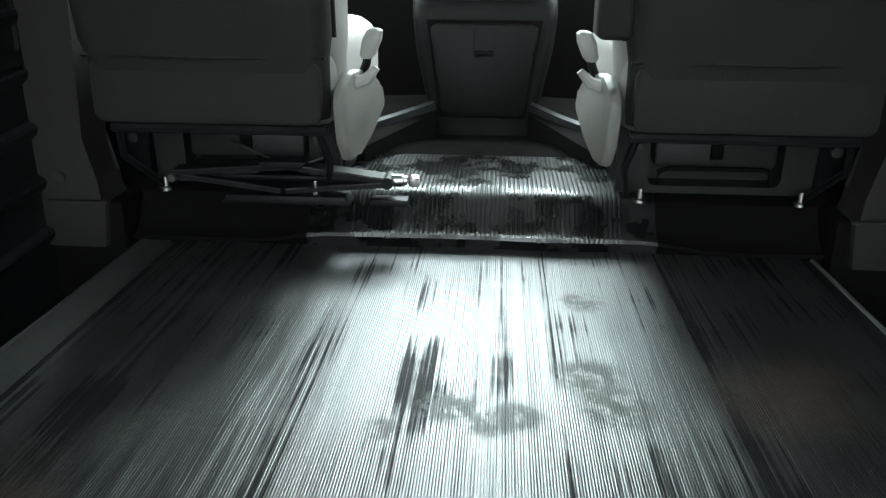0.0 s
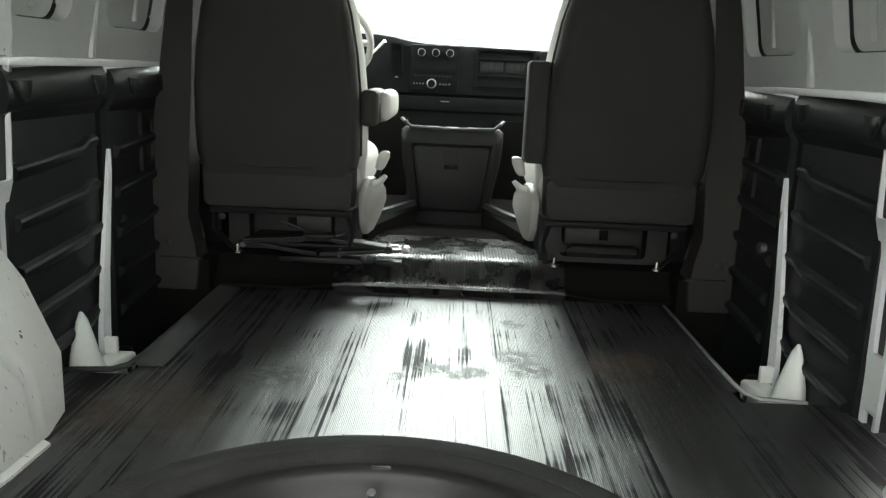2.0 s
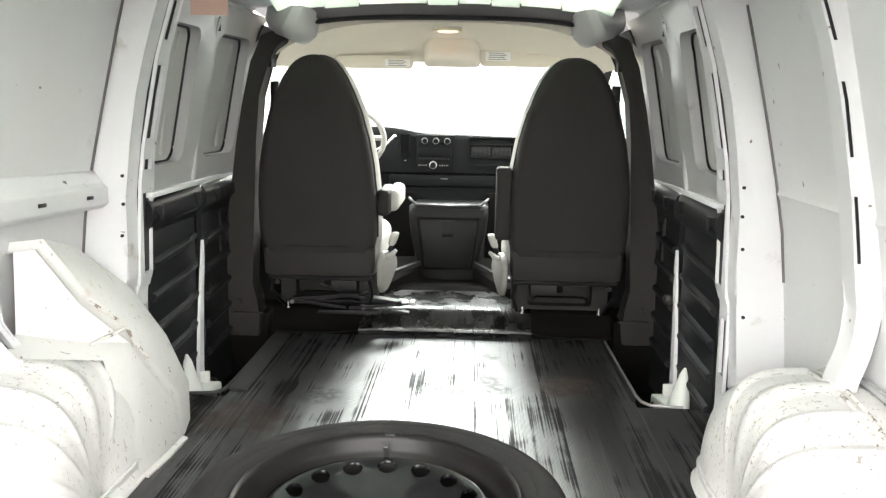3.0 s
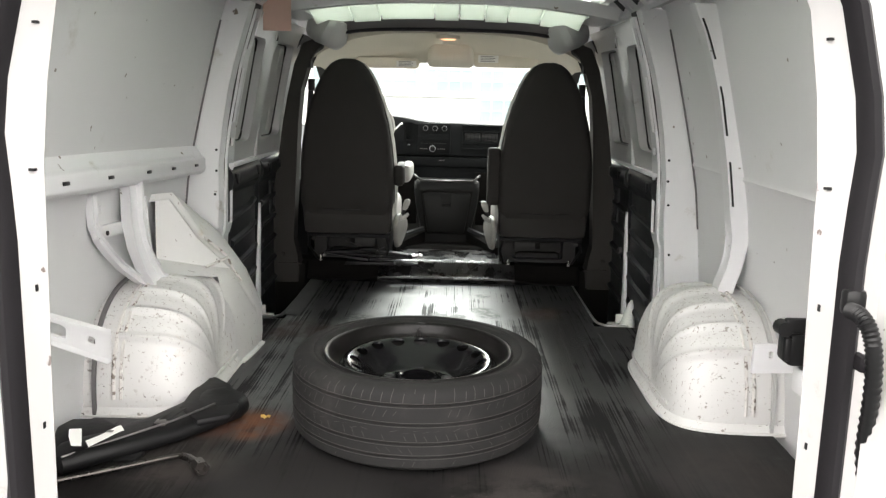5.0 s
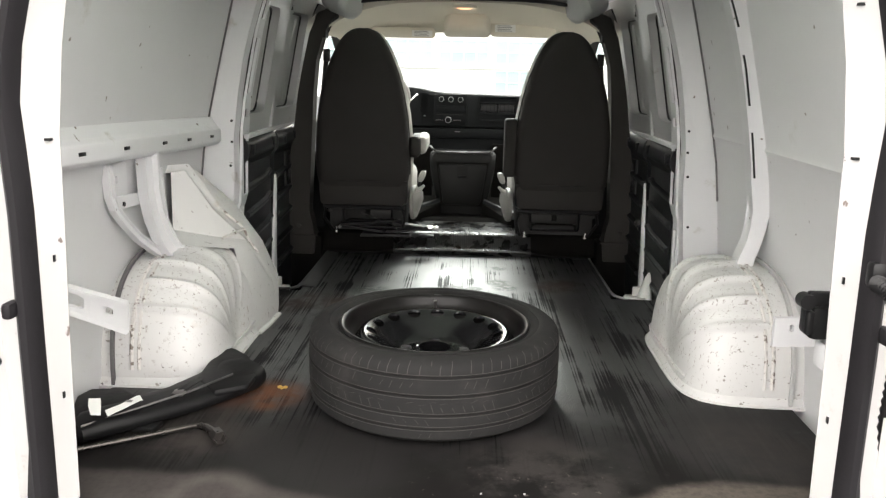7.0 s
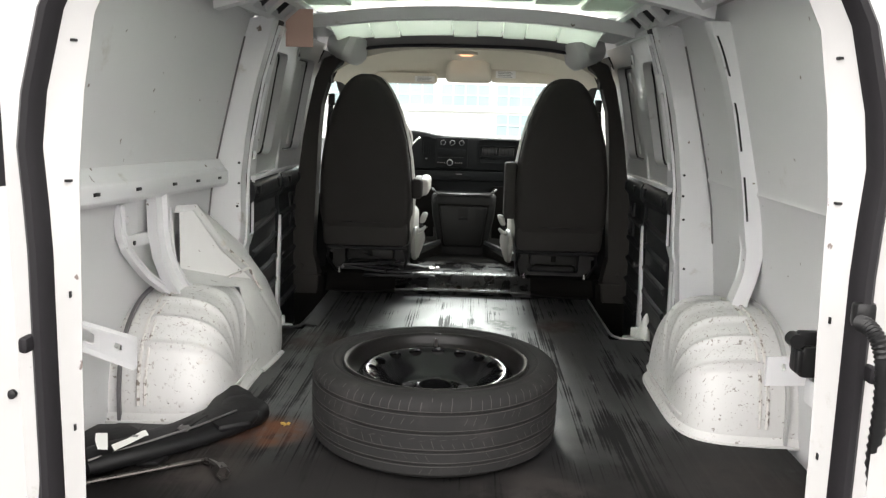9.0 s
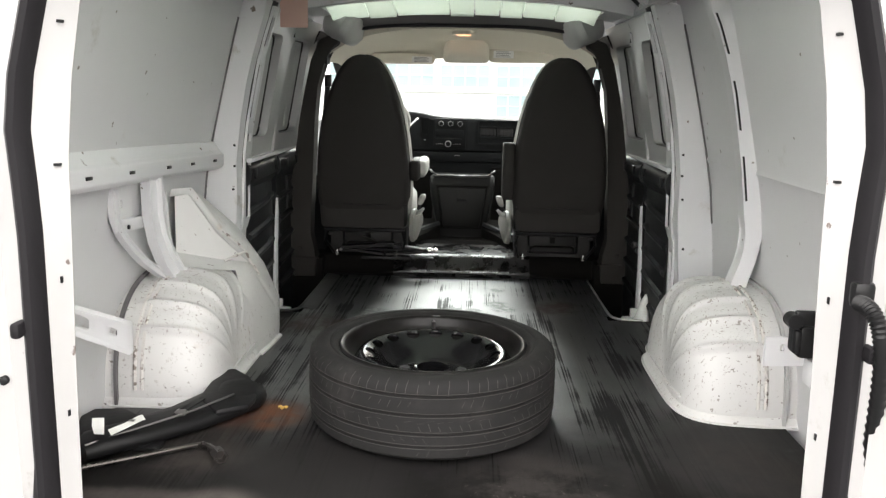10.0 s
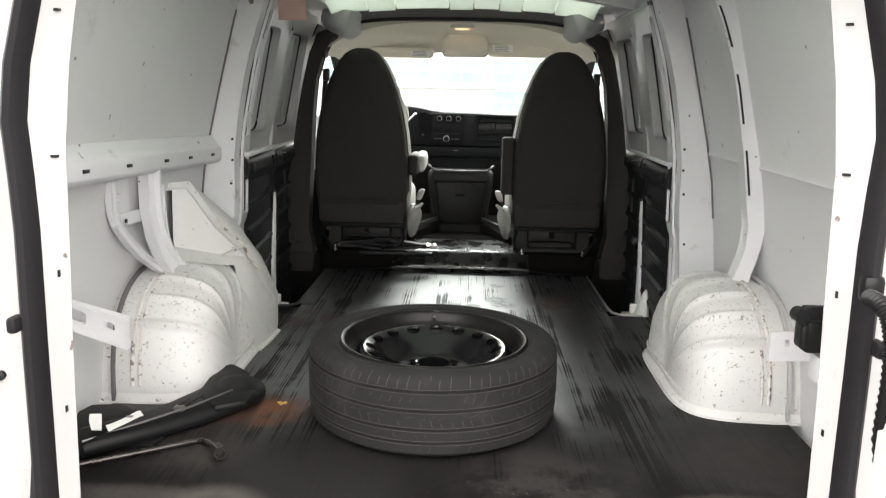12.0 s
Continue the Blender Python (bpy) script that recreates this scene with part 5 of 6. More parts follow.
part("cover_body", loft(rings), COVER, cover, smooth=45)
door = part("storage_door", prism([(CX - 0.112, 0.142), (CX - 0.100, 0.130), (CX + 0.100, 0.130), (CX + 0.112, 0.142), (CX + 0.145, 0.362), (CX + 0.134, 0.374), (CX - 0.134, 0.374), (CX - 0.145, 0.362)], "y", CY - 0.014, CY + 0.01, bevel=0.006), COVER, cover)
part("door_gap", prism([(CX - 0.120, 0.122), (CX + 0.120, 0.122), (CX + 0.155, 0.384), (CX - 0.155, 0.384)], "y", CY - 0.003, CY + 0.008), FOOTMAT, cover)
latch = part("latch", plate_with_hole(CX - 0.030, CX + 0.030, 0.290, 0.368, round_rect(CX - 0.023, CX + 0.023, 0.308, 0.361, 0.006, 3), lambda u, v, d: (u, CY - 0.019 + d, v), 0.006, deep=0.003), COVER, door)
part("latch_lip", box(CX - 0.026, CX + 0.026, CY - 0.026, CY - 0.014, 0.292, 0.306, 0.004), DASH, latch)
part("tray_rim", tube([(CX - 0.195, CY + 0.06, 0.470), (CX - 0.178, CY + 0.004, 0.462), (CX - 0.155, CY - 0.006, 0.444), (CX, CY - 0.012, 0.440), (CX + 0.155, CY - 0.006, 0.444), (CX + 0.178, CY + 0.004, 0.462), (CX + 0.195, CY + 0.06, 0.470)], 0.007, 8), WORN, cover, "worn shiny rim of the tray")
for x in (-0.08, 0.0, 0.08):
    part("cup_slot", box(CX + x - 0.025, CX + x + 0.025, CY + 0.02, CY + 0.08, 0.430, 0.444, 0.004), BLACK, cover)

for s in (-1, 1):
    # rubber-covered steps that run from the seats to the engine cover
    outline = [(CX + s * 0.125, 3.33), (CX + s * 0.16, 3.45), (s * 0.55, 3.40), (s * 0.50, 2.98), (s * 0.27, 3.02)]
    rings = [[(x, y, CAB_Z - 0.07) for x, y in outline], [(x, y, CAB_Z + 0.010 + 0.10 * max(0.0, y - 3.05)) for x, y in outline], [(x * 1.02, y + 0.03, CAB_Z + 0.022 + 0.10 * max(0.0, y - 3.05)) for x, y in outline]]
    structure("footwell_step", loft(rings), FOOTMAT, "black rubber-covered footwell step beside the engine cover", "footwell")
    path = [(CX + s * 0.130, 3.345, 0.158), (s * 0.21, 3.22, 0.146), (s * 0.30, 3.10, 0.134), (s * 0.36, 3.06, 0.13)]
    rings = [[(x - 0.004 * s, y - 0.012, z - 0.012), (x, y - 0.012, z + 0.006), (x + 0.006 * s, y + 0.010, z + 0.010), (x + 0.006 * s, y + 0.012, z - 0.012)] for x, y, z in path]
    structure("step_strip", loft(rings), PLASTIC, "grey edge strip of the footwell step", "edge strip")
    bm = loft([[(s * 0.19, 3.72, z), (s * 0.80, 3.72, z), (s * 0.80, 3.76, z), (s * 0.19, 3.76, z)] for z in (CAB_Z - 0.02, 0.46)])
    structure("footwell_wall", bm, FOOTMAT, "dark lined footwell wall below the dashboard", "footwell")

# ---- dashboard ----
dash = thing("dashboard", (0, 4.2, 0.45), "dark plastic dashboard with radio, vents and dials", "dashboard")
DY = 4.16
rings = []
for k in range(25):
    x = -0.86 + 1.72 * k / 24
    hump = 0.03 * math.exp(-((x + 0.45) / 0.22) ** 4)
    t = 0.765 - 0.02 * (x + 0.3) + hump
    rings.append([(x, DY + 0.30, 0.40), (x, DY + 0.06, 0.42), (x, DY + 0.02, 0.455), (x, DY + 0.015, 0.525), (x, DY, 0.535), (x, DY, t - 0.03), (x, DY + 0.02, t - 0.006), (x, DY + 0.06, t), (x, DY + 0.40, t - 0.02), (x, DY + 0.40, 0.40)])
part("dash_body", loft(rings), DASH, dash, smooth=40)
part("lower_shelf", box(-0.36, 0.62, DY - 0.012, DY + 0.02, 0.455, 0.520, 0.008), DASH, dash)
part("knee_panel", box(-0.40, 0.66, DY + 0.01, DY + 0.10, 0.25, 0.462, 0.012), DASH, dash)
panel = part("radio_panel", prism(round_rect(-0.205, 0.018, 0.545, 0.752, 0.008, 3), "y", DY - 0.012, DY + 0.01, bevel=0.004), DASH, dash)
part("radio_screen", box(-0.19, 0.0, DY - 0.015, DY - 0.008, 0.628, 0.676, 0.002), DASH, panel)
for x in (-0.155, -0.09, -0.025):
    k = part("dial", revolve([(0, -0.022), (0.014, -0.022), (0.016, -0.018), (0.017, 0)], (x, DY - 0.012, 0.718), 18, "y"), DASH, panel)
    part("dial_ring", revolve([(0.0150, -0.021), (0.0178, -0.020), (0.0178, -0.004), (0.0150, -0.004)], (x, DY - 0.012, 0.718), 18, "y"), KNOB, k, "silver dial ring")
k = part("volume_knob", revolve([(0, -0.024), (0.016, -0.024), (0.018, -0.020), (0.019, 0)], (-0.105, DY - 0.012, 0.580), 20, "y"), DASH, panel)
part("knob_ring", revolve([(0.017, -0.022), (0.022, -0.020), (0.022, -0.004), (0.017, -0.004)], (-0.105, DY - 0.012, 0.580), 20, "y"), KNOB, k, "silver knob ring")
for i in range(10):
    part("radio_button", box(-0.185 + 0.018 * i, -0.175 + 0.018 * i, DY - 0.016, DY - 0.010, 0.612, 0.617, 0.001), TRIM, panel)
for i in range(8):
    x = -0.190 + 0.014 * i if i < 4 else -0.070 + 0.014 * (i - 4)
    part("radio_button", box(x, x + 0.007, DY - 0.016, DY - 0.010, 0.575, 0.581, 0.001), DULL, panel)
vent = part("side_vent", plate_with_hole(-0.300, -0.240, 0.63, 0.755, round_rect(-0.292, -0.248, 0.640, 0.747, 0.006, 3), lambda u, v, d: (u, DY - 0.010 + d, v), 0.010, deep=0.03), DASH, dash)
for x in (-0.282, -0.270, -0.258):
    part("vane", box(x - 0.0015, x + 0.0015, DY - 0.006, DY + 0.012, 0.642, 0.745), DASH, vent)
store = part("storage_bay", plate_with_hole(0.095, 0.365, 0.575, 0.745, round_rect(0.105, 0.355, 0.585, 0.736, 0.01, 3), lambda u, v, d: (u, DY - 0.012 + d, v), 0.012, deep=0.08), DASH, dash)
part("shelf_bar", box(0.105, 0.355, DY - 0.010, DY + 0.05, 0.695, 0.703, 0.002), DASH, store)
part("shelf_bar", box(0.105, 0.355, DY - 0.010, DY + 0.05, 0.620, 0.632, 0.002), DASH, store)
for x0 in (0.115, 0.235):
    v2 = part("air_vent", box(x0, x0 + 0.105, DY - 0.004, DY + 0.03, 0.637, 0.690, 0.004), BLACK, store)
    for i in range(4):
        part("vane", box(x0 + 0.012 + 0.026 * i, x0 + 0.015 + 0.026 * i, DY - 0.008, DY + 0.004, 0.64, 0.687), DASH, v2)
part("switch", box(-0.275, -0.262, DY - 0.008, DY + 0.004, 0.60, 0.606, 0.001), KNOB, dash)
part("drawer_pull", box(-0.06, -0.02, DY - 0.016, DY - 0.008, 0.498, 0.503, 0.001), DULL, dash)
part("end_pod", box(0.385, 0.42, DY - 0.02, DY + 0.06, 0.55, 0.745, 0.012), DASH, dash)

EYE_LINE, NEARER, CONSOLE = Vector((0.05, -1.43, 0.945)), 0.925, 0.97
dash.location = EYE_LINE + NEARER * (dash.location - EYE_LINE)
dash.scale = (NEARER,) * 3
for ob in [cover] + [ob for ob in bpy.data.objects if ob.name.startswith(("footwell_step", "step_strip"))]:
    ob.location = EYE_LINE + CONSOLE * (ob.location - EYE_LINE)
    ob.scale = (CONSOLE,) * 3

# steering wheel and its stalk
wheel = thing("steering_wheel", (-0.47, 3.88, 0.68), "light grey steering wheel behind the seat", "steering wheel")
bm = bmesh.new()
c, ax = Vector((-0.535, 3.88, 0.74)), Euler((radians(-62), 0, 0)).to_matrix()
pts = [c + ax @ Vector((0.175 * math.cos(2 * math.pi * k / 40), 0.175 * math.sin(2 * math.pi * k / 40), 0)) for k in range(41)]
part("wheel_rim", tube(pts, 0.015, 10), CLOTH, wheel)
part("hub", box(-0.60, -0.47, 3.86, 3.95, 0.66, 0.80, 0.03), CLOTH, wheel)
part("spoke", tube([(-0.70, 3.89, 0.74), (-0.37, 3.89, 0.74)], 0.014, 8), CLOTH, wheel)
part("column", tube([(-0.535, 3.92, 0.70), (-0.535, 4.16, 0.58)], 0.04, 14), DASH, wheel)
part("gear_stalk", tube([(-0.44, 3.98, 0.66), (-0.36, 3.96, 0.70), (-0.305, 3.94, 0.755)], 0.008, 8), CHROME, wheel, "bright gear stalk")

wheel.location = EYE_LINE + NEARER * (wheel.location - EYE_LINE)
wheel.scale = (NEARER,) * 3

# ---- cab overhead ----
for s, cx, lx in ((-1, -0.33, -0.232), (1, 0.33, 0.222)):
    v = thing("sun_visor", (cx, 3.16, 1.09), "cream folding sun visor with a white label", "sun visor", group="sun visors")
    bm = prism(round_rect(cx - 0.19, cx + 0.17, 1.100 if s > 0 else 1.085, 1.182 if s > 0 else 1.142, 0.025, 5), "y", 3.155, 3.18, bevel=0.006)
    part("visor_board", bm, HEAD, v)
    lab = part("warning_label", box(lx - 0.056, lx + 0.056, 3.148, 3.154, 1.125 if s > 0 else 1.094, 1.165 if s > 0 else 1.126, 0.001), PAPER, v, "white printed warning label")
    for i in range(4):
        z = (1.130 if s > 0 else 1.097) + (0.009 if s > 0 else 0.0075) * i
        part("print_line", box(lx - 0.042, lx + 0.038 - 0.01 * (i % 2), 3.1465, 3.148, z, z + 0.003), INK, lab)
rings = []
for y, hw, z0, z1 in ((3.05, 0.10, 1.150, 1.215), (3.08, 0.120, 1.122, 1.205), (3.13, 0.127, 1.104, 1.185), (3.18, 0.127, 1.096, 1.165), (3.21, 0.115, 1.100, 1.15)):
    rings.append([(0.015 + u, y, v) for u, v in round_rect(-hw, hw, z0, z1, 0.022, 5)])
structure("overhead_console", loft(rings), HEAD, "cream padded swelling of the headliner between the visors", "headliner", smooth=60)
lamp = thing("dome_lamp", (0.0, 2.92, 1.235), "small lit dome lamp in the headliner", "dome lamp")
part("bezel", revolve([(0.0, 0.012), (0.062, 0.012), (0.062, -0.004), (0.055, -0.008), (0.048, -0.004)], (0.0, 2.92, 1.238), 28), HEAD, lamp)
part("lens", revolve([(0.0, -0.012), (0.030, -0.011), (0.046, -0.004), (0.048, 0.0)], (0.0, 2.92, 1.238), 24), LAMP, lamp, "warm glowing lens")
for s in (-1, 1):
    belt = thing("seat_belt", (s * 0.73, 2.63, 0.6), "dark seat belt hanging from the pillar", "seat belt", group="seat belts")
    part("webbing", loft([[(s * (x - 0.012), y, z), (s * (x + 0.012), y - 0.012, z), (s * (x + 0.012), y - 0.010, z), (s * (x - 0.012), y + 0.002, z)] for x, y, z in ((0.672, 2.66, 0.99), (0.690, 2.66, 0.80), (0.705, 2.66, 0.60), (0.71, 2.68, 0.35))]), SEAL, belt)
    part("anchor", box(s * 0.655, s * 0.69, 2.645, 2.67, 0.95, 1.01, 0.006), BLACK, belt)
    part("tongue", box(s * 0.688, s * 0.712, 2.64, 2.652, 0.66, 0.70, 0.003), CHROME, belt)


# ---- side doors: stamped inner sheets, black lower panels ----
for s, side in ((-1, "left"), (1, "right")):
    def sheet(u, v, d, s=s):
        return (s * (door_x(v, u) + d), u, v)
    for u0, u1, h0, h1 in ((1.80, 2.165, 1.815, 2.075), (2.165, 2.66, 2.235, 2.575)):
        hole = round_rect(h0, h1, 0.735, 1.16, 0.05, 5)
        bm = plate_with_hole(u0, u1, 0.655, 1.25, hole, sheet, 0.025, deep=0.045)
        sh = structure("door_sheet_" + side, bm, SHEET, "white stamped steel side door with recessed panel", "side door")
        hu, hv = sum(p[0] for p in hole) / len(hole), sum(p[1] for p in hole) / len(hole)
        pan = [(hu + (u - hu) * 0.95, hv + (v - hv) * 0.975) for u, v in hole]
        # the panel's grey stands in for shade deep in the recess
        part("inner_panel", loft([[sheet(u, v, d) for u, v in pan] for d in (0.0405, 0.0505)]), MID_GREY, sh, "recessed inner panel, greyed for the shade of its recess")
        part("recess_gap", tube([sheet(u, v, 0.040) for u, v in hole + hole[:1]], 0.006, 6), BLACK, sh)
        if u0 > 2:
            hinge = part("hinge", box(s * 0.742, s * 0.752, 2.150, 2.200, 1.165, 1.225, 0.003), BLACK, sh, "black steel hinge")
            part("pin", tube([(s * 0.738, 2.175, 1.160), (s * 0.738, 2.175, 1.232)], 0.008, 8), BLACK, hinge)
            part("arm", tube([(s * 0.738, 2.175, 1.222), (s * 0.728, 2.20, 1.236), (s * 0.722, 2.26, 1.242)], 0.006, 8), BLACK, hinge)
        # raised rib inside the recess
        path = [(s * (door_x(z, (h0 + h1) / 2) + 0.037), h1 - 0.09 + 0.012 * math.sin(z * 5), z) for z in (0.76, 0.85, 0.95, 1.05, 1.14)]
        part("stiffener", tube(path, 0.009, 8), MID_GREY, sh)
        if u0 > 2:
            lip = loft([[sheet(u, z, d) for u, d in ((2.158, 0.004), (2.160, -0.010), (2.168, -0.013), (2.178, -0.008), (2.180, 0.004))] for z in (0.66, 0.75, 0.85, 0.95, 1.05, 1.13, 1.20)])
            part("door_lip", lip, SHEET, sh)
    bm = box(s * 0.835, s * 0.865, 1.80, 2.66, 0.640, 0.658, 0.004)
    structure("door_ledge_" + side, bm, WHITE, "white ledge above the black door panels", "side door")
    bm = box(s * 0.90, s * 0.93, 1.74, 2.70, -0.20, 0.68)
    shell = structure("door_shell_" + side, bm, WHITE, "painted shell of the side door behind its panels", "side door")

    def door_panel(y0, y1, clips, label):
        p = thing("door_panel", (s * 0.86, (y0 + y1) / 2, -0.1), label, "door panel", group="black door panels")
        xf = lambda y: door_x(0.4, y)
        rings = []
        for y in (y0, y0 + 0.012, y1 - 0.012, y1):
            inset = 0.012 if y in (y0, y1) else 0.0
            zs = [-0.16, -0.13, 0.0, 0.2, 0.4, 0.53, 0.555, 0.60, 0.625]
            rings.append([(s * (xf(y) + inset - (0.0 if z < 0.54 else 0.018)), y, z) for z in zs] + [(s * (xf(y) + 0.04), y, z) for z in (0.625, -0.16)])
        part("panel_sheet", loft(rings), PLASTIC, p)
        n = 5
        for k in range(n):
            z = 0.005 + 0.105 * k
            tilt = 0.035
            ring = []
            for y, dz in ((y0 + 0.035, 0.0), (y1 - 0.10, tilt * 0.55), (y1 - 0.07, tilt), (y1 - 0.03, tilt)):
                x = xf(y)
                ring.append([(s * (x + 0.004), y, z + dz - 0.020), (s * (x - 0.013), y, z + dz - 0.004), (s * (x - 0.016), y, z + dz + 0.008), (s * (x - 0.013), y, z + dz + 0.014), (s * (x + 0.004), y, z + dz + 0.022)])
            part("moulded_rib", loft(ring), PLASTIC, p)
        roll = []
        for i in range(9):
            y = y0 + (y1 - y0) * i / 8
            k = 0.6 if i in (0, 8) else 1.0
            x, lift = xf(y), 0.012 * i / 8
            roll.append([(s * (x - 0.018 + dx * k), y, z + lift) for dx, z in ((0.014, 0.545), (-0.004, 0.552), (-0.016, 0.570), (-0.019, 0.590), (-0.014, 0.612), (-0.002, 0.628), (0.014, 0.634))])
        part("top_roll", loft(roll), PLASTIC, p, smooth=60)
        for y in clips:
            x, lift = xf(y) - 0.018, 0.012 * (y - y0) / (y1 - y0)
            bite = [(y + 0.026 * math.cos(math.pi * k / 10), 0.612 + lift - 0.042 * math.sin(math.pi * k / 10)) for k in range(11)]
            cup = part("clip_cup", prism(bite, "x", min(s * (x - 0.021), s * (x + 0.01)), max(s * (x - 0.021), s * (x + 0.01)), bevel=0.002), BLACK, p, "dark half-round clip recess")
            part("cup_lip", tube([(s * (x - 0.019), u, v) for u, v in bite], 0.003, 6), PLASTIC, cup)
        return p

    door_panel(1.795, 2.21, (1.84, 2.15), "charcoal moulded side-door panel with slanted ribs")
    q = door_panel(2.25, 2.62, (2.34, 2.52), "charcoal moulded side-door panel with a pull recess")
    bm = plate_with_hole(2.44, 2.53, 0.36, 0.52, round_rect(2.455, 2.515, 0.38, 0.505, 0.02, 4), lambda u, v, d, s=s: (s * (door_x(0.4, u) - 0.010 + d), u, v), 0.012, deep=0.009)
    part("pull_recess", bm, BLACK, q)
    bm = revolve([(0, 0.0), (0.016, 0.0), (0.016, -0.016), (0.010, -0.020), (0, -0.020)], (s * (door_x(0.4, 2.33) - 0.001), 2.33, 0.24), 16, "x")
    part("screw_cap", bm, DULL, q)
    # thin white door edge between the two panels
    edge_line = [(2.140, -0.16, 0.022), (2.150, 0.0, 0.017), (2.172, 0.15, 0.013), (2.200, 0.28, 0.010), (2.222, 0.38, 0.007), (2.232, 0.44, 0.003)]
    rings = [[(s * (0.842 - 0.55 * w), y - w, z), (s * (0.838 - 0.55 * w), y + w, z), (s * 0.844, y + w, z), (s * 0.846, y - w, z)] for y, z, w in edge_line]
    part("door_edge", loft(rings), WHITE, shell)
    # white hinge gusset, a leaning cone, and the hinge block before it
    rings = []
    for z, y, x, ry, rx in ((WELL_Z + 0.012, 2.01, 0.805, 0.088, 0.054), (-0.10, 2.015, 0.818, 0.072, 0.044), (-0.02, 2.03, 0.834, 0.048, 0.028), (0.05, 2.05, 0.846, 0.020, 0.012), (0.07, 2.055, 0.850, 0.004, 0.004)):
        rings.append([(s * (x + rx * math.cos(a)), y + ry * math.sin(a), z) for a in [2 * math.pi * k / 12 for k in range(12)]])
    g = part("hinge_gusset", loft(rings), CLIP, shell, "white painted hinge gusset", smooth=50)
    rings = []
    for y, w, h, c in ((2.04, 0.022, 0.018, 0.82), (2.09, 0.028, 0.026, 0.808), (2.15, 0.030, 0.026, 0.795), (2.165, 0.024, 0.020, 0.792)):
        rings.append([(s * (c + u), y, -0.085 + v) for u, v in round_rect(-w, w, -h, h, 0.008, 3)])
    block = part("hinge_block", loft(rings), CLIP, g)
    part("slot", box(min(s * 0.758, s * 0.764), max(s * 0.758, s * 0.764), 2.10, 2.115, -0.096, -0.074, 0.001), BLACK, block)
    part("hinge_tab", box(min(s * 0.80, s * 0.835), max(s * 0.80, s * 0.835), 2.13, 2.145, -0.06, -0.018, 0.004), CLIP, g)
    part("rubber_stop", revolve([(0, 0), (0.022, 0), (0.026, 0.02), (0.020, 0.045), (0, 0.05)], (s * 0.83, 2.24, -0.13), 14), BLACK, shell)

# ---- spare wheel ----
WX, WY, WR, WW = -0.043, 0.808, 0.355, 0.222
spare = thing("spare_wheel", (WX, WY, 0.002), "worn car tyre on a gloss black steel wheel lying flat", "spare wheel")
prof = [(0.262, 0.030), (0.285, 0.008), (0.305, 0.002), (0.325, 0.004), (0.342, 0.014)]
grooves = (0.050, 0.084, 0.132, 0.180)


def crown(q):
    """Radius of the tread at a height above the floor."""
    return WR - 0.008 * abs((q - WW / 2) / (WW / 2)) ** 3


edge = 0.022
for g in grooves:
    prof += [(crown(edge), edge), (crown(g - 0.005), g - 0.005), (crown(g) - 0.008, g - 0.003), (crown(g) - 0.008, g + 0.003), (crown(g + 0.005), g + 0.005)]
    edge = g + 0.010
prof += [(crown(0.198), 0.198), (WR - 0.009, 0.206), (0.338, 0.2125), (0.327, 0.217), (0.310, 0.220), (0.298, 0.2195), (0.296, 0.218), (0.291, 0.2185), (0.281, 0.214), (0.268, 0.203)]
tyre = part("tyre", revolve(prof, (WX, WY, 0.002), 120), RUBBER, spare, "worn dusty black tyre", smooth=40)


def strip(bm, a0, a1, z0, z1, width=0.0028, lift=0.0008):
    """A dusty cut in the tread, from one angle and height to another."""
    pts = []
    for a, z in ((a0, z0), (a1, z1)):
        r = (crown(z) if z < 0.199 else lerp_table([(0.198, crown(0.198)), (0.206, WR - 0.009), (0.2125, 0.338), (0.217, 0.327)], z)) + lift
        pts.append([Vector((WX + r * math.cos(a + w), WY + r * math.sin(a + w), z + 0.002 + (lift if z > 0.2 else 0))) for w in (-width, width)])
    bm.faces.new([bm.verts.new(p) for p in (pts[0][0], pts[0][1], pts[1][1], pts[1][0])])


# cuts across the shoulder, slanted cuts in the middle ribs, dust along the groove edges
random.seed(5)
bm = bmesh.new()
for k in range(84):
    a = 2 * math.pi * (k + 0.2 * random.random()) / 84
    if random.random() < 0.8:
        strip(bm, a, a + 0.004, 0.190 - 0.008 * random.random(), 0.199)
        strip(bm, a + 0.004, a + 0.010, 0.199, 0.207)
    if k % 2:
        strip(bm, a + 0.010, a + 0.014, 0.207, 0.214)
    if random.random() < 0.7:
        strip(bm, a + 0.02, a + 0.045, 0.148 + 0.010 * random.random(), 0.172 - 0.008 * random.random(), 0.0022)
    if random.random() < 0.8:
        strip(bm, a, a + 0.05, 0.110 + 0.008 * random.random(), 0.112 + 0.008 * random.random(), 0.006)
    if random.random() < 0.7:
        strip(bm, a + 0.03, a + 0.01, 0.092, 0.104 + 0.01 * random.random(), 0.0022)
    if random.random() < 0.45:
        strip(bm, a, a - 0.03, 0.058 + 0.006 * random.random(), 0.074, 0.0018)
    if random.random() < 0.35:
        strip(bm, a, a + 0.02, 0.026, 0.042 - 0.006 * random.random(), 0.0018)
tagged(part("tread_cut", bm, SIPE, tyre, "dusty cuts in the tread"), kind="stuff")
for g in grooves:
    for q in (g - 0.0052, g + 0.0052):
        part("groove_edge", revolve([(crown(q) + 0.0004, q - 0.0008), (crown(q) + 0.0010, q), (crown(q) + 0.0004, q + 0.0008)], (WX, WY, 0.002), 96), SIPE, tyre)
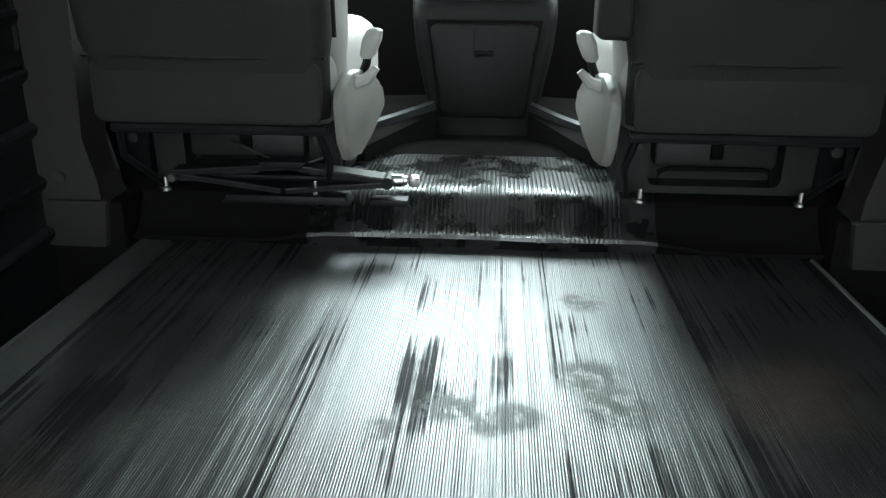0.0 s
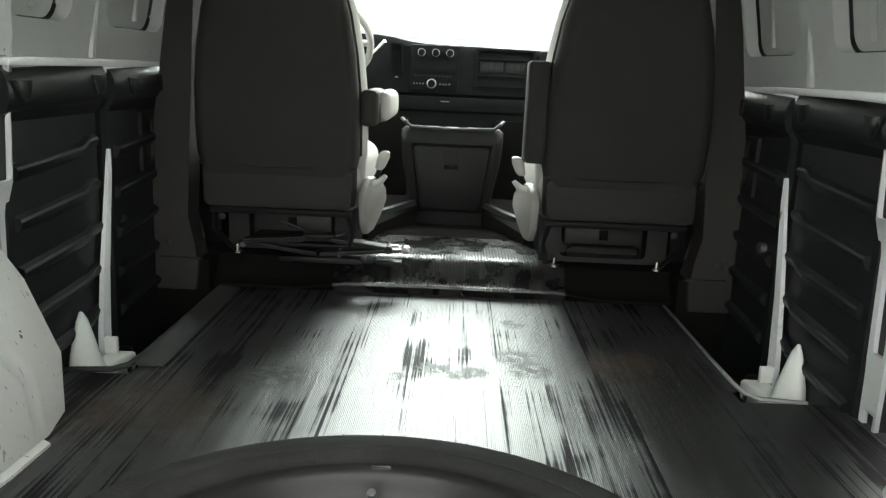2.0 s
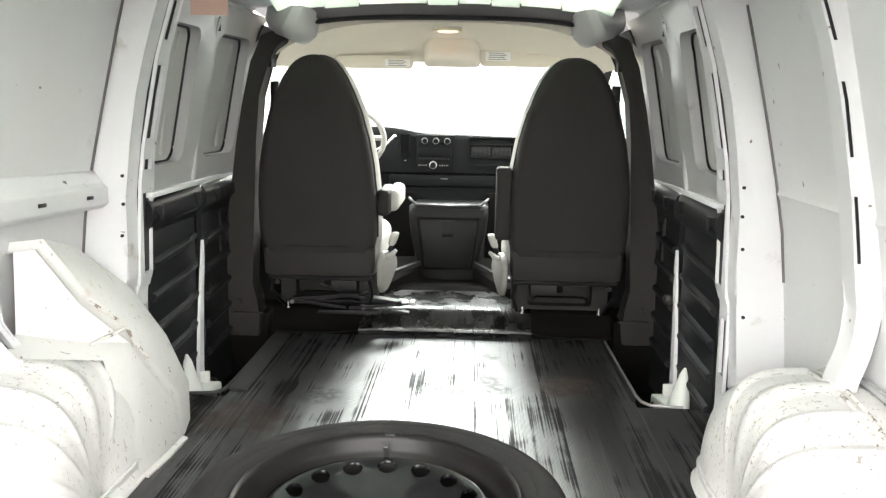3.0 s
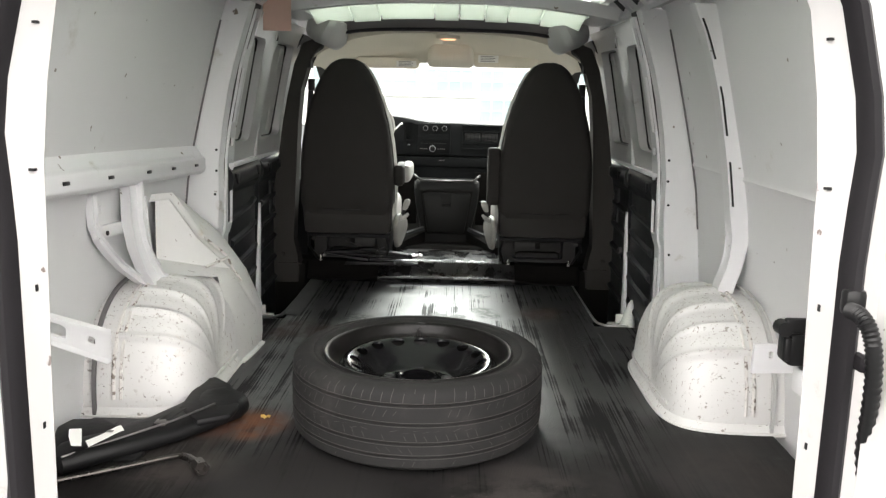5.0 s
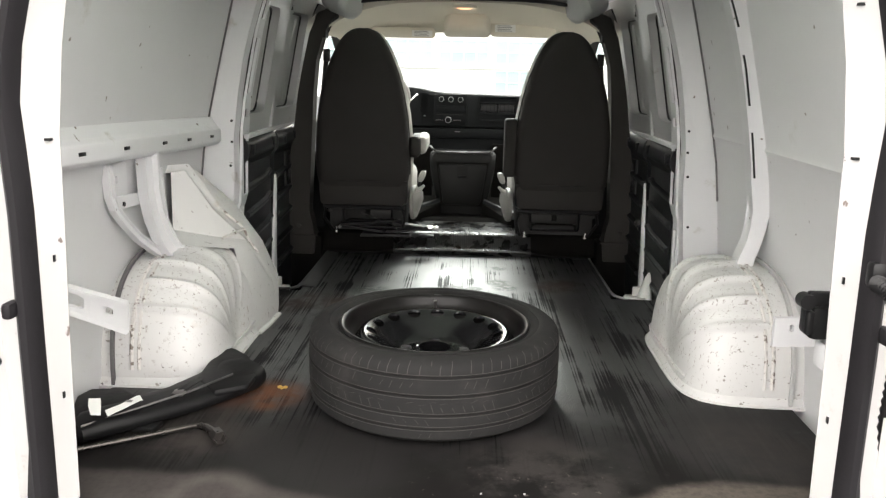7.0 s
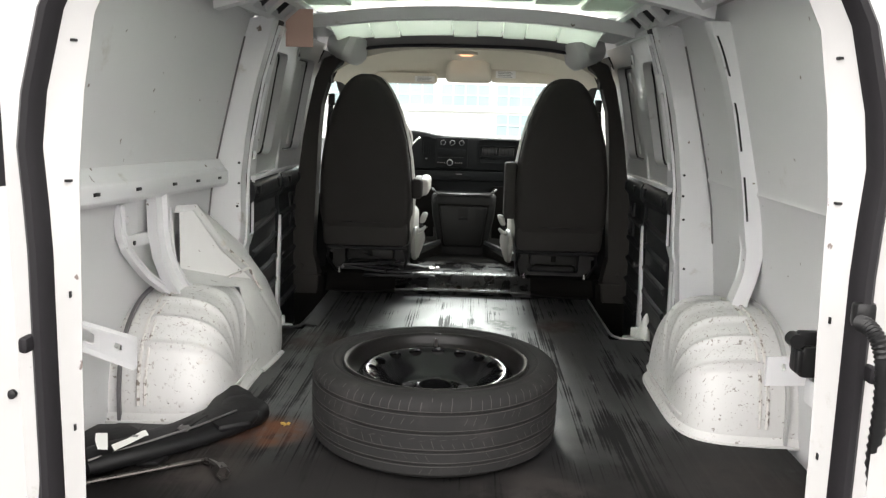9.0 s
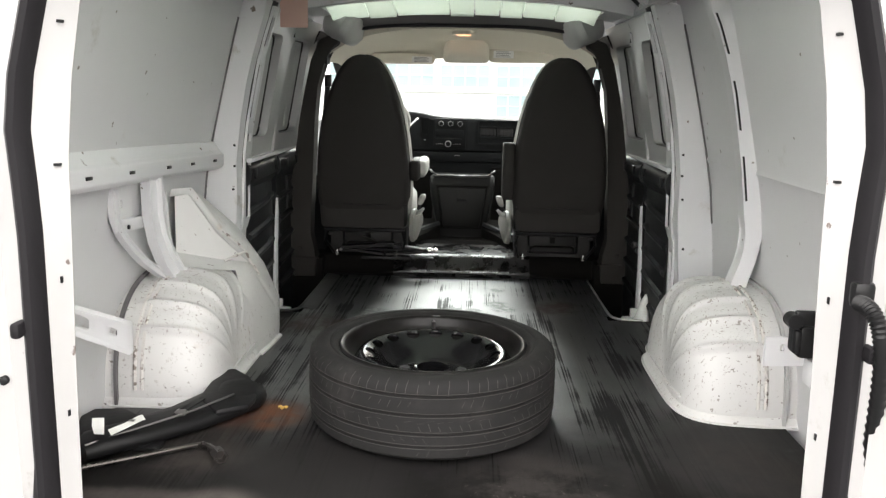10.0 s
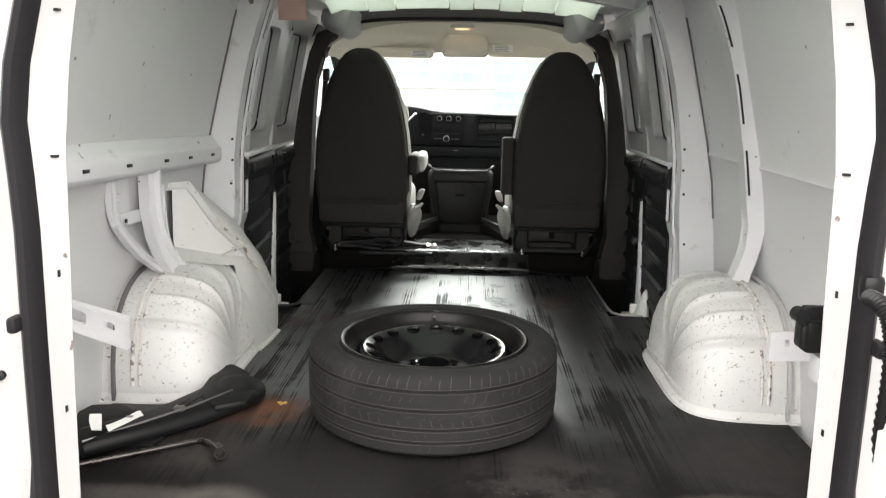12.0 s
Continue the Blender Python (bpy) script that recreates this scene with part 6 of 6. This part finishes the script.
# rim: flange, barrel, dished disc with a ring of holes
rim = part("rim", revolve([(0.268, 0.198), (0.270, 0.209), (0.264, 0.214), (0.257, 0.212), (0.252, 0.204), (0.250, 0.196), (0.246, 0.188), (0.243, 0.180), (0.236, 0.176), (0.232, 0.166), (0.226, 0.150), (0.223, 0.120), (0.220, 0.02), (0.255, 0.01)], (WX, WY, 0.002), 96), BARREL, spare, "dusty black steel rim", smooth=50)
N_HOLES = 16
DISC = [(0.03, 0.133), (0.052, 0.133), (0.060, 0.127), (0.072, 0.115), (0.105, 0.116), (0.125, 0.128), (0.150, 0.153), (0.175, 0.174), (0.195, 0.184), (0.207, 0.186), (0.215, 0.183), (0.223, 0.172), (0.231, 0.156)]


def disc():
    """The pressed centre: a bowl pierced by a ring of oval holes, with a low hub."""
    bm = bmesh.new()
    nr, na = 60, N_HOLES * 26
    rc, ht, hr = 0.182, 0.0135, 0.0205
    rows = []
    for i in range(nr + 1):
        r = 0.046 + (0.231 - 0.046) * i / nr
        z = sum(lerp_table(DISC, r + d) for d in (-0.006, -0.003, 0.0, 0.003, 0.006)) / 5
        rows.append([bm.verts.new((WX + r * math.cos(2 * math.pi * k / na), WY + r * math.sin(2 * math.pi * k / na), z + 0.002)) for k in range(na)])
    cell = 2 * math.pi / N_HOLES
    def inside(v):
        d = v.co - Vector((WX, WY, 0))
        r, t = d.xy.length, math.atan2(d.y, d.x)
        u = (t + cell / 2) % cell - cell / 2
        return ((r - rc) / ht) ** 2 + (u * rc / hr) ** 2, r, t, u
    for i in range(nr):
        for k in range(na):
            q = (k + 1) % na
            quad = (rows[i][k], rows[i][q], rows[i + 1][q], rows[i + 1][k])
            if sum(inside(v)[0] < 1 for v in quad) < 3:
                bm.faces.new(quad)
    # round the edges of the holes and turn them down
    rim_edges = [e for e in bm.edges if len(e.link_faces) == 1 and all(0.16 < inside(v)[1] < 0.2 for v in e.verts)]
    for v in {v for e in rim_edges for v in e.verts}:
        f, r, t, u = inside(v)
        g = 1 / math.sqrt(max(f, 0.05))
        r2, t2 = rc + (r - rc) * g, t - u + u * g
        v.co.x, v.co.y = WX + r2 * math.cos(t2), WY + r2 * math.sin(t2)
    down = bmesh.ops.extrude_edge_only(bm, edges=rim_edges)
    for v in down["geom"]:
        if isinstance(v, bmesh.types.BMVert):
            v.co.z -= 0.007
    bmesh.ops.delete(bm, geom=[v for v in bm.verts if not v.link_faces], context="VERTS")
    return bm


part("wheel_disc", disc(), RIM, spare, "gloss black pierced wheel disc", smooth=60)
for k in range(5):
    a = 2 * math.pi * k / 5 + 0.3
    part("lug_hole", revolve([(0.0, 0.0), (0.010, 0.0), (0.014, 0.004), (0.016, 0.003), (0.016, -0.004)], (WX + 0.088 * math.cos(a), WY + 0.088 * math.sin(a), 0.121), 14), DARK, spare)
part("hub_rim", revolve([(0.046, -0.03), (0.046, 0.004), (0.052, 0.006), (0.058, 0.002)], (WX, WY, 0.133), 40), RIM, spare)
part("underside", revolve([(0.0, 0.0), (0.225, 0.0), (0.225, 0.008), (0.0, 0.008)], (WX, WY, 0.03), 40), BLACK, spare)
part("valve", tube([(WX - 0.008, WY + 0.236, 0.178), (WX - 0.008, WY + 0.222, 0.196), (WX - 0.008, WY + 0.215, 0.208)], 0.005, 8), DULL, spare)
part("balance_weight", box(WX - 0.014, WX + 0.010, WY + 0.256, WY + 0.262, 0.206, 0.215, 0.002), BLACK, spare)

spare.scale = (1.012, 1.012, 1.045)
spare.location.y += 0.012


# ---- loose tools on the floor ----
bag = thing("tool_pouch", (-0.76, 0.66, 0.004), "black plastic tool pouch lying against the wheel arch", "tool pouch")
ends = [(-0.93, 0.44), (-0.90, 0.47), (-0.82, 0.555), (-0.73, 0.66), (-0.67, 0.745), (-0.62, 0.83), (-0.595, 0.87)]
rings = []
for i, (x, y) in enumerate(ends):
    t = i / (len(ends) - 1)
    w = 0.05 + 0.055 * t if i < 6 else 0.07
    hgt = 0.045 + 0.012 * t + 0.006 * math.sin(9 * t)
    side = Vector((-0.78, 0.62, 0))
    ring = []
    for k in range(14):
        a = 2 * math.pi * k / 14
        ring.append(tuple(Vector((x, y, 0.004 + hgt / 2)) + side * w * math.copysign(abs(math.cos(a)) ** 0.7, math.cos(a)) + Vector((0, 0, hgt / 2 * math.copysign(abs(math.sin(a)) ** 0.6, math.sin(a))))))
    rings.append(ring)
part("pouch_body", loft(rings), BAG, bag, smooth=50)
part("flap", prism([(-0.72, 0.74), (-0.64, 0.65), (-0.56, 0.70), (-0.553, 0.80), (-0.62, 0.93), (-0.685, 0.995), (-0.73, 0.97)], "z", 0.035, 0.058, bevel=0.010), BAG, bag)
part("fold", prism([(-1.0, 0.60), (-0.95, 0.45), (-0.86, 0.53), (-0.82, 0.60), (-0.90, 0.665), (-0.985, 0.655)], "z", 0.030, 0.052, bevel=0.010), BAG, bag)
part("stitch", tube([(-0.90, 0.42, 0.050), (-0.80, 0.53, 0.054), (-0.70, 0.64, 0.058), (-0.62, 0.76, 0.062)], 0.003, 6), DULL, bag)
part("buckle", box(-0.745, -0.715, 0.615, 0.645, 0.050, 0.062, 0.004), DULL, bag)
part("strap", loft([[(x - 0.012, y, z), (x + 0.012, y + 0.01, z), (x + 0.012, y + 0.01, z + 0.003), (x - 0.012, y, z + 0.003)] for x, y, z in ((-0.80, 0.50, 0.004), (-0.76, 0.55, 0.03), (-0.73, 0.62, 0.058), (-0.70, 0.70, 0.064))]), BLACK, bag)
part("strap_end", prism([(-0.81, 0.49), (-0.75, 0.49), (-0.74, 0.54), (-0.80, 0.55)], "z", 0.003, 0.016, bevel=0.004), BLACK, bag)
lab = thing("paper_label", (-0.86, 0.49, 0.062), "curled white paper label on the black pouch", "label")
part("label_strip", loft([[(-0.868, 0.482, 0.066), (-0.846, 0.452, 0.064)], [(-0.84, 0.515, 0.070), (-0.822, 0.490, 0.068)], [(-0.818, 0.560, 0.074), (-0.798, 0.532, 0.072)], [(-0.812, 0.568, 0.073), (-0.792, 0.540, 0.071)]], closed=False, caps=False), PAPER, lab)
part("label_tab", loft([[(-0.926, 0.520, 0.080), (-0.896, 0.524, 0.080)], [(-0.915, 0.492, 0.072), (-0.883, 0.495, 0.070)], [(-0.888, 0.448, 0.068), (-0.864, 0.452, 0.066)]], closed=False, caps=False), PAPER, lab)
part("print_bar", box(-0.832, -0.815, 0.520, 0.532, 0.0735, 0.0745), INK, lab)

wr = thing("lug_wrench", (-0.70, 0.47, 0.003), "worn steel lug wrench with a bent socket end", "lug wrench")
part("shaft", tube([(-0.905, 0.375, 0.014), (-0.80, 0.440, 0.014), (-0.665, 0.525, 0.014), (-0.645, 0.535, 0.014), (-0.625, 0.530, 0.015)], 0.0065, 10), TOOL, wr)
part("bend", tube([(-0.635, 0.534, 0.014), (-0.615, 0.522, 0.015), (-0.59, 0.495, 0.018), (-0.572, 0.470, 0.020)], 0.010, 10), TOOL, wr)
d = Vector((0.55, -0.83, 0.05)).normalized()
p0 = Vector((-0.582, 0.485, 0.021))
sock = revolve([(0.011, 0.0), (0.018, 0.006), (0.019, 0.045), (0.0145, 0.045), (0.0135, 0.025), (0.0, 0.025)], (0, 0, 0), 6)
bmesh.ops.transform(sock, matrix=Matrix.Translation(p0) @ d.to_track_quat("Z", "Y").to_matrix().to_4x4(), verts=sock.verts)
part("socket", sock, TOOL, wr, "hexagonal socket", smooth=20)
wr.location.y -= 0.014

leaf = thing("dry_leaf", (-0.487, 0.80, 0.003), "small dry yellow leaf on the rubber mat", "leaf")
bm = bmesh.new()
vs = [bm.verts.new((-0.487 + 0.013 * math.cos(a) * (1 + 0.4 * math.sin(3 * a)), 0.80 + 0.012 * math.sin(a), 0.006 + 0.006 * abs(math.sin(2 * a)))) for a in [2 * math.pi * k / 12 for k in range(12)]]
mid = bm.verts.new((-0.487, 0.80, 0.004))
for k in range(12):
    bm.faces.new((mid, vs[k], vs[(k + 1) % 12]))
part("blade", bm, YELLOW, leaf)

for x, y in ((0.187, 0.253), (0.089, 0.248), (0.10, 0.092)):
    c = thing("paper_scrap", (x, y, 0.003), "tiny pale scrap on the dusty mat", "litter", group="litter")
    part("scrap", prism([(x, y), (x + 0.004, y + 0.002), (x + 0.003, y + 0.006), (x - 0.001, y + 0.004)], "z", 0.002, 0.004), MID_GREY, c)

# ---- latch plate ----
for x in (-0.166, 0.168):
    b = thing("door_buffer", (x, -0.014, -0.016), "black rubber door buffer on the sill", "rubber buffer", group="door buffers")
    part("pad", loft([[(x + u, -0.014 + v, zz) for u, v in round_rect(-w, w, -hh, hh, 0.006, 3)] for zz, w, hh in ((-0.022, 0.027, 0.027), (-0.004, 0.027, 0.026), (0.001, 0.023, 0.022))]), BLACK, b)
    for i in range(3):
        part("pad_rib", box(x - 0.010, x + 0.006, -0.026 + 0.009 * i, -0.022 + 0.009 * i, 0.0, 0.003, 0.001), TRIM, b)
st = thing("latch_striker", (-0.05, -0.02, -0.018), "black steel latch striker on the white sill", "latch striker")
for x in (-0.094, -0.006):
    foot = part("foot", loft([[(x + u, -0.026 + v, zz) for u, v in round_rect(-w, w, -hh, hh, 0.009, 4)] for zz, w, hh in ((-0.024, 0.017, 0.022), (-0.008, 0.016, 0.020), (-0.003, 0.010, 0.013))]), BLACK, st)
    part("bolt_head", revolve([(0, 0.008), (0.008, 0.008), (0.009, 0.0)], (x, -0.030, -0.006), 6), DULL, foot, smooth=20)
part("rusty_base", box(-0.077, -0.023, -0.040, -0.010, -0.024, -0.0115, 0.002), RUST, st, "orange rust stain round the striker")
part("loop", tube([(-0.094, -0.012, -0.008), (-0.088, -0.008, 0.002), (-0.05, -0.007, 0.004), (-0.012, -0.008, 0.002), (-0.006, -0.012, -0.008)], 0.007, 10), BLACK, st)

# ---- check latch and wiring at the right frame ----
ck = thing("door_check", (0.78, 0.25, 0.40), "black door check arm box on the frame", "door check")
part("housing", box(0.752, 0.812, 0.20, 0.27, 0.405, 0.476, 0.010), BLACK, ck)
part("arm", box(0.735, 0.80, 0.188, 0.206, 0.480, 0.512, 0.005), BLACK, ck)
part("sticker", box(0.795, 0.812, 0.196, 0.20, 0.44, 0.47, 0.001), AMBER, ck, "pale yellow sticker")
part("roller", revolve([(0, 0), (0.016, 0), (0.016, 0.03), (0, 0.03)], (0.734, 0.186, 0.490), 16, "y"), BLACK, ck)
part("link", box(0.738, 0.752, 0.19, 0.21, 0.42, 0.47, 0.004), BLACK, ck)
part("strap", plate_with_hole(0.80, 0.925, 0.283, 0.358, round_rect(0.838, 0.850, 0.322, 0.340, 0.005, 3), lambda u, v, d: (u, 0.52 + d - 0.1 * (0.94 - u), v), 0.012), WHITE, ck)
part("clamp", box(0.787, 0.815, 0.20, 0.26, 0.335, 0.395, 0.008), WHITE, ck)
loom = thing("wiring_loom", (0.775, -0.04, 0.45), "black corrugated wiring tube between frame and door", "wiring loom")
pts, radii = [], []
for k in range(61):
    t = k / 60
    pts.append((0.758 + 0.02 * t + 0.045 * t * t, 0.0 - 0.06 * math.sin(math.pi * min(1, t * 1.1)) - 0.01, 0.585 + 0.022 * math.sin(math.pi * t * 1.2) - 0.26 * t * t - 0.05 * t))
    radii.append(0.0155 if k % 2 else 0.0125)
part("corrugated_tube", tube(pts, 0.015, 12, radii=radii), BLACK, loom, smooth=60)
part("grommet", box(0.755, 0.795, 0.0, 0.03, 0.57, 0.62, 0.010), BLACK, loom)

# flat tan square of unknown kind at the roof rail
card = thing("hanging_card", (-0.67, 1.878, 1.181), "plain flat tan square at the roof rail", "card")
part("card_sheet", prism([(-0.725, 1.181), (-0.613, 1.181), (-0.613, 1.33), (-0.725, 1.33)], "y", 1.876, 1.880), FLAT_TAN, card)

# ---- rear bumper ----
bump = thing("rear_bumper", (0, -0.12, -0.35), "grey plastic rear step bumper with moulded treads", "bumper")
BUMP_LINE = [(-0.26, -0.20), (-0.24, -0.105), (-0.21, -0.085), (-0.04, -0.072), (-0.015, -0.062), (0.13, -0.058)]


def bumper_z(x, y):
    """Height of the step: a flat tread on each side and a sunk middle with sloping ends."""
    a = abs(x)
    v = y - 0.10 * max(0.0, a - 0.4) ** 1.5
    edge = 0.405 + 0.60 * min(0.0, v)
    t = min(1.0, max(0.0, (edge - a) / 0.055))
    return lerp_table(BUMP_LINE, v) - (0.034 * t if v > -0.25 else 0.0)


rings = []
for k in range(161):
    x = -1.02 + 2.04 * k / 160
    y = 0.10 * max(0, (abs(x) - 0.4)) ** 1.5
    top = [(x, y + v, bumper_z(x, y + v)) for v in (0.13, 0.02, -0.015, -0.04, -0.08, -0.12, -0.16, -0.21, -0.24)]
    rings.append([(x, y + 0.13, -0.40)] + top + [(x, y - 0.26, -0.2), (x, y - 0.24, -0.40)])
part("bumper_shell", loft(rings), BUMPER, bump, smooth=25)
for s in (-1, 1):
    for base, splits in ((-0.040, (0.455, 0.702, 0.93)), (-0.107, (0.45, 0.638, 0.840, 0.96)), (-0.176, (0.43, 0.645, 0.85, 0.97))):
        for x0, x1 in zip(splits, splits[1:]):
            low, high = [], []
            for u, v in round_rect(x0 + 0.003, x1 - 0.003, base + 0.003, base + 0.064, 0.007, 3):
                y = v + 0.21 * (u - 0.42)
                low.append((s * u, y, bumper_z(u, y) - 0.004))
                high.append((s * (x0 + x1) / 2 + s * (u - (x0 + x1) / 2) * 0.985, y, bumper_z(u, y) + 0.0022))
            part("tread_pad", loft([low, high]), BUMPER, bump)
for s in (-1, 1):
    b = thing("hinge_bolt", (s * 0.825, 0.05, -0.05), "painted lower door hinge with a bolt", "door hinge", group="rear door hinges")
    part("hinge_leaf", box(min(s * 0.808, s * 0.830), max(s * 0.808, s * 0.830), 0.034, 0.055, -0.055, -0.012, 0.005), MID_GREY, b)
    part("bolt_head", revolve([(0, -0.008), (0.007, -0.008), (0.008, 0)], (s * 0.819, 0.034, -0.032), 6, "y"), DULL, b)
    # corner block whose grey paints the shaded pocket under the door
    bm = loft([[(s * 0.803, 0.085, z), (s * 0.815, 0.064, z), (s * 1.0, 0.095, z), (s * 1.0, 0.16, z), (s * 0.803, 0.16, z)] for z in (-0.10, 0.0, 0.10)])
    structure("corner_panel_" + ("left" if s < 0 else "right"), bm, MID_GREY, "body corner below the door hinge, greyed as a shaded pocket", "van body")

# ---- outside ----
bm = bmesh.new()
bm.faces.new([bm.verts.new(p) for p in ((-400, -400, -0.75), (400, -400, -0.75), (400, 400, -0.75), (-400, 400, -0.75))])
structure("ground", bm, ASPHALT, "open asphalt yard round the van", "ground")
house = thing("building", (0, 42, -0.75), "pale building with blue-glazed windows across the yard", "building")
wall = part("facade", box(-22, 22, 41.0, 52, -0.75, 9.0), FACADE, house)
part("parapet", box(-22.2, 22.2, 40.85, 41.3, 8.7, 9.3), FACADE, house)
part("ledge", box(-22, 22, 40.85, 41.05, 0.82, 0.98), FACADE, house)
for row, (z0, z1) in enumerate(((-0.45, 0.75), (1.05, 2.25), (3.6, 5.2), (6.2, 7.8))):
    for col in range(-6, 7):
        x0 = 1.25 + 2.9 * col
        if row == 0 and col < 0:
            continue
        w = part("window", plate_with_hole(x0, x0 + 2.6, z0, z1, round_rect(x0 + 0.06, x0 + 2.54, z0 + 0.06, z1 - 0.06, 0.01, 1), lambda u, v, d: (u, 40.93 + d, v), 0.08), FRAME, house)
        part("pane", box(x0 + 0.05, x0 + 2.55, 40.97, 40.99, z0 + 0.05, z1 - 0.05), PANE, w)
        for i in (1, 2, 3):
            part("mullion", box(x0 + 0.65 * i - 0.03, x0 + 0.65 * i + 0.03, 40.93, 40.975, z0 + 0.05, z1 - 0.05), FRAME, w)
        part("transom", box(x0 + 0.05, x0 + 2.55, 40.93, 40.975, (z0 + z1) / 2 - 0.02, (z0 + z1) / 2 + 0.02), FRAME, w)
